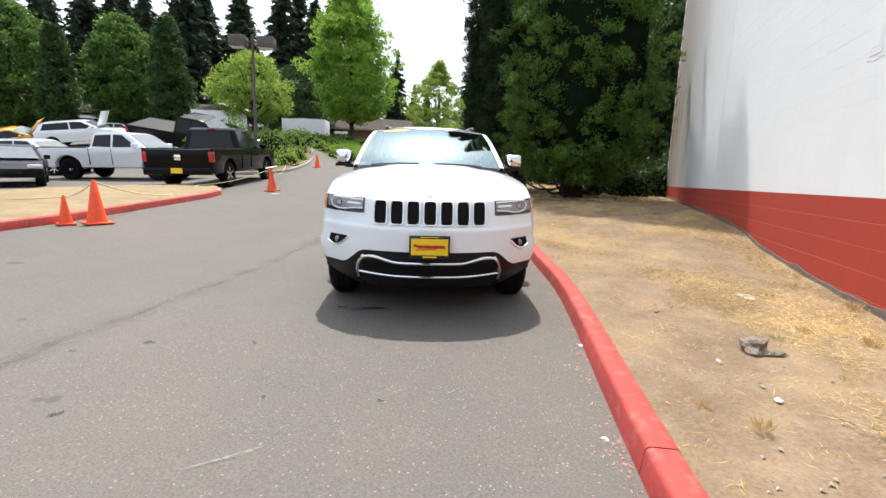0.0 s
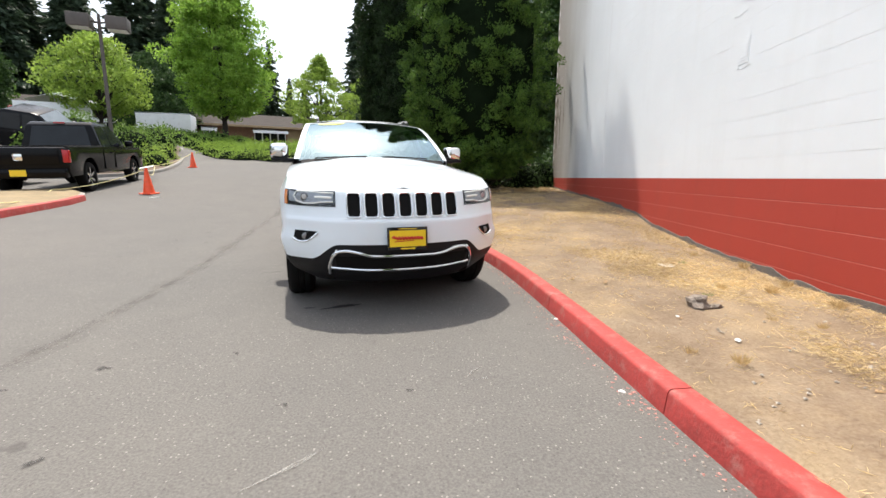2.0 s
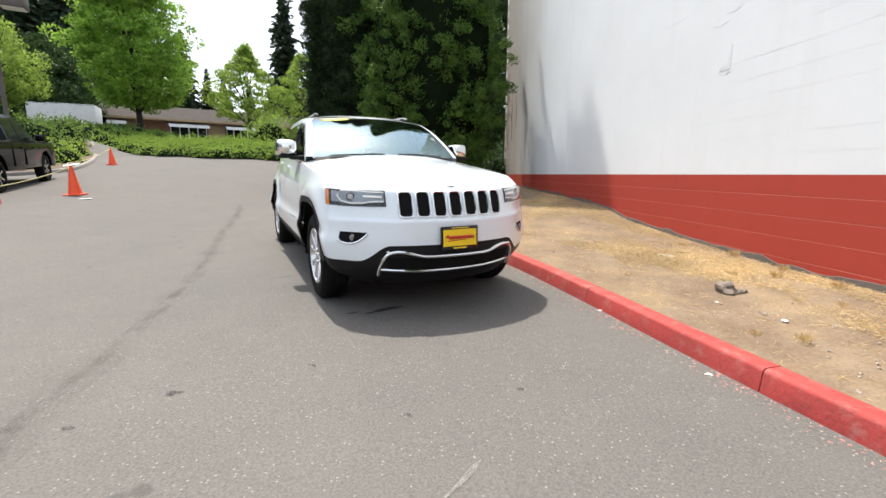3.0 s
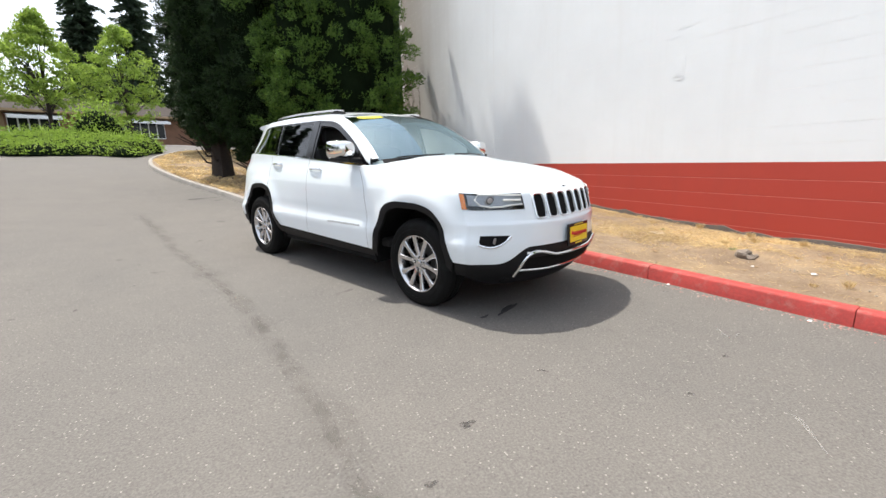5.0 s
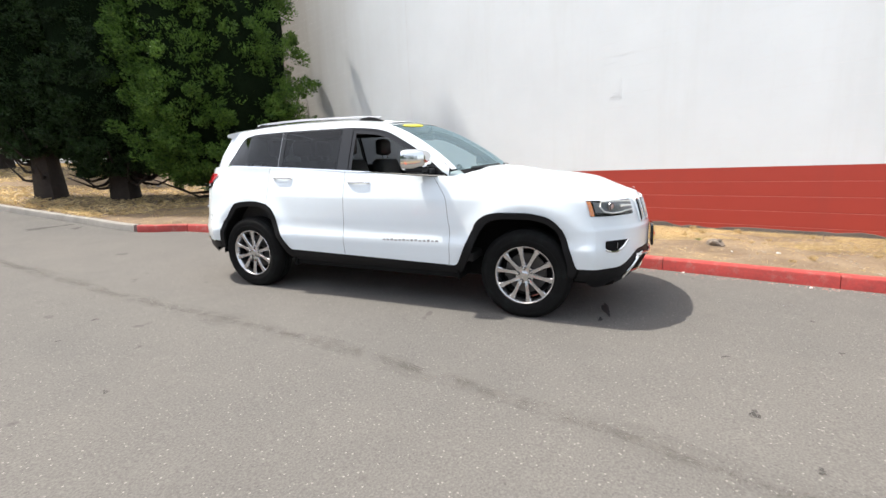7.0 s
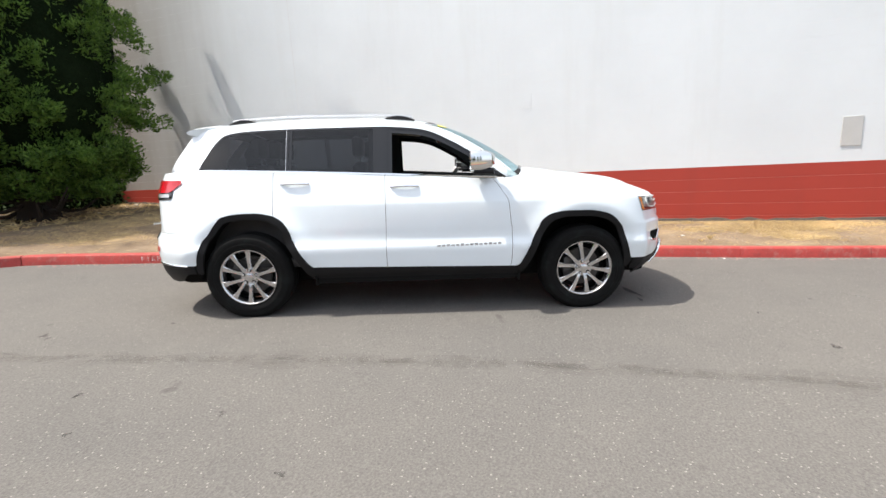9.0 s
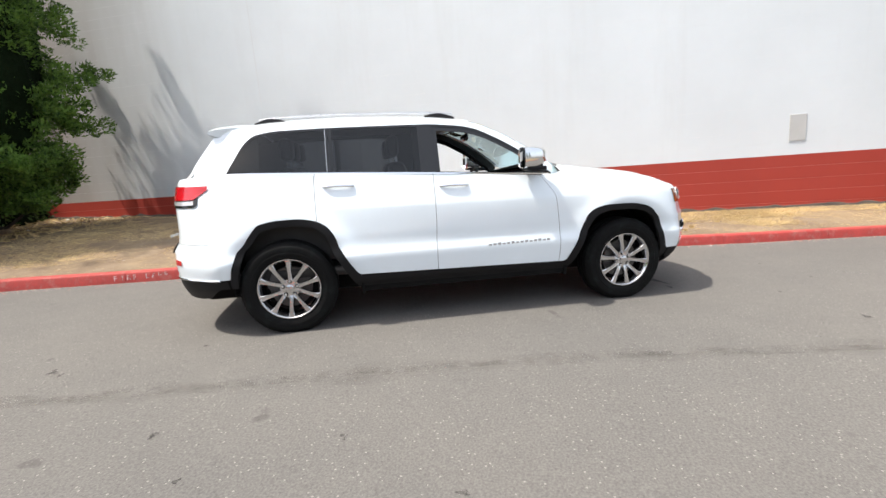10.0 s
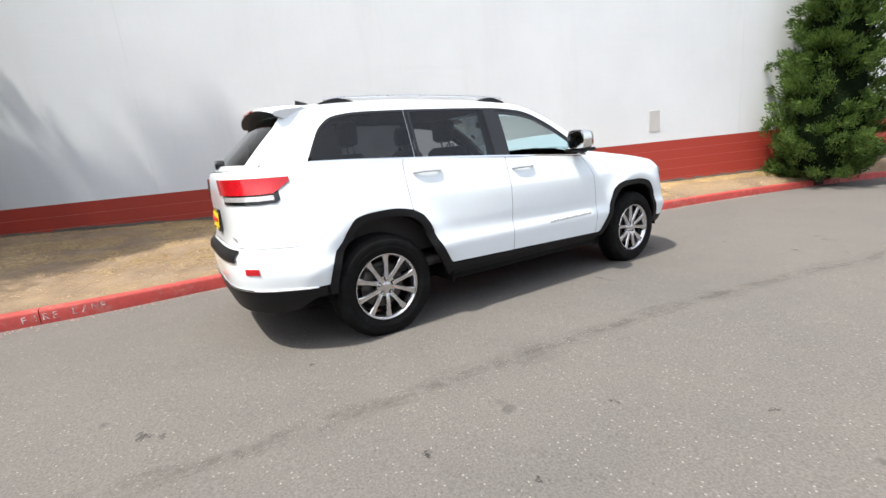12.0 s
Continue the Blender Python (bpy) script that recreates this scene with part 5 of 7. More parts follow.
def hatchback(x, y, heading, material, label, high=1.5, long=4.4, hood_up=0.0, hood_material=None, low=False):
    car = thing("car", stand(x, y, heading), label, "car")
    h = long / 2
    b0, b1 = 0.28, 0.86 if not low else 0.72
    r = long * 0.30
    body = [(-h, b0 + 0.2), (-h + 0.02, b1), (-h + 0.15, b1 + 0.10), (0.9, b1 + 0.08), (h - 0.5, b1 - 0.04), (h - 0.08, b1 - 0.20), (h, b0 + 0.25), (h - 0.05, b0)]
    for c in (r, -r):
        body += [(c + 0.40, b0)] + [(c + 0.37 * math.cos(t), b0 + 0.02 + 0.36 * math.sin(t)) for t in np.linspace(0, math.pi, 9)] + [(c - 0.40, b0)]
    body.append((-h + 0.1, b0))
    bm, wd = slab(body, 0.87, 0.86, 0.04)
    part("body", bm, material, car)
    part("wheel_well", box_bm(-r - 0.4, r + 0.4, -0.70, 0.70, 0.26, 0.62, 0.03), M_GAP, car)
    cab = [(-h + 0.10, b1 + 0.06), (-h + 0.40, high - 0.10), (-h + 0.75, high), (0.05, high - 0.01), (0.40, high - 0.10), (1.15, b1 + 0.06)]
    bm, cw = slab(cab, 0.84, 0.62, 0.06)
    part("cabin", bm, material, car)
    for s in (-1, 1):
        side_pane(car, [(-h + 0.45, b1 + 0.14), (-h + 0.62, high - 0.11), (-0.40, high - 0.08), (-0.36, b1 + 0.12)], cw, s)
        side_pane(car, [(-0.29, b1 + 0.12), (-0.33, high - 0.08), (0.25, high - 0.10), (0.88, b1 + 0.11)], cw, s)
        part("headlamp", box_bm(h - 0.30, h - 0.03, min(s * 0.52, s * 0.85), max(s * 0.52, s * 0.85), b0 + 0.24, b0 + 0.37, 0.03), M_LAMPSILVER, car)
        part("tail_lamp", box_bm(-h - 0.004, -h + 0.10, min(s * 0.66, s * 0.868), max(s * 0.66, s * 0.868), b1 - 0.18, b1 + 0.02, 0.02), M_TAILRED, car)
        part("side_mirror", box_bm(0.62, 0.76, min(s * 0.86, s * 1.02), max(s * 0.86, s * 1.02), b1 + 0.08, b1 + 0.21, 0.03), material, car)
        for c in (r, -r):
            plain_wheel(car, c, s * 0.85, s, 0.32, 0.21)
    quad_pane(car, [(0.44, -cw(high - 0.1) * 0.9, high - 0.095), (0.44, cw(high - 0.1) * 0.9, high - 0.095), (1.12, 0.76, b1 + 0.10), (1.12, -0.76, b1 + 0.10)], M_WINDSCREEN_FAR, "windscreen")
    quad_pane(car, [(-h + 0.14, -0.70, b1 + 0.12), (-h + 0.14, 0.70, b1 + 0.12), (-h + 0.39, 0.58, high - 0.12), (-h + 0.39, -0.58, high - 0.12)], None, "rear_window")
    if hood_up:
        bm = box_bm(-0.02, 1.0, -0.66, 0.66, 0.0, 0.04, 0.015)
        bmesh.ops.rotate(bm, verts=bm.verts, cent=(0, 0, 0), matrix=Matrix.Rotation(radians(-hood_up), 3, "Y"))
        bmesh.ops.translate(bm, verts=bm.verts, vec=(0.95, 0, b1 + 0.09))
        part("raised_bonnet", bm, hood_material or material, car, "bonnet standing open")
    part("grille", box_bm(h - 0.02, h + 0.006, -0.42, 0.42, b0 + 0.10, b0 + 0.22, 0.01), M_CLADDING, car)
    return car


M_WINDSCREEN_FAR = surf("far_windscreen_glass", (0.12, 0.15, 0.17), 0.06, var=0.2, bump=0)
pickup(-12.72, 12.5, (-0.39, 0.92), M_RAMBLACK, "glossy black crew-cab pickup truck with a yellow rear plate", chrome=False, plate=True)
pickup(-17.5, 12.5, (0.945, 0.325), M_SILVER, "white double-cab pickup truck with dark wheels, parked broadside", wheelbase=3.25, wide=0.93, high=1.78, chrome=True, dark_rims=True)
pickup(-19.8, 17.9, (0.92, 0.39), M_GREYPAINT, "dark grey pickup truck parked behind the white one", high=1.95)
hatchback(-23.6, 12.9, (0.95, 0.30), M_SILVER, "white hatchback parked in the lot", 1.55)
hatchback(-17.3, 8.6, (0.85, -0.50), M_GREYPAINT, "low dark grey sports car in the lot", 1.25, 4.4, low=True)
hatchback(-32.2, 16.6, (0.75, 0.66), M_YELLOWCAR, "yellow car with its bonnet standing open", 1.45, hood_up=40)
hatchback(-29.2, 18.4, (0.80, 0.60), M_SILVER, "pale car with its white bonnet standing open", 1.45, hood_up=62)
for x, y, hd, mt, lab in ((-45, 27.5, (0.8, 0.6), M_SILVER, "white car parked far off by the building"), (-42, 29.5, (0.8, 0.6), M_SILVER, "white car parked far off by the building"), (-39.5, 31, (0.8, 0.6), M_RAMBLACK, "black car parked far off by the building"), (-36, 33, (0.8, 0.6), M_SILVER, "pale car parked far off under the trees")):
    hatchback(x, y, hd, mt, lab, 1.6)

# ---- cones and rope ----
M_CONE = surf("orange_cone_plastic", (0.85, 0.085, 0.018), 0.5, var=0.12, scale=9, fine=90, bump=0.1, dirt=(0.45, 0.09, 0.05), amount=0.5)
M_ROPE = surf("pale_yellow_rope", (0.62, 0.54, 0.28), 0.85, var=0.2, fine=200)


def cone(x, y, height, label, lean=0.0):
    k = height / 0.71
    c = thing("traffic_cone", Matrix.Translation((x, y, road_z(x, y))) @ pose(0, 0, 0, lean, 0, 20 + 40 * x), label, "traffic cone", "orange traffic cones")
    base = box_bm(-0.18 * k, 0.18 * k, -0.18 * k, 0.18 * k, 0.0, 0.03, 0.012)
    part("cone_base", base, M_CONE, c)
    part("cone_body", lathe_bm([(0.145 * k, 0.028), (0.138 * k, 0.045), (0.030 * k, height - 0.012), (0.022 * k, height), (0.016 * k, height)], 28, "Z"), M_CONE, c)
    return c


CONES = [(-7.79, 4.51, 0.46), (-7.62, 4.86, 0.71), (-9.52, 11.2, 0.71), (-13.98, 19.89, 0.71)]
cone(*CONES[0], "small orange traffic cone beside the red kerb")
cone(*CONES[1], "tall orange traffic cone beside the red kerb")
cone(*CONES[2], "orange traffic cone with a pale card on top", 3)
cone(*CONES[3], "orange traffic cone beside the planted island", -2)


def span(a, b, sag, n=14):
    a, b = Vector(a), Vector(b)
    return [a.lerp(b, t) - Vector((0, 0, sag * 4 * t * (1 - t))) for t in [i / n for i in range(n)]]


tips = [Vector((x, y, road_z(x, y) + h - 0.03)) for x, y, h in CONES]
mid = Vector((-10.7, 9.6, road_z(-10.7, 9.6) + 0.18))
far = Vector((-14.15, 17.6, road_z(-14.15, 17.6) + 0.30))
start = Vector((-9.8, 3.6, road_z(-9.8, 3.6) + 0.22))
rope = tagged(new("rope"), "thin pale yellow rope strung from cone to cone", "rope")
rope_bm = tube_bm(span(start, tips[0], 0.02) + span(tips[0], tips[1], 0.05) + span(tips[1], mid, 0.25) + span(mid, tips[2], 0.10) + span(tips[2], far, 0.28) + span(far, tips[3], 0.12) + [tips[3]], 0.012, 6)
part("rope_strand", rope_bm, M_ROPE, rope)
card = thing("card", Matrix.Translation(tips[2] + Vector((0, 0, 0.04))) @ pose(0, 0, 0, 8, -12, 30), "pale card lying on the cone's tip", "card")
part("card_sheet", box_bm(-0.16, 0.16, -0.10, 0.10, -0.008, 0.008, 0.004), M_PAPER, card)
scrap = thing("paper_scrap", Matrix.Translation((-8.9, 10.6, road_z(-8.9, 10.6) + 0.012)), "white scrap of paper on the asphalt", "litter")
part("sheet", box_bm(-0.12, 0.12, -0.05, 0.05, -0.01, 0.004, 0.003), M_PAPER, scrap)

# ---- dry-grass island and planted island ----
EDGE = [(-7.1, -9.0), (-7.2, -5.0), (-7.35, -1.0), (-7.6, 2.0), (-7.8, 3.7), (-7.93, 4.45), (-8.26, 5.54), (-8.76, 7.08), (-9.26, 8.59), (-9.62, 9.34), (-10.0, 9.75), (-10.5, 9.98)]
BACK = [(-13.0, -9.0), (-12.8, -5.0), (-12.6, -1.0), (-12.7, 2.5), (-12.8, 4.5), (-12.9, 6.1), (-13.3, 7.5), (-13.1, 8.8), (-12.7, 9.7), (-12.3, 10.2), (-11.6, 10.3), (-11.0, 10.2)]


def dense(line, n=6):
    out = []
    for a, b in zip(line, line[1:]):
        out += [(a[0] + (b[0] - a[0]) * i / n, a[1] + (b[1] - a[1]) * i / n) for i in range(n)]
    return out + [line[-1]]


kerb_run("island_kerb", dense(EDGE[:-2]), "red-painted kerb of the dry grass island", M_KERB_RED, flip=True)
kerb_run("island_kerb_end", dense(EDGE[-3:] + [(-11.0, 10.2), (-11.6, 10.3)]), "bare concrete end of the island kerb", M_KERB, flip=True)
rows = []
for a, b in zip(dense(EDGE, 4), dense(BACK, 4)):
    rows.append([(a[0] + (b[0] - a[0]) * t - (0.10 if t == 0 else 0), a[1] + (b[1] - a[1]) * t, road_z(a[0] + (b[0] - a[0]) * t, a[1] + (b[1] - a[1]) * t) + (0.115 if t < 1 else -0.02) + 0.05 * math.sin(math.pi * t) + 0.015 * noise.noise(Vector((a[0] * 2 + t * 9, a[1] * 2, 0)))) for t in [i / 12 for i in range(13)]])
M_DRYGRASS = surf("dry_grass_ground", (0.235, 0.175, 0.095), 0.95, var=0.3, scale=2.5, fine=30, bump=0.8, dist=0.02, dirt=(0.17, 0.145, 0.08), amount=0.7)
tagged(link_bm("island_ground", grid_bm(rows), M_DRYGRASS), "dry straw-coloured grass on a kerbed island", "grass island", kind="structure")
BED = [(-18.5, 14.4), (-16.4, 14.9), (-14.9, 15.7), (-14.2, 16.4), (-13.98, 17.1), (-14.05, 17.9), (-14.45, 19.0), (-15.2, 20.6), (-16.1, 22.2), (-17.0, 23.8), (-18.6, 26.0)]
kerb_run("bed_kerb", dense(BED), "grey concrete kerb round the planted bed", M_KERB, flip=True)
rows = []
for k, (x, y) in enumerate(dense(BED, 4)):
    cx, cy = -19.5, 19.5 + k * 0.12
    rows.append([(x + (cx - x) * t - 0.1 * (t == 0), y + (cy - y) * t, road_z(x + (cx - x) * t, y + (cy - y) * t) + 0.11 + 0.25 * t) for t in (0, 0.2, 0.4, 0.6, 0.8, 1)])
M_BARKCHIP = surf("brown_bark_mulch", (0.13, 0.09, 0.06), 0.95, var=0.4, scale=6, fine=40, bump=0.9, dist=0.03)
tagged(link_bm("bed_ground", grid_bm(rows), M_BARKCHIP), "brown mulch of the planted bed", "planting bed", kind="structure")

# ---- long low building, trailer, lamp ----
M_ROOF = surf("brown_shingle_roof", (0.058, 0.050, 0.045), 0.95, spec=0.08, var=0.2, scale=1.2, fine=9, bump=0.6, dist=0.03)
M_BRICKWALL = surf("brown_brick_wall", (0.20, 0.105, 0.065), 0.9, var=0.25, scale=2, fine=12, bump=0.5, dist=0.02)
M_AWNING = surf("white_awning", (0.74, 0.75, 0.76), 0.6, var=0.06, scale=2)
M_TAN = surf("tan_siding", (0.34, 0.24, 0.14), 0.85, var=0.15, scale=2)
M_POLE = surf("bronze_pole_paint", (0.085, 0.070, 0.060), 0.6, var=0.2)
B0, BD = Vector((-60.93, 38.99, 0)), Vector((0.8634, 0.5045, 0))
BN = Vector((0.5045, -0.8634, 0))
BZ = 4.55


def building(t0, t1, ridge, eave, name, label):
    m = Matrix.Translation(B0 + BD * t0 + Vector((0, 0, BZ))) @ Matrix(((BD.x, -BN.x, 0), (BD.y, -BN.y, 0), (0, 0, 1))).to_4x4()
    b = thing(name, m, label, "building")
    L = t1 - t0
    part("wall", box_bm(0, L, 0.0, 13, -2.0, eave, 0.0), M_BRICKWALL, b, "", False)
    bm = bmesh.new()
    prof = [(-1.1, eave - 0.18), (-1.1, eave + 0.02), (6.5, ridge), (14.1, eave + 0.02), (14.1, eave - 0.18)]
    grid_bm([[(x, y, z) for y, z in prof] for x in (-0.9, L + 0.9)], bm)
    for x in (-0.9, L + 0.9):
        bm.faces.new([bm.verts.new((x, y, z)) for y, z in prof])
    part("roof", bm, M_ROOF, b, "brown shingle roof", False)
    part("fascia", box_bm(-0.9, L + 0.9, -1.14, -1.10, eave - 0.22, eave + 0.03, 0), M_TAN, b)
    return b, L


def front_bay(b, x0, x1, eave, panes, awning=True):
    win = new("window")
    win.parent = b
    part("window_frame", box_bm(x0, x1, -0.06, -0.005, 0.35, eave - 0.35, 0.01), M_AWNING, win)
    n = panes
    w = (x1 - x0) / n
    for i in range(n):
        part("pane", box_bm(x0 + i * w + 0.07, x0 + (i + 1) * w - 0.07, -0.085, -0.062, 0.45, eave - 0.5, 0.0), M_DARKGLASS, win)
    if awning:
        aw = grid_bm([[(x, y, z) for y, z in ((-0.02, eave - 0.10), (-1.45, eave - 0.42), (-1.47, eave - 0.72))] for x in np.linspace(x0 - 0.2, x1 + 0.2, 12)])
        part("awning", aw, M_AWNING, b, "white awning over the windows", False)


main, L = building(-14, 29, 6.0, 3.45, "office_building", "long low brown building with white awnings and shingle roof")
for x0, x1, p in ((4.5, 9.0, 4), (13.2, 17.2, 4), (21.5, 25.0, 3), (33.2, 37.2, 6)):
    front_bay(main, x0, x1, 3.2, p)
part("timber_panel", box_bm(29.3, 32.4, -0.05, 0.01, 0.0, 3.1, 0), M_TAN, main)
wing, L = building(29.8, 66, 5.3, 3.0, "office_wing", "lower wing of the brown building with white awnings")
for x0, x1, p in ((0.2, 1.6, 2), (6.1, 10.0, 4), (12.3, 16.5, 5), (22.4, 27.0, 5)):
    front_bay(wing, x0, x1, 2.8, p)
part("timber_panel", box_bm(10.2, 12.1, -0.05, 0.01, 0.0, 2.8, 0), M_TAN, wing)
chim = part("vent", lathe_bm([(0.0, 0.5), (0.2, 0.5), (0.2, 0.0)], 12, "Z"), M_AWNING, wing)
chim.location = (7.5, 5.0, 4.0)

M_TRAILER = surf("white_trailer_panel", (0.70, 0.71, 0.72), 0.45, var=0.06, scale=1.5, dirt=(0.5, 0.48, 0.45), amount=0.4)
tx, ty = -31.8, 43.3
tr = thing("box_trailer", Matrix.Translation((tx, ty, road_z(tx, ty) + 0.0)) @ pose(0, 0, 0, 0, 0, 20), "white box trailer standing behind the green bank", "trailer")
part("box", box_bm(-2.5, 2.3, -1.1, 1.1, 0.6, 2.9, 0.05), M_TRAILER, tr)
for k in range(9):
    part("side_rib", box_bm(-2.3 + k * 0.55, -2.26 + k * 0.55, -1.115, -1.10, 0.62, 2.85, 0), M_TRAILER, tr)
part("trim_rail", box_bm(-2.52, 2.32, -1.13, 1.13, 2.86, 2.93, 0.01), M_ALLOY, tr)
for x in (-0.5, 0.4):
    for s in (-1, 1):
        plain_wheel(tr, x, s * 1.05, s, 0.33, 0.2)
part("hitch", box_bm(2.3, 3.4, -0.06, 0.06, 0.5, 0.62, 0.01), M_CLADDING, tr)

M_TENT = surf("white_canopy_cloth", (0.78, 0.80, 0.82), 0.7, var=0.06)
tn = thing("canopy_tent", Matrix.Translation((-27.9, 27.9, road_z(-27.9, 27.9))) @ pose(0, 0, 0, 0, 0, 25), "white cloth canopy behind the parked trucks", "canopy")
for x in (-1.8, 1.8):
    for y in (-1.4, 1.4):
        part("tent_pole", tube_bm([(x, y, 0), (x, y, 2.1)], 0.03), M_ALLOY, tn)
part("canopy", grid_bm([[(x, y, 2.95 - 0.55 * (abs(x) / 2.0) ** 1.2 - 0.35 * (abs(y) / 1.6) ** 1.2) for y in np.linspace(-1.6, 1.6, 9)] for x in np.linspace(-2.0, 2.0, 11)]), M_TENT, tn)
part("side_cloth", box_bm(-2.0, 2.0, -1.61, -1.59, 0.5, 2.1, 0), M_TENT, tn)

px, py = -17.13, 19.0
lp = thing("parking_lot_lamp", Matrix.Translation((px, py, road_z(px, py))) @ pose(0, 0, 0, 0, 0, 25), "tall dark pole lamp with two square heads", "street lamp")
part("pole", lathe_bm([(0.10, 0.0), (0.085, 0.3), (0.065, 6.5), (0.0, 6.5)], 14, "Z"), M_POLE, lp)
part("pole_base", lathe_bm([(0.24, 0.0), (0.24, 0.5), (0.0, 0.52)], 18, "Z"), M_KERB, lp)
for s in (-1, 1):
    part("arm", tube_bm([(0, 0, 6.15), (s * 0.35, 0, 6.2)], 0.04, 8), M_POLE, lp)
    hd = part("lamp_head", box_bm(min(s * 0.28, s * 1.10), max(s * 0.28, s * 1.10), -0.32, 0.32, 5.88, 6.42, 0.04), M_POLE, lp)
    part("lens", box_bm(min(s * 0.34, s * 1.04), max(s * 0.34, s * 1.04), -0.26, 0.26, 5.865, 5.88, 0), M_PAPER, hd)

# ---- trees and planting ----


def leaves(name, centres, normals, size, material, rng, spread=0.9, aspect=1.7):
    """Many small leaf blades, each a kite of four corners round its centre, leaning out along its normal."""
    n = len(centres)
    d = normals + spread * rng.normal(size=(n, 3))
    d /= np.linalg.norm(d, axis=1)[:, None]
    s = np.cross(d, rng.normal(size=(n, 3)))
    s /= np.linalg.norm(s, axis=1)[:, None] + 1e-9
    k = (size * rng.uniform(0.6, 1.4, n))[:, None]
    w = k / aspect
    nrm = np.cross(d, s)
    v = np.stack([centres - d * k * 0.5, centres + s * w * 0.5 + nrm * k * 0.08, centres + d * k * 0.5, centres - s * w * 0.5 + nrm * k * 0.08], 1).reshape(-1, 3)
    f = np.arange(4 * n).reshape(n, 4)
    return raw_mesh(name, v, f, material)


def clumps(rng, centres, axis, radius, per, squash=0.8):
    """Leaf centres and outward normals in clumps round the given centres."""
    n = len(centres)
    d = rng.normal(size=(n, per, 3))
    d /= np.linalg.norm(d, axis=2)[:, :, None]
    r = radius[:, None, None] * rng.uniform(0.35, 1.0, (n, per, 1)) ** 0.6
    p = centres[:, None, :] + d * r * np.array((1, 1, squash))
    out = d + 0.8 * axis[:, None, :]
    out /= np.linalg.norm(out, axis=2)[:, :, None]
    return p.reshape(-1, 3), out.reshape(-1, 3)


def trunk_bm(height, r0, r1, lean=(0, 0), rng=None, flare=1.5, rows=14, sides=12):
    out = []
    for i in range(rows):
        f = i / (rows - 1)
        r = (r0 + (r1 - r0) * f) * (1 + (flare - 1) * math.exp(-f * rows * 0.7))
        out.append([((lean[0] * f * f) + r * math.cos(a) * (1 + 0.12 * math.sin(3 * a + 2 * f)), (lean[1] * f * f) + r * math.sin(a) * (1 + 0.12 * math.cos(4 * a + f)), height * f - 0.15) for a in [2 * math.pi * k / sides for k in range(sides)]])
    return grid_bm(out, closed=True)


def limb(bm, base, tip, r0, r1, sag=0.0):
    a, b = Vector(base), Vector(tip)
    mid = (a + b) / 2 + Vector((0, 0, sag))
    pts = [a, a.lerp(mid, 0.5) + Vector((0, 0, sag * 0.25)), mid, mid.lerp(b, 0.5), b]
    return tube_bm(pts, r0, 6, bm, r1)


def conifer(name, at, height, radius, seed, label, profile, low=0.9, n_clump=2300, per=64, leaf=0.078, material=None):
    """A dense dark conifer: fluted trunk, limbs, and a crown of many small sprays in tiers."""
    rng = np.random.default_rng(seed)
    root = thing(name, Matrix.Translation(at), label, "tree", "conifers beside the wall")
    part("trunk", trunk_bm(height * 0.9, 0.27, 0.05, rng=rng, flare=1.35), M_BARK, root)
    shape = curve_of(profile)
    # branch tips, each a tuft of several clumps, over a loose inner layer
    tips = n_clump // 3
    own = rng.integers(0, tips, n_clump)
    z = (low + (height - low) * rng.uniform(0, 1, tips) ** 1.3)[own] + rng.normal(size=n_clump) * 0.10
    z = np.clip(z, low, height)
    a = rng.uniform(0, 2 * math.pi, tips)[own]
    f = (z - low) / (height - low)
    base = np.array([shape(v) for v in f]) * radius
    lump = 1 + 0.13 * np.sin(6 * a + 3 * np.sin(z * 1.1 + seed)) * np.cos(z * 3.6 + a * 2 + seed)
    r = base * lump * (0.93 + 0.10 * rng.normal(size=tips))[own]
    deep = rng.uniform(size=n_clump) < 0.28
    a = np.where(deep, rng.uniform(0, 2 * math.pi, n_clump), a + rng.normal(size=n_clump) * 0.10 / np.maximum(r, 0.3))
    r = np.where(deep, base * rng.uniform(0.70, 0.86, n_clump), r + rng.normal(size=n_clump) * 0.07)
    c = np.stack([r * np.cos(a), r * np.sin(a), z], 1)
    ax = np.stack([np.cos(a), np.sin(a), np.full(n_clump, 0.75)], 1)
    p, nn = clumps(rng, c, ax, rng.uniform(0.10, 0.22, n_clump) * (1 + 0.5 * f), per)
    ob = leaves("crown", p, nn, leaf, material or M_SEQUOIA, rng, 0.5, 2.6)
    ob.parent = root
    tagged(ob, kind="stuff")
    # closed core inside the crown, coloured as the shade between its sprays
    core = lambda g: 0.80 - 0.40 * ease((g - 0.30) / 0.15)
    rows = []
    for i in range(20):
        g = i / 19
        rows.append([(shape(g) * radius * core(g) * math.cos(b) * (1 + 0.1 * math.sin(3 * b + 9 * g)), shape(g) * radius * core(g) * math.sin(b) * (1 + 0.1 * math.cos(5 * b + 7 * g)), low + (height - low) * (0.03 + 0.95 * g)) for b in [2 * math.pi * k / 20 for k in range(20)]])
    part("inner_foliage", grid_bm(rows, closed=True), M_CROWN_SHADE, root)
    bm = bmesh.new()
    for k in range(16):
        b = rng.uniform(0, 2 * math.pi)
        h = low * rng.uniform(0.45, 1.3)
        L = radius * rng.uniform(0.6, 0.95)
        limb(bm, (0.2 * math.cos(b), 0.2 * math.sin(b), h), (L * math.cos(b), L * math.sin(b), h + rng.uniform(-0.1, 0.5)), 0.05, 0.012, -0.25)
    part("limb", bm, M_BARK, root, "bare drooping lower branches")
    return root


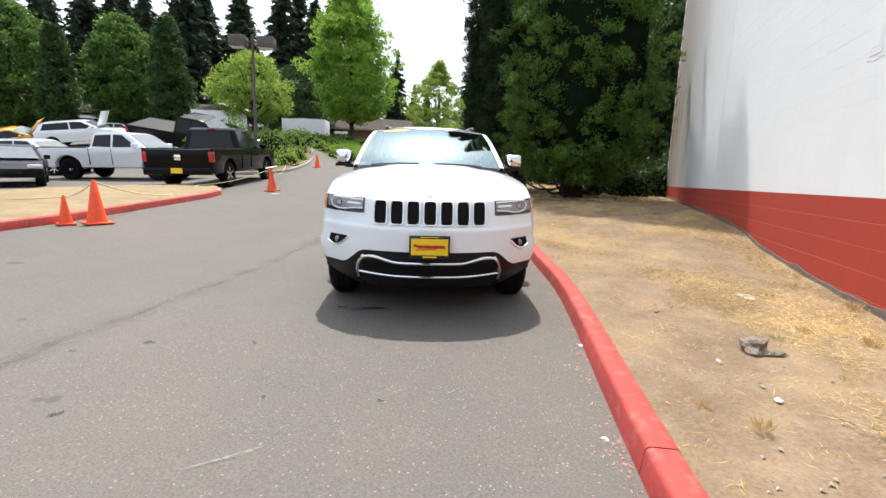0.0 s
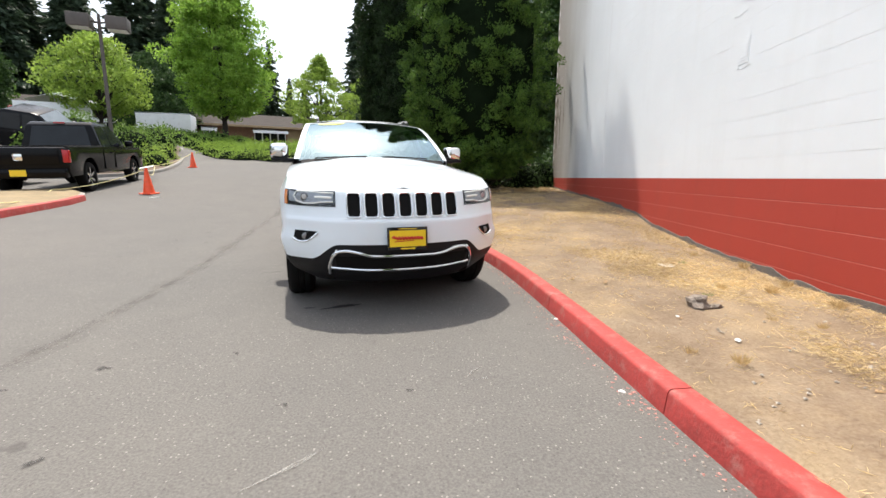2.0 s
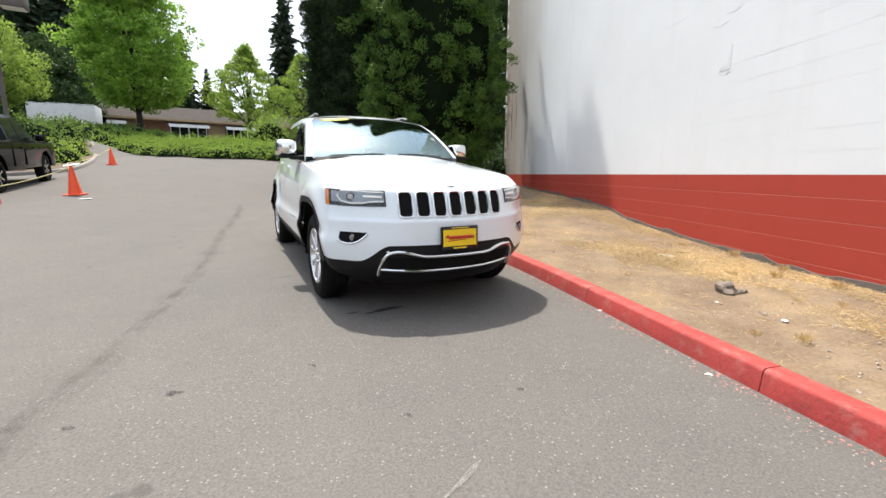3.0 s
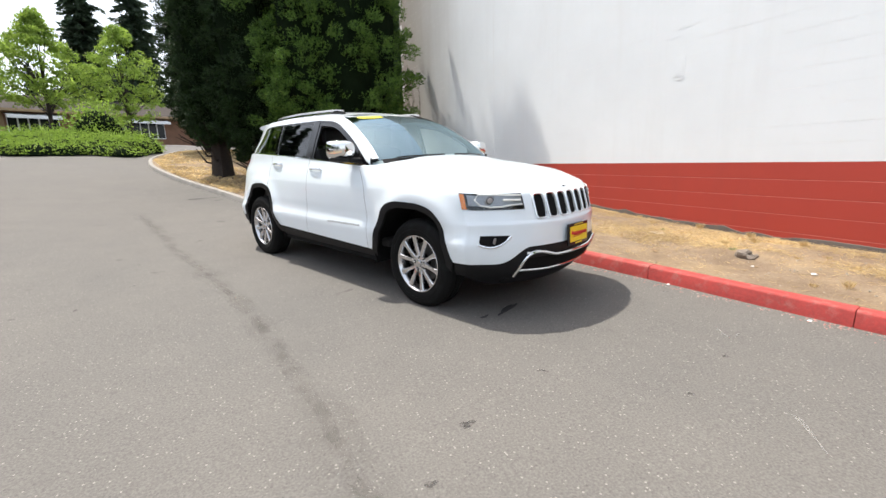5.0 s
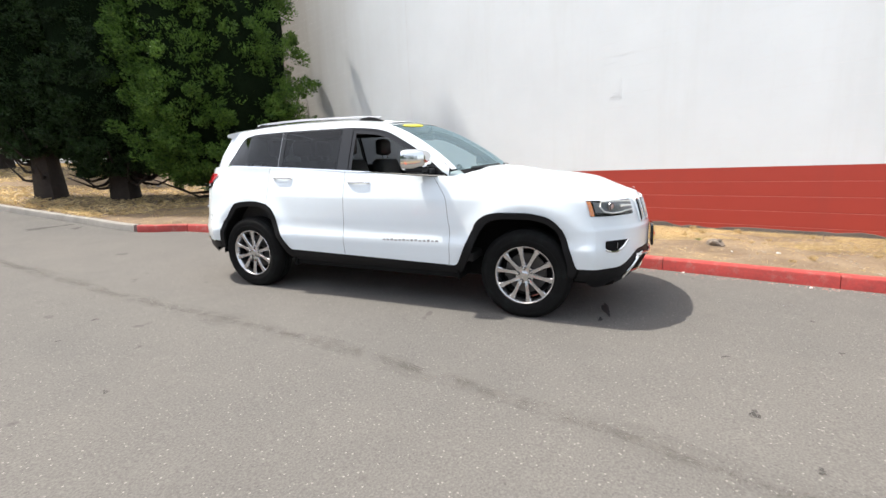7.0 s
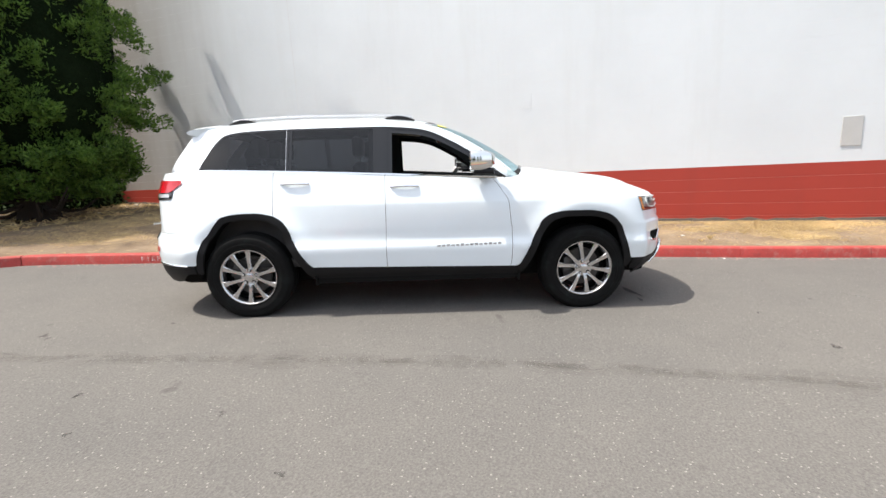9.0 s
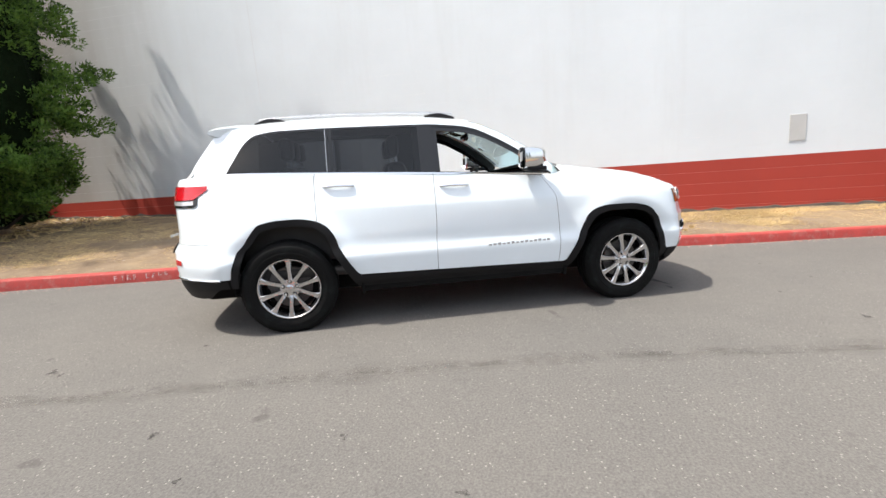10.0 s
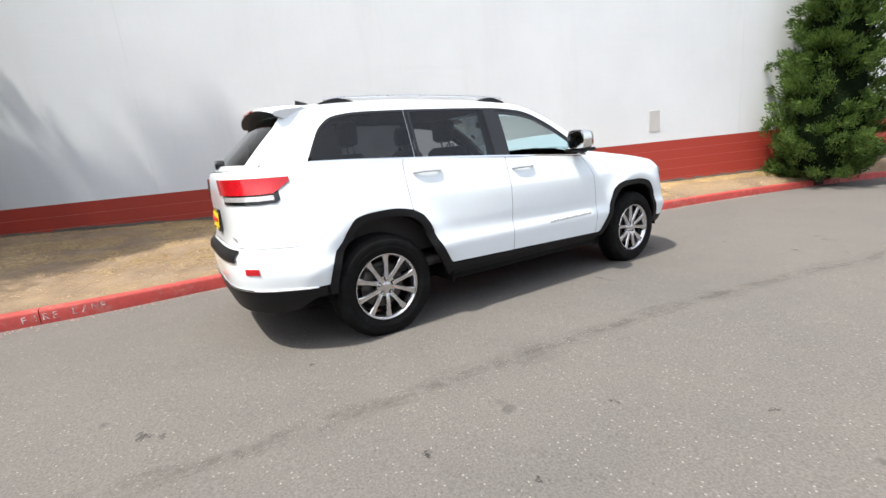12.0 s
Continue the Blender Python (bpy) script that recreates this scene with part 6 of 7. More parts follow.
BROAD = [(0, 0.55), (0.06, 0.85), (0.18, 1.0), (0.38, 0.96), (0.55, 0.74), (0.75, 0.42), (1.0, 0.05)]
TALL = [(0, 0.55), (0.05, 0.85), (0.12, 1.0), (0.28, 1.0), (0.34, 0.98), (0.41, 0.92), (0.47, 0.78), (0.55, 0.60), (0.68, 0.42), (0.85, 0.22), (1.0, 0.04)]
COLUMN = [(0, 0.5), (0.08, 0.9), (0.3, 1.0), (0.7, 0.8), (1.0, 0.1)]
for i, (x, y, h, r, low, prof, leafage, lab) in enumerate([
        (-4.75, 25.5, 15.5, 1.75, 0.7, COLUMN, M_SEQUOIA, "tall dark conifer standing behind the others on the verge"),
        (-4.15, 17.0, 13.0, 0.95, 1.1, COLUMN, M_SEQUOIA, "narrow dark conifer with a bare trunk at the verge's edge"),
        (-2.75, 15.9, 13.5, 1.40, 0.7, BROAD, M_SEQUOIA, "dense dark conifer between two others on the verge"),
        (-0.74, 14.2, 15.0, 2.05, 0.5, TALL, M_SEQUOIA_LIGHT, "broad dark conifer with lighter green tips near the wall")]):
    conifer("conifer", (x, y, dirt_z(x, y)), h, r, 11 + i, lab, prof, low, int((270 if prof is TALL else 165) * h + 200), material=leafage)


def broadleaf(name, at, height, low, radius, seed, label, material, n_clump=260, per=90, leaf=0.22, profile=None, clump=0.75):
    """A broad-leaved tree: tapered trunk, forking limbs and a crown of leaf clumps with gaps between."""
    rng = np.random.default_rng(seed)
    root = thing(name, Matrix.Translation(at), label, "tree")
    part("trunk", trunk_bm(low + (height - low) * 0.65, 0.07 + height * 0.011, 0.03, (rng.normal() * 0.2, rng.normal() * 0.2)), M_BARK, root)
    shape = curve_of(profile or [(0, 0.35), (0.12, 0.8), (0.35, 1.0), (0.65, 0.82), (0.88, 0.45), (1.0, 0.08)])
    f = rng.uniform(0, 1, n_clump)
    a = rng.uniform(0, 2 * math.pi, n_clump)
    r = np.array([shape(v) for v in f]) * radius * (0.30 + 0.70 * np.sqrt(rng.uniform(0, 1, n_clump))) * (1 + 0.16 * rng.normal(size=n_clump))
    c = np.stack([r * np.cos(a), r * np.sin(a), low + (height - low) * f], 1)
    ax = np.stack([np.cos(a) * 0.6, np.sin(a) * 0.6, np.full(n_clump, 0.7)], 1)
    p, nn = clumps(rng, c, ax, clump * rng.uniform(0.5, 1.2, n_clump), per, 0.65)
    crown = leaves("crown", p, nn, leaf, material, rng, 0.9, 1.5)
    crown.parent = root
    tagged(crown, kind="stuff")
    bm = bmesh.new()
    for k in rng.choice(n_clump, 22, replace=False):
        z0 = min(c[k][2] * 0.75, low + 0.3 + (height - low) * 0.45 * rng.uniform())
        limb(bm, (0, 0, max(low * 0.7, z0 - radius * 0.35)), c[k], 0.05, 0.012, 0.1)
    part("limb", bm, M_BARK, root, "forking limbs inside the crown")
    return root


def tree_at(x, y, top, low, radius, seed, label, material, **kw):
    z = road_z(x, y)
    return broadleaf("tree", (x, y, z), top - z, low - z, radius, seed, label, material, **kw)


OVAL = [(0, 0.45), (0.1, 0.85), (0.3, 1.0), (0.6, 0.85), (0.85, 0.5), (1.0, 0.12)]
SPIRE = [(0, 0.5), (0.15, 0.95), (0.4, 1.0), (0.7, 0.7), (0.9, 0.3), (1.0, 0.06)]
tree_at(-21.66, 36.04, 17.2, 6.2, 3.4, 31, "tall oval bright green tree behind the hedge", M_GREEN_LIGHT, n_clump=560, per=90, leaf=0.20, profile=OVAL, clump=0.8)
tree_at(-25.6, 28.1, 9.9, 5.2, 2.9, 32, "young lime-green tree beside the parking lot", M_LIME, n_clump=210, per=70, leaf=0.17, clump=0.62)
tree_at(-16.6, 45.0, 13.0, 6.3, 3.5, 33, "lime-green tree with thin top shoots", M_LIME, n_clump=240, per=70, leaf=0.18, clump=0.62, profile=[(0, 0.5), (0.15, 0.95), (0.35, 1.0), (0.6, 0.6), (0.8, 0.25), (1.0, 0.05)])
tree_at(-12.3, 50.0, 13.5, 5.6, 3.0, 34, "lime-green tree near the far building", M_LIME, n_clump=180, per=70, leaf=0.17, profile=SPIRE, clump=0.6)
tree_at(-35.3, 29.2, 13.7, 4.6, 1.45, 35, "dark columnar tree by the lot", M_DARKLEAF, n_clump=330, leaf=0.18, profile=SPIRE, clump=0.6)
tree_at(-38.6, 22.6, 11.2, 3.6, 1.05, 36, "dark slender columnar tree by the lot", M_DARKLEAF, n_clump=300, leaf=0.18, profile=SPIRE, clump=0.55)
tree_at(-43.1, 30.9, 14.9, 5.2, 3.0, 37, "spreading mid-green maple by the lot", M_GREEN, n_clump=420, leaf=0.24, clump=0.9)
tree_at(-50.3, 25.7, 15.2, 4.6, 4.4, 38, "large mid-green maple at the lot's edge", M_GREEN, n_clump=520, leaf=0.24, clump=1.0)
tree_at(-58.0, 24.0, 15.4, 4.6, 4.6, 39, "large mid-green maple far along the lot", M_GREEN, n_clump=420, leaf=0.24, clump=1.1)
tree_at(-37.5, 49.0, 14.2, 6.0, 4.2, 40, "dull dark green round tree behind the roof", M_DARKLEAF, n_clump=420, leaf=0.24, clump=1.1)
tree_at(4.2, 28.0, 12.5, 2.0, 3.2, 41, "dark green tree behind the wall's corner", M_DARKLEAF, n_clump=800, leaf=0.20, clump=0.9)
tree_at(-46.0, 37.0, 11.0, 5.0, 3.0, 42, "mid-green tree beside the roof", M_GREEN, n_clump=260, leaf=0.24, clump=0.9)


def fir_mesh(seed):
    """One fir: straight trunk and whorls of drooping sprays, as two meshes to share."""
    rng = np.random.default_rng(seed)
    H = 30.0
    cs, ns = [], []
    for i in range(46):
        f = i / 45
        z = 4.5 + (H - 4.5) * f
        R = (4.3 * (1 - f) ** 0.8 + 0.25) * rng.uniform(0.75, 1.15)
        for b in range(9 if f < 0.8 else 6):
            a = rng.uniform(0, 2 * math.pi)
            L = R * rng.uniform(0.6, 1.1)
            m = max(5, int(L * 11))
            t = rng.uniform(0.12, 1, m)
            c = np.stack([np.cos(a) * L * t, np.sin(a) * L * t, z - 0.28 * L * t**1.6 + 0.1 * rng.normal(size=m)], 1) + 0.16 * rng.normal(size=(m, 3)) * np.array((1, 1, 0.5))
            cs.append(c)
            ns.append(np.tile((np.cos(a), np.sin(a), -0.45), (m, 1)))
    crown = leaves("crown", np.concatenate(cs), np.concatenate(ns), 0.85, M_FIR, rng, 0.45, 2.4)
    trunk = link_bm("trunk", trunk_bm(H * 0.97, 0.42, 0.04, rows=10, sides=9), M_BARK)
    return crown, trunk


def fir_grove():
    rng = random.Random(8)
    stock = [fir_mesh(s) for s in (61, 62, 63)]
    # (x, y, height factor) along the wood's edge
    spots = [(-42.8, 90, 0.73), (-39.6, 92, 0.52), (-45.8, 93, 0.60), (-37, 93, 0.44), (-62, 66, 1.0), (-68, 60, 1.08), (-74, 57, 0.85), (-80, 62, 1.0), (-57, 71, 1.06), (-52, 74, 0.98), (-88, 57, 1.0), (-96, 54, 0.9), (-103, 48, 1.0), (-92, 66, 1.12), (-46, 79, 1.0), (-84, 48, 0.62), (-110, 40, 1.05), (-118, 44, 1.0), (-40, 84, 0.42), (-35, 88, 0.46), (-30, 86, 0.38), (-26, 92, 0.45), (-21, 90, 0.36), (-20.6, 76.2, 0.85), (-16, 84, 0.95), (-11, 88, 0.7), (-5, 92, 0.6), (2, 95, 0.8), (-70, 75, 1.0), (-62, 82, 1.0), (-98, 72, 1.0), (-75, 80, 1.1), (10, 90, 0.9), (-120, 32, 1.0), (-126, 24, 0.95), (-43, 72, 0.5), (-70, 14, 0.8), (-74, 6, 0.9), (-72, -3, 0.85), (-76, -12, 1.0), (-73, -21, 0.8), (-78, -30, 0.95), (-70, -40, 0.9), (-82, 18, 1.0), (-64, -50, 0.9), (-66, 69, 0.95), (-71, 66, 1.05), (-77, 69, 1.1), (-83, 58, 0.9), (-86, 63, 1.0), (-93, 60, 1.05), (-99, 58, 0.95), (-105, 55, 1.0), (-58, 77, 1.1), (-54, 82, 1.0), (-49, 85, 1.05), (-64, 90, 1.1), (-72, 90, 1.0), (-82, 78, 1.1), (-90, 76, 1.0), (-108, 62, 1.1), (-114, 52, 1.0)]
    for i, (x, y, k) in enumerate(spots):
        crown, trunk = stock[i % 3]
        z = road_z(x, y)
        root = thing("fir_tree", Matrix.Translation((x, y, z)) @ pose(0, 0, 0, 0, 0, rng.uniform(0, 360)) @ Matrix.Diagonal((k * rng.uniform(1.1, 1.4), k * rng.uniform(1.1, 1.4), k, 1)), "tall dark fir at the edge of the far wood", "tree", "firs of the far wood")
        for src in (crown, trunk):
            if i < 3:
                src.parent = root
            else:
                o = new(src.name.split(".")[0], src.data)
                o.parent = root
    return stock


fir_grove()


def leafy_mass(name, spots, material, seed, label, category, leaf=0.09, per=420, kind="", group="", core=None):
    """Bushes as domes of leaves over a core coloured as their inner shade; spots are (x, y, radius, height)."""
    rng = np.random.default_rng(seed)
    made = []
    for x, y, r, h in spots:
        z = max(road_z(x, y), dirt_z(x, y) if x > -7 and y < 21 and x > kerb_x(min(y, 21.6)) else -9)
        root = thing(name, Matrix.Translation((x, y, z)), label, category, group, kind)
        n = int(per * max(0.5, r * h * 2.2))
        d = rng.normal(size=(n, 3))
        d[:, 2] = np.abs(d[:, 2])
        d /= np.linalg.norm(d, axis=1)[:, None]
        lump = 1 + 0.22 * np.sin(d[:, 0] * 5 + x) * np.cos(d[:, 1] * 6 + y) + 0.09 * rng.normal(size=n)
        p = d * np.array((r, r, h)) * (lump * rng.uniform(0.80, 1.05, n))[:, None]
        ob = leaves("foliage", p, d, leaf, material, rng, 0.8, 1.6)
        ob.parent = root
        tagged(ob, kind="stuff")
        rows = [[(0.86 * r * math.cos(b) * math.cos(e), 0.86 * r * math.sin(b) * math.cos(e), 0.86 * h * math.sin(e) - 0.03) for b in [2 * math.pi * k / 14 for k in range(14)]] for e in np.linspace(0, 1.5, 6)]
        part("inner_foliage", grid_bm(rows, closed=True), core or M_CROWN_SHADE, root)
        made.append(root)
    return made


# hedge along the road's end
hedge = []
rng_h = random.Random(4)
for (x0, y0), (x1, y1), n, deep in (((-7.8, 24.2), (-11.0, 23.9), 6, 4), ((-11.0, 23.9), (-16.4, 25.9), 9, 5), ((-16.4, 25.9), (-18.8, 27.4), 4, 5), ((-18.8, 28.4), (-20.8, 36.5), 7, 2)):
    for i in range(n):
        t = (i + 0.5) / n
        for k in range(deep):
            back = 0.9 * k
            hedge.append((x0 + (x1 - x0) * t + back * 0.15 + rng_h.uniform(-0.2, 0.2), y0 + (y1 - y0) * t + back + rng_h.uniform(-0.2, 0.2), rng_h.uniform(0.70, 0.95), rng_h.uniform(0.46, 0.62) + 0.12 * back))
leafy_mass("hedge_bush", hedge, M_HEDGE, 51, "low light green hedge bush at the road's end", "hedge", 0.085, 620, group="hedge along the road's end")
leafy_mass("round_bush", [(-10.2, 29.6, 1.5, 2.3)], M_HEDGE, 52, "clipped round light green bush behind the hedge", "bush", 0.13, 300)
bank = []
for i in range(22):
    for k in range(4):
        bank.append((-19.5 - i * 0.95 + rng_h.uniform(-0.3, 0.3), 27.5 + 2.0 * k + i * 0.15 + rng_h.uniform(-0.4, 0.4), rng_h.uniform(0.9, 1.3), rng_h.uniform(0.5, 0.9)))
leafy_mass("bank_shrub", bank, M_IVY, 53, "dark green ground-cover shrub on the far bank", "shrub", 0.16, 150, group="ground cover on the bank")
leafy_mass("shrub", [(-16.0, 18.2, 0.9, 0.85), (-15.2, 17.2, 0.6, 0.55), (-15.5, 19.4, 0.7, 0.8), (-16.6, 20.6, 0.8, 0.95), (-17.2, 22.2, 0.8, 0.8), (-16.4, 16.7, 0.8, 0.7)], M_LIME, 54, "yellow-green shrub in the planted bed", "shrub", 0.10, 420, group="shrubs in the planted bed")
leafy_mass("shrub", [(-18.0, 19.2, 1.2, 1.3), (-18.4, 21.6, 1.3, 1.5), (-19.2, 17.6, 1.3, 1.3), (-18.9, 24.0, 1.2, 1.3), (-20.3, 20.5, 1.4, 1.6)], M_IVY, 55, "mid-green shrub behind the planted bed", "shrub", 0.13, 260, group="shrubs in the planted bed")
leafy_mass("shrub", [(1.0, 15.9, 0.75, 0.95), (1.75, 16.6, 0.8, 1.1), (0.2, 16.6, 0.8, 0.9), (2.6, 17.4, 1.0, 1.5)], M_DARKLEAF, 56, "dark leafy shrub under the conifers by the wall", "shrub", 0.10, 620, group="shrubs under the conifers")
lot = []
for i in range(14):
    lot.append((-27 - i * 1.5, 22.5 + i * 0.35 + rng_h.uniform(-0.5, 0.5), rng_h.uniform(0.9, 1.3), rng_h.uniform(0.5, 0.8)))
leafy_mass("shrub", lot, M_IVY, 57, "mid-green shrub behind the parked cars", "shrub", 0.15, 190, group="shrubs behind the parking lot")


def wall_juniper():
    """An open conifer against the wall: bent trunk, tiers of upswept branches ending in needle pads."""
    rng = np.random.default_rng(77)
    x, y = 1.42, -3.48
    root = thing("juniper", Matrix.Translation((x, y, dirt_z(x, y))), "open green juniper growing close against the wall", "tree")
    spine = [(0, 0, -0.1), (0.06, -0.05, 0.5), (-0.02, -0.12, 1.2), (0.08, -0.22, 2.0), (0.02, -0.30, 2.9), (0.06, -0.34, 3.8), (0.02, -0.36, 4.8)]
    part("trunk", tube_bm(spine, 0.10, 10, None, 0.025), M_BARK, root)
    bm = bmesh.new()
    cs, ns = [], []
    reach = curve_of([(0.05, 0.75), (0.4, 1.02), (1.0, 1.18), (2.0, 1.12), (2.5, 1.0), (3.2, 1.1), (4.2, 0.75), (5.2, 0.35)])
    for k in range(360):
        z = 0.12 + 5.0 * rng.uniform() ** 1.15
        a = rng.uniform(0, 2 * math.pi)
        lump = 1 + 0.16 * math.sin(3 * a + 2.1 * z) + 0.10 * math.sin(5.3 * z + a)
        L = reach(z) * lump * rng.uniform(0.72, 1.06)
        drift = Vector((0.03, -0.08 * z, 0))
        tip = drift + Vector((math.cos(a) * L, math.sin(a) * L, z))
        tip.x = min(tip.x, 0.58)
        base = drift + Vector((0, 0, max(0.1, z - 0.45 * L)))
        if k % 3 == 0:
            limb(bm, base, tip, 0.018, 0.005, -0.06)
        out = np.array((math.cos(a), math.sin(a), 0.9))
        for h in range(4):
            c0 = np.array(base.lerp(tip, 0.52 + 0.16 * h)) + rng.normal(size=3) * 0.05
            m = 72
            d = rng.normal(size=(m, 3))
            d /= np.linalg.norm(d, axis=1)[:, None]
            q = c0 + d * np.array((0.15, 0.15, 0.13)) * rng.uniform(0.3, 1, (m, 1))
            q[:, 0] = np.minimum(q[:, 0], 0.70)
            cs.append(q)
            ns.append(d * 0.7 + out)
    part("limb", bm, M_BARK, root)
    ob = leaves("crown", np.concatenate(cs), np.concatenate(ns), 0.075, M_JUNIPER, rng, 0.4, 3.2)
    ob.parent = root
    tagged(ob, kind="stuff")
    # core behind the needles, its dark colour painting shade in the gaps
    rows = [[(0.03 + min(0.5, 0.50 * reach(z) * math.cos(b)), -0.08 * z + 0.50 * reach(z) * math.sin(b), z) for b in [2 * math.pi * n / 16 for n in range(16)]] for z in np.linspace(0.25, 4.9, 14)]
    part("inner_foliage", grid_bm(rows, closed=True), M_CROWN_SHADE, root)


wall_juniper()

# ---- marks, stains and litter on the ground ----
M_SEAM = worn_mark("dark_asphalt_seam", (0.070, 0.062, 0.053), 5.0, 0.08)
M_OIL = surf("black_oil_stain", (0.014, 0.013, 0.013), 0.75, var=0.3)
M_SPOT = worn_mark("dark_road_spot", (0.055, 0.052, 0.050), 30.0, 0.7)
M_CHALK = worn_mark("pale_scuff", (0.30, 0.29, 0.27), 45.0, 0.6)


def ground_z(x, y):
    inside = y < 21 and x > kerb_x(y) + 0.1 and x < WALL_X
    return dirt_z(x, y) if inside else road_z(x, y)


def blot(name, x, y, length, width, turn, material, label, seed, lift=0.0045, category="stain"):
    """A flat irregular mark on the ground."""
    rng = random.Random(seed)
    c, s = math.cos(radians(turn)), math.sin(radians(turn))
    bm = bmesh.new()
    ring = []
    for k in range(22):
        a = 2 * math.pi * k / 22
        r = 1 + 0.28 * math.sin(3 * a + seed) + rng.uniform(-0.22, 0.22)
        u, v = r * length / 2 * math.cos(a), r * width / 2 * math.sin(a)
        px_, py_ = x + u * c - v * s, y + u * s + v * c
        ring.append(bm.verts.new((px_, py_, ground_z(px_, py_) + lift)))
    bm.faces.new(ring)
    ob = link_bm(name, bm, material, False)
    return tagged(ob, label, category, kind="structure")


def seam(name, line, width, seed, label):
    """A worn joint in the paving: three thin strips, one within another, of uneven width."""
    verts, faces = [], []
    pts = dense(line, 10)
    for layer, share in enumerate((1.0, 0.62, 0.30)):
        for i, (x, y) in enumerate(pts):
            a, b = pts[max(i - 1, 0)], pts[min(i + 1, len(pts) - 1)]
            k = math.hypot(b[0] - a[0], b[1] - a[1]) or 1
            nx, ny = (b[1] - a[1]) / k, -(b[0] - a[0]) / k
            w = width * share * max(0.12, 0.75 + 0.9 * noise.noise(Vector((x * 1.9, y * 1.9, seed + layer))))
            o = 0.04 * noise.noise(Vector((x * 2.3, y * 2.3, seed + 5)))
            for d in (o - w * 0.5, o + w * 0.5):
                verts.append((x + nx * d, y + ny * d, road_z(x, y) + 0.0042 + 0.0012 * layer))
            if i:
                n = len(verts)
                faces.append((n - 4, n - 3, n - 1, n - 2))
    return tagged(raw_mesh(name, verts, faces, M_SEAM), label, "paving joint", kind="structure")


SEAM = [(-3.05, -1.5), (-3.12, 0.5), (-3.19, 1.45), (-3.31, 1.85), (-3.36, 2.3), (-3.42, 2.8), (-3.54, 3.5), (-3.70, 4.3), (-3.95, 5.2), (-4.25, 6.2), (-4.6, 7.4), (-5.0, 9.0), (-5.6, 11.0)]
seam("paving_joint", SEAM, 0.26, 3.0, "worn dark joint between two runs of asphalt")
seam("paving_joint", [(-9.4, 9.8), (-7.4, 10.0), (-5.9, 10.2), (-4.6, 10.7), (-3.7, 11.2)], 0.03, 15.0, "straight joint across the road")
blot("oil_stain", -1.72, 3.27, 0.34, 0.055, 32, M_OIL, "wet black stain on the asphalt before the car", 4)
blot("oil_stain", -1.98, 3.20, 0.10, 0.03, 20, M_OIL, "small black stain on the asphalt", 7)
for i, (x, y, l, w, t) in enumerate([(-2.744, 2.03, 0.085, 0.045, 10), (-4.27, 7.715, 0.09, 0.06, 50), (-4.30, 7.62, 0.05, 0.035, 10), (-4.82, 6.385, 0.06, 0.035, 0), (-4.70, 5.424, 0.05, 0.03, 30), (-4.99, 4.80, 0.05, 0.03, 80), (-3.05, 1.75, 0.06, 0.03, 0), (-2.35, 1.25, 0.07, 0.035, 60), (-5.1, 6.0, 0.04, 0.025, 0), (-3.75, 6.95, 0.05, 0.03, 90), (-1.55, 1.75, 0.05, 0.03, 20), (-2.1, 2.3, 0.06, 0.025, 140), (-0.95, 1.95, 0.04, 0.03, 0), (-4.6, 13.2, 0.7, 0.18, 20), (-4.2, 12.8, 0.3, 0.12, 60)]):
    blot("road_spot", x, y, l, w, t, M_SPOT, "small dark spot on the asphalt", 20 + i)
for i, (x, y, l, w, t) in enumerate([(-0.62, 2.20, 0.16, 0.018, 62), (-0.57, 2.12, 0.09, 0.015, 20), (-1.33, 1.32, 0.30, 0.025, 50), (-0.9, 2.6, 0.05, 0.02, 0), (-3.19, 2.60, 0.035, 0.03, 0), (-0.2, 3.0, 0.06, 0.03, 0)]):
    blot("pale_scuff", x, y, l, w, t, M_CHALK, "pale scuff mark on the asphalt", 60 + i)


def scatter(name, n, seed, place, material, label, category, size, flat=0.5):
    """Small loose flakes and stones, as one heap of tiny solids."""
    rng = np.random.default_rng(seed)
    vs, fs = [], []
    base = np.array([(1, 0, 0), (-0.5, 0.87, 0), (-0.5, -0.87, 0), (0, 0, 1.0), (0, 0, -0.6)])
    tri = [(0, 1, 3), (1, 2, 3), (2, 0, 3), (1, 0, 4), (2, 1, 4), (0, 2, 4)]
    for _ in range(n):
        x, y = place(rng)
        k = size * rng.uniform(0.5, 1.6)
        a = rng.uniform(0, 6.28)
        R = np.array([(math.cos(a), -math.sin(a), 0), (math.sin(a), math.cos(a), 0), (0, 0, 1)])
        o = len(vs)
        b = base * (1, rng.uniform(0.5, 1), flat) * k
        vs.extend((b @ R.T + (x, y, ground_z(x, y) + 0.3 * k * flat)).tolist())
        fs.extend([[o + i for i in t] for t in tri])
    return tagged(raw_mesh(name, vs, fs, material), label, category, kind="stuff")


def beside_kerb(rng):
    y = rng.uniform(-1.5, 11)
    return kerb_x(y) - abs(rng.normal()) * 0.07 - 0.008, y


def on_verge(rng):
    y = rng.uniform(-6, 14)
    x0 = kerb_x(y) + 0.2
    return x0 + (WALL_X - 0.1 - x0) * rng.uniform(), y


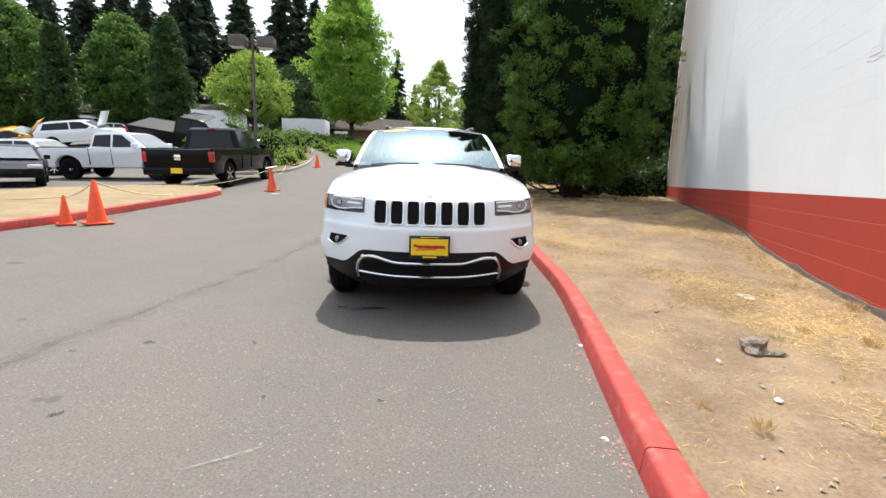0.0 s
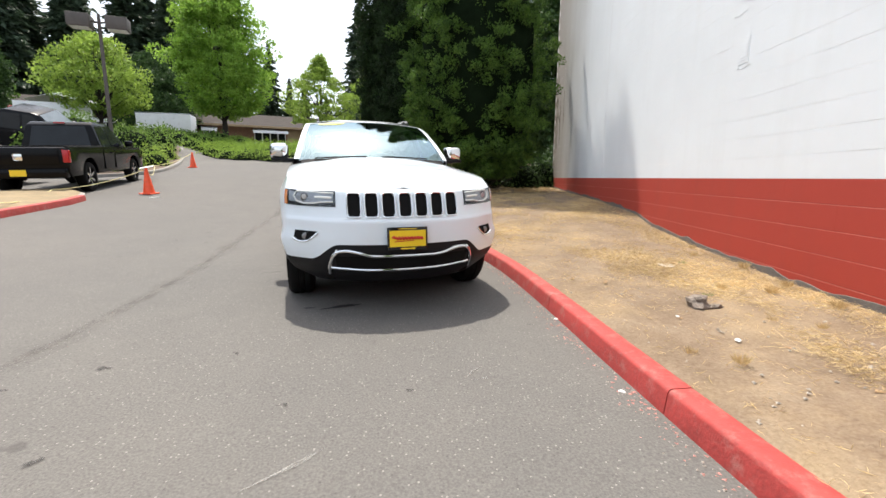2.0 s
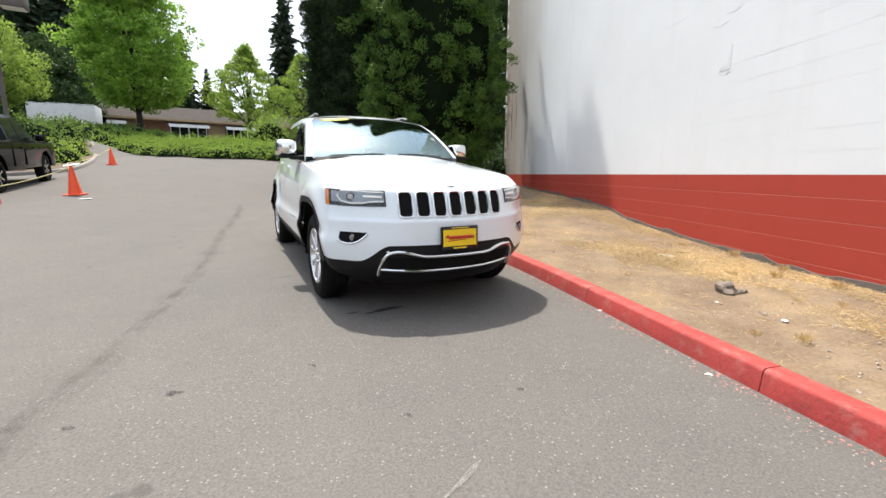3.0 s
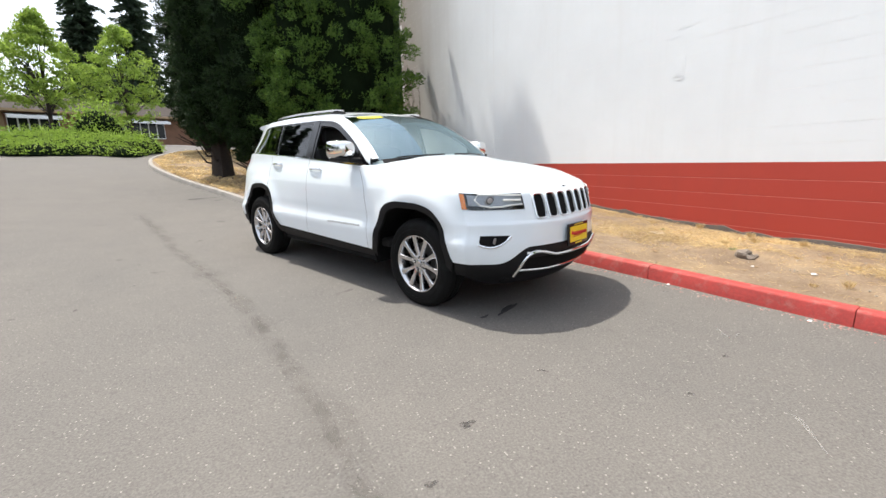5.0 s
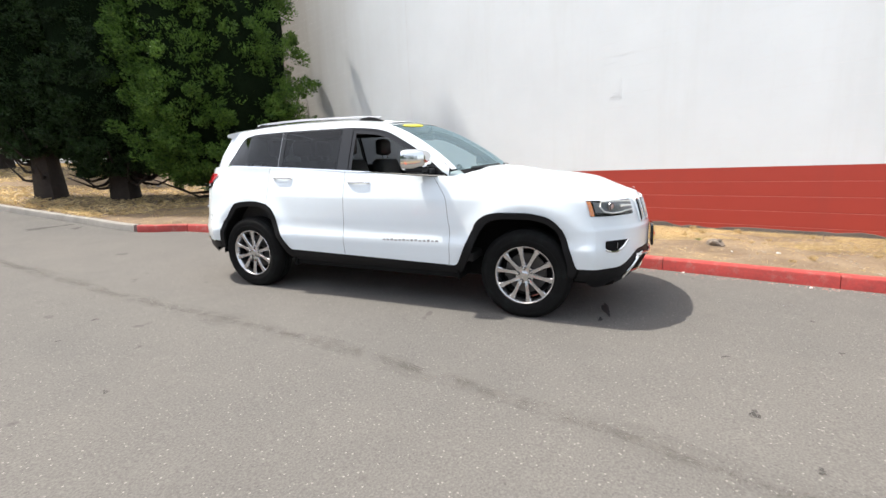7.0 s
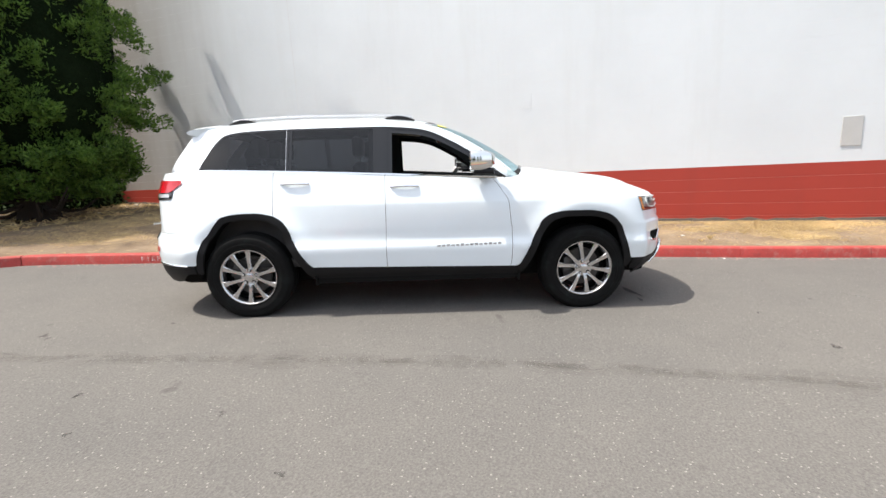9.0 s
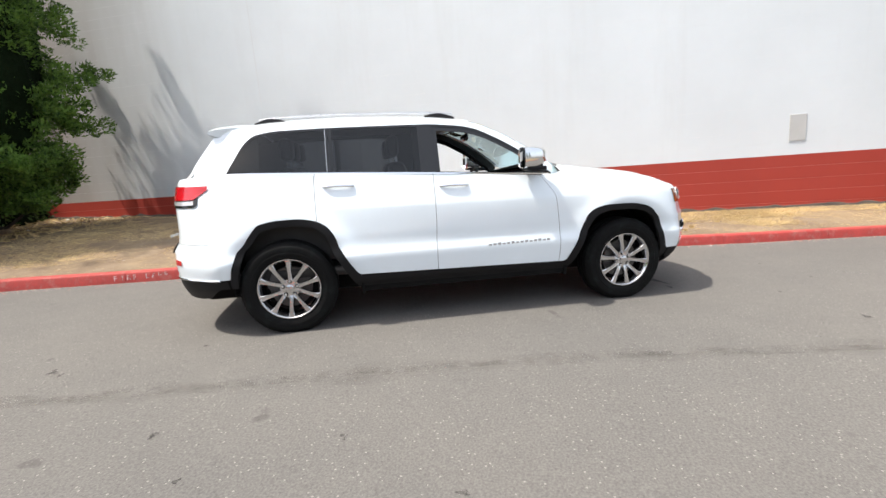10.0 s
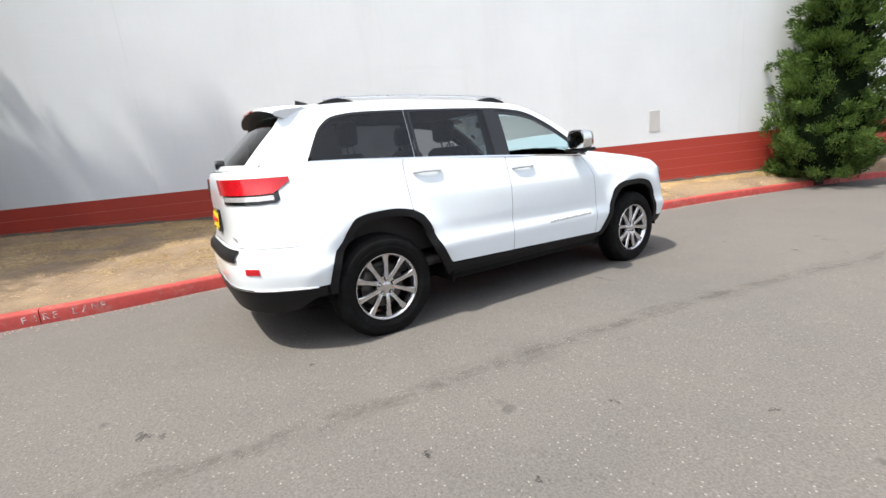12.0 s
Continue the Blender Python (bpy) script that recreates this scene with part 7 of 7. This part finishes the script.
M_FLAKE = surf("red_paint_flake", (0.40, 0.19, 0.16), 0.9, var=0.35, scale=30)
M_STONE = surf("pale_stone", (0.36, 0.32, 0.27), 0.95, var=0.3, scale=30)
M_LEAFDRY = surf("dry_leaf", (0.30, 0.19, 0.10), 0.9, var=0.4, scale=30)
scatter("paint_flakes", 900, 71, beside_kerb, M_FLAKE, "flakes of red paint along the kerb's foot", "debris", 0.009, 0.3)
scatter("kerb_grit", 500, 72, beside_kerb, M_STONE, "grit along the kerb's foot", "debris", 0.007)
scatter("verge_stones", 900, 73, on_verge, M_STONE, "small stones in the dirt", "stones", 0.012)
scatter("verge_leaves", 260, 74, on_verge, M_LEAFDRY, "dry leaves and twigs on the dirt", "debris", 0.022, 0.25)


def straw():
    """Dry grass blades, thick in patches, thin between."""
    rng = np.random.default_rng(81)
    cs, ns = [], []
    while len(cs) < 120000:
        y = rng.uniform(-5, 13)
        x0 = kerb_x(y) + 0.16
        x = x0 + (WALL_X - 0.04 - x0) * rng.uniform()
        d = noise.noise(Vector((x * 0.9, y * 0.55, 2.0))) + 0.5 * noise.noise(Vector((x * 2.6, y * 2.1, 7.0)))
        d += 0.30 * min(1.0, (x - x0 - 0.55) / 0.5)
        if rng.uniform() < 0.03 + 1.7 * max(0.0, d - 0.06) or (WALL_X - x < 0.35 and rng.uniform() < 0.4):
            for _ in range(3):
                a = rng.uniform(0, 6.28)
                cs.append((x + rng.normal() * 0.03, y + rng.normal() * 0.03, dirt_z(x, y) + rng.uniform(0.004, 0.022)))
                ns.append((math.cos(a), math.sin(a), rng.uniform(-0.05, 0.3)))
    ob = leaves("dry_straw", np.array(cs), np.array(ns), 0.046, M_STRAW, rng, 0.25, 18.0)
    return tagged(ob, "dry straw lying on the dirt verge", "dry grass", kind="stuff")


def far_straw():
    """Taller dry grass behind the conifers, out to the grey kerb."""
    rng = np.random.default_rng(82)
    y = rng.uniform(13.0, 31.0, 26000)
    edge = np.interp(y, (13.0, 15.2, 17.0, 18.95, 21.6, 24.4, 27.6, 31.0), (-3.8, -4.6, -5.35, -6.1, -6.75, -6.5, -5.5, -4.0))
    x = edge + (8.0 - edge) * rng.uniform(0, 1, 26000) ** 1.5
    keep = (x < WALL_X - 0.1) | (y > WALL_END + 0.3)
    x, y = x[keep], y[keep]
    a = rng.uniform(0, 6.28, len(x))
    z = np.array([(dirt_z(u, v) if v < 21.6 else road_z(u, v) + 0.115) + 0.03 for u, v in zip(x.tolist(), y.tolist())])
    ob = leaves("dry_grass", np.stack([x, y, z], 1), np.stack([np.cos(a), np.sin(a), rng.uniform(0, 0.5, len(x))], 1), 0.16, M_STRAW, rng, 0.3, 9.0)
    return tagged(ob, "golden dry grass on the ground behind the conifers", "dry grass", kind="stuff")


straw()
far_straw()


def tuft(x, y, height, n, seed, label, material=None):
    rng = np.random.default_rng(seed)
    t = thing("grass_tuft", Matrix.Translation((x, y, ground_z(x, y))), label, "grass tuft", "grass tufts on the verge")
    a = rng.uniform(0, 6.28, n)
    lean = rng.uniform(0.1, 0.9, n)
    d = np.stack([np.cos(a) * lean, np.sin(a) * lean, np.ones(n)], 1)
    d /= np.linalg.norm(d, axis=1)[:, None]
    c = d * (height * 0.5) + np.stack([np.cos(a), np.sin(a), np.zeros(n)], 1) * 0.03 * rng.uniform(0, 1, (n, 1))
    ob = leaves("foliage", c, d, height, material or M_STRAW, rng, 0.12, 22.0)
    ob.parent = t
    tagged(ob, kind="stuff")


for i, (x, y, h) in enumerate([(0.79, 2.10, 0.11), (0.60, 2.25, 0.07), (1.45, 3.55, 0.09), (1.75, 3.4, 0.12), (1.95, 3.0, 0.13), (2.0, 3.6, 0.14), (2.05, 4.3, 0.15), (1.55, 2.6, 0.07), (1.2, 1.6, 0.08), (1.9, 2.2, 0.10), (1.85, 4.9, 0.09), (2.02, 5.3, 0.10), (1.35, 2.75, 0.06), (0.95, 5.2, 0.07), (2.0, 1.2, 0.11), (1.6, 0.4, 0.08)]):
    tuft(x, y, h * 0.55, 110, 300 + i, "tuft of dry yellow grass on the dirt")
tuft(1.22, 3.32, 0.045, 45, 340, "small green weed beside the stone", M_IVY)
tuft(1.55, 4.5, 0.04, 45, 341, "small green weed on the dirt", M_IVY)


def rock(name, x, y, sx, sy, sz, seed, material, label, category="stone"):
    bm = bmesh.new()
    bmesh.ops.create_icosphere(bm, subdivisions=3, radius=1.0)
    for v in bm.verts:
        n = noise.noise(v.co * 1.6 + Vector((seed, 0, 0)))
        v.co *= 1 + 0.45 * n + 0.2 * noise.noise(v.co * 4 + Vector((seed, 3, 0)))
        v.co.z = max(v.co.z, -0.3)
        v.co = Vector((v.co.x * sx, v.co.y * sy, v.co.z * sz))
    t = thing(name, Matrix.Translation((x, y, ground_z(x, y) + sz * 0.2)) @ pose(0, 0, 0, 0, 0, seed * 40), label, category)
    part("stone_body", bm, material, t, "", False)


M_STUMP = surf("weathered_root_wood", (0.20, 0.165, 0.135), 0.95, var=0.35, scale=12, fine=60, bump=0.9, dist=0.012)
rock("root_stump", 1.03, 3.08, 0.095, 0.075, 0.075, 2.0, M_STUMP, "weathered grey stump of a root in the dirt", "stump")
rock("root_stump", 1.13, 3.03, 0.07, 0.03, 0.025, 5.0, M_STUMP, "weathered grey root beside the stump", "stump")
rock("stone", 1.36, 4.42, 0.11, 0.08, 0.012, 3.0, M_STONE, "flat pale stone set in the dirt")
for i, (x, y, k, lab) in enumerate([(0.95, 2.42, 0.035, "crumpled white scrap on the dirt"), (0.79, 2.85, 0.022, "white scrap on the dirt"), (0.17, 2.05, 0.026, "white scrap at the kerb's foot"), (0.02, 3.15, 0.03, "white scrap at the kerb's foot"), (1.9, 15.2, 0.10, "white scrap under the shrubs"), (0.35, 14.2, 0.07, "pale scrap under the conifer")]):
    rock("scrap", x, y, k * 0.65, k * 0.45, k * 0.25, 11.0 + i, M_PAPER, lab, "litter")

# ---- things on the wall ----


def wall_plate(name, y, z, w, h, material, label, depth=0.012, worn=False):
    p = thing(name, Matrix.Translation((WALL_X, y, z)), label, "wall plate")
    part("plate", box_bm(-depth, 0.002, -w / 2, w / 2, -h / 2, h / 2, 0.004), material, p, "", False)
    for sy in (-1, 1):
        for sz in (-1, 1):
            bm = lathe_bm([(0.0, 0.003), (0.006, 0.003), (0.007, 0.0)], 8, "Z")
            bmesh.ops.rotate(bm, verts=bm.verts, cent=(0, 0, 0), matrix=Matrix.Rotation(radians(-90), 3, "Y"))
            bmesh.ops.translate(bm, verts=bm.verts, vec=(-depth, sy * (w / 2 - 0.02), sz * (h / 2 - 0.02)))
            part("screw", bm, material, p)
    return p


M_COVER = surf("grey_white_cover", (0.50, 0.50, 0.49), 0.6, var=0.06, dirt=(0.45, 0.44, 0.42), amount=0.4)
M_CAULK = surf("joint_sealant", (0.66, 0.67, 0.68), 0.7, var=0.08)
wall_plate("vent_cover", 0.07, 1.585, 0.25, 0.43, M_COVER, "pale grey blank cover screwed to the wall")
patchy = thing("wall_patch", Matrix.Translation((WALL_X, 4.90, 2.46)), "rough square patch on the white wall", "wall patch")
bm = bmesh.new()
for k in range(3):
    box_bm(-0.003 - 0.0015 * k, 0.002, -0.10 + 0.02 * k, 0.09 - 0.02 * k, -0.13 + 0.03 * k, 0.14 - 0.03 * k, 0.003, bm)
part("patch_body", bm, M_WHITE_BLOCK, patchy, "", False)
for y0, z0, y1 in ((4.75, 2.29, 5.0), (4.9, 2.86, 5.15), (4.72, 2.95, 4.95)):
    bm = tube_bm([(WALL_X - 0.001, y0 + (y1 - y0) * t, z0 + 0.012 * math.sin(t * 9)) for t in np.linspace(0, 1, 9)], 0.0020, 5)
    ob = link_bm("wall_chip", bm, M_WHITE_BLOCK)
    tagged(ob, "short chipped ridge in the wall paint", "wall damage", kind="structure")
for y in (9.91, -2.07):
    bm = box_bm(WALL_X - 0.0016, WALL_X + 0.004, y - 0.005, y + 0.006, RED_TOP_Z, 9.0, 0.0)
    tagged(link_bm("control_joint", bm, M_CAULK, False), "straight vertical control joint in the wall", "wall joint", kind="structure")
# uneven brown strips over the wall's far end, broken up by noise
M_BROWN_STREAK = worn_mark("brown_wall_streak", (0.20, 0.165, 0.14), 3.0, 0.55)
for k, (y, z0, wide, tall) in enumerate(((15.9, 2.0, 0.42, 2.6), (15.35, 2.3, 0.20, 1.7), (14.75, 2.7, 0.14, 1.2), (16.2, 1.3, 0.25, 3.4))):
    rows = []
    for i in range(25):
        u = i / 24
        w = wide * (0.15 + 0.85 * math.sin(math.pi * (0.15 + 0.7 * u))) * (1 + 0.5 * noise.noise(Vector((i * 0.5, k * 3.0, 1.0))))
        o = 0.10 * noise.noise(Vector((i * 0.3, k * 5.0, 7.0)))
        rows.append([(WALL_X - 0.0025 - 0.0006 * k, min(y + o - w / 2, WALL_END - 0.02), z0 + tall * u), (WALL_X - 0.0025 - 0.0006 * k, min(y + o + w / 2, WALL_END - 0.01), z0 + tall * u)])
    tagged(link_bm("wall_stain", grid_bm(rows), M_BROWN_STREAK, False), "brown streak at the far end of the white wall", "stain", kind="structure")
M_STENCIL = worn_mark("worn_white_stencil", (0.74, 0.70, 0.68), 28.0, 1.0)


def kerb_words(text, y_left, size):
    """Stencilled words on the kerb's face, read from the road."""
    y1 = y_left - 0.7
    a, b = Vector((kerb_x(y_left), y_left, road_z(kerb_x(y_left), y_left))), Vector((kerb_x(y1), y1, road_z(kerb_x(y1), y1)))
    al, up = (b - a).normalized(), Vector((0, 0, 1))
    out = al.cross(up).normalized()
    if out.x > 0:
        out = -out
    m = Matrix((al, up, out)).transposed().to_4x4()
    m.translation = a + Vector((0, 0, 0.035)) + out * 0.006
    root = thing("kerb_lettering", m, "worn white stencilled words on the red kerb", "lettering")
    for i, ch in enumerate(text):
        if ch == " ":
            continue
        cu = bpy.data.curves.new("stencil", "FONT")
        cu.body, cu.size, cu.extrude = ch, size, 0.0005
        tmp = bpy.data.objects.new("stencil", cu)
        scene.collection.objects.link(tmp)
        bpy.context.view_layer.update()
        me = bpy.data.meshes.new_from_object(tmp.evaluated_get(bpy.context.evaluated_depsgraph_get()))
        bpy.data.objects.remove(tmp)
        me.materials.append(M_STENCIL)
        ob = new("letter", me)
        ob.parent = root
        ob.location = (i * size * 0.80 + (size * 0.2 if ch == "I" else 0), 0, 0)
    return root


kerb_words("FIRE LANE", 9.56, 0.088)

# ---- painted block wall ----
BLOCK_L, COURSE, RED_TOP, JOINT = 0.4064, 0.2032, 1.141, 0.006
COURSE0 = RED_TOP - 6 * COURSE
WALL_Y0, WALL_TOP_COURSES = -22.0, 44


def block_data(name, length, material, joint=JOINT):
    """One block face: a thin bevelled slab, 10 mm proud of the mortar behind it."""
    l, h, b, e, d = length / 2, (COURSE - joint) / 2, joint * 0.36, 0.0, 0.0013 if joint > 0.004 else 0.0007
    v = [(d, -l, -h), (d, l, -h), (d, l, h), (d, -l, h), (0, -l + e, -h + b), (0, l - e, -h + b), (0, l - e, h - b), (0, -l + e, h - b)]
    f = [(4, 7, 6, 5), (0, 4, 5, 1), (1, 5, 6, 2), (2, 6, 7, 3), (3, 7, 4, 0)]
    me = bpy.data.meshes.new(name)
    me.from_pydata(v, [], f)
    me.shade_flat()
    me.materials.append(material)
    return me, np.array(v), f


def block_wall():
    wall = link_bm("wall_east", box_bm(WALL_X + 0.0021, WALL_X + 0.30, WALL_Y0, WALL_END, RED_TOP - 0.002, COURSE0 + WALL_TOP_COURSES * COURSE), M_MORTAR, False)
    tagged(wall, "tall white-painted concrete block wall with a red base band", "wall", kind="structure")
    base = link_bm("wall_base", box_bm(WALL_X + 0.0023, WALL_X + 0.30, WALL_Y0, WALL_END, -0.6, RED_TOP - 0.002), M_MORTAR_RED_LIT, False)
    base.parent = wall
    red, redv, _ = block_data("block", BLOCK_L, M_RED_BLOCK)
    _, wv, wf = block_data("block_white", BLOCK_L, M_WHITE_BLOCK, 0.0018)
    verts, faces, rv, rf = [], [], [], []
    rng = random.Random(5)
    count = 0
    for k in range(-2, WALL_TOP_COURSES):
        z = COURSE0 + (k + 0.5) * COURSE
        y = WALL_Y0 + (BLOCK_L / 2 if k % 2 else BLOCK_L)
        while y + BLOCK_L / 2 <= WALL_END + 0.01:
            shift = (rng.uniform(-0.0003, 0.0003), 0.0, rng.uniform(-0.0008, 0.0008))
            foot = wall_foot(y)
            if k < 6:
                if z + COURSE / 2 > foot - 0.05:
                    if -3.5 < y < 13.5 and count < 300:
                        ob = new("block", red)
                        ob.location = (WALL_X + shift[0], y + shift[1], z + shift[2])
                        ob.parent = wall
                        count += 1
                    else:
                        n = len(rv)
                        rv.extend((redv + np.array((WALL_X + shift[0], y, z))).tolist())
                        rf.extend([[n + i for i in f] for f in wf])
            else:
                n = len(verts)
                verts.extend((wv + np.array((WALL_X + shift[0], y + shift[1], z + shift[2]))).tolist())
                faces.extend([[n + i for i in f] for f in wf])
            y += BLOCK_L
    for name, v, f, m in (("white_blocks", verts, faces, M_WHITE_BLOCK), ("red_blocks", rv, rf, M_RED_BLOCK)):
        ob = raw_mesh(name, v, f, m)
        ob.parent = wall
        tagged(ob, kind="stuff")
    # unpainted strip of footing along the foot of the wall
    rows = []
    for y in np.arange(-22, WALL_END, 0.12):
        z = wall_foot(float(y))
        j = 0.045 * noise.noise(Vector((0, float(y) * 4.3, 0))) + 0.03 * noise.noise(Vector((3, float(y) * 1.3, 0)))
        rows.append([(WALL_X - 0.010, y, z - 0.1), (WALL_X - 0.009 + j * 0.05, y, z + 0.022 + j), (WALL_X - 0.006, y, z + 0.045 + j), (WALL_X + 0.003, y, z + 0.05 + j)])
    ob = link_bm("footing", grid_bm(rows), M_FOOTING)
    ob.parent = wall
    tagged(ob, "rough bare grey footing with flaked paint")
    return wall


block_wall()
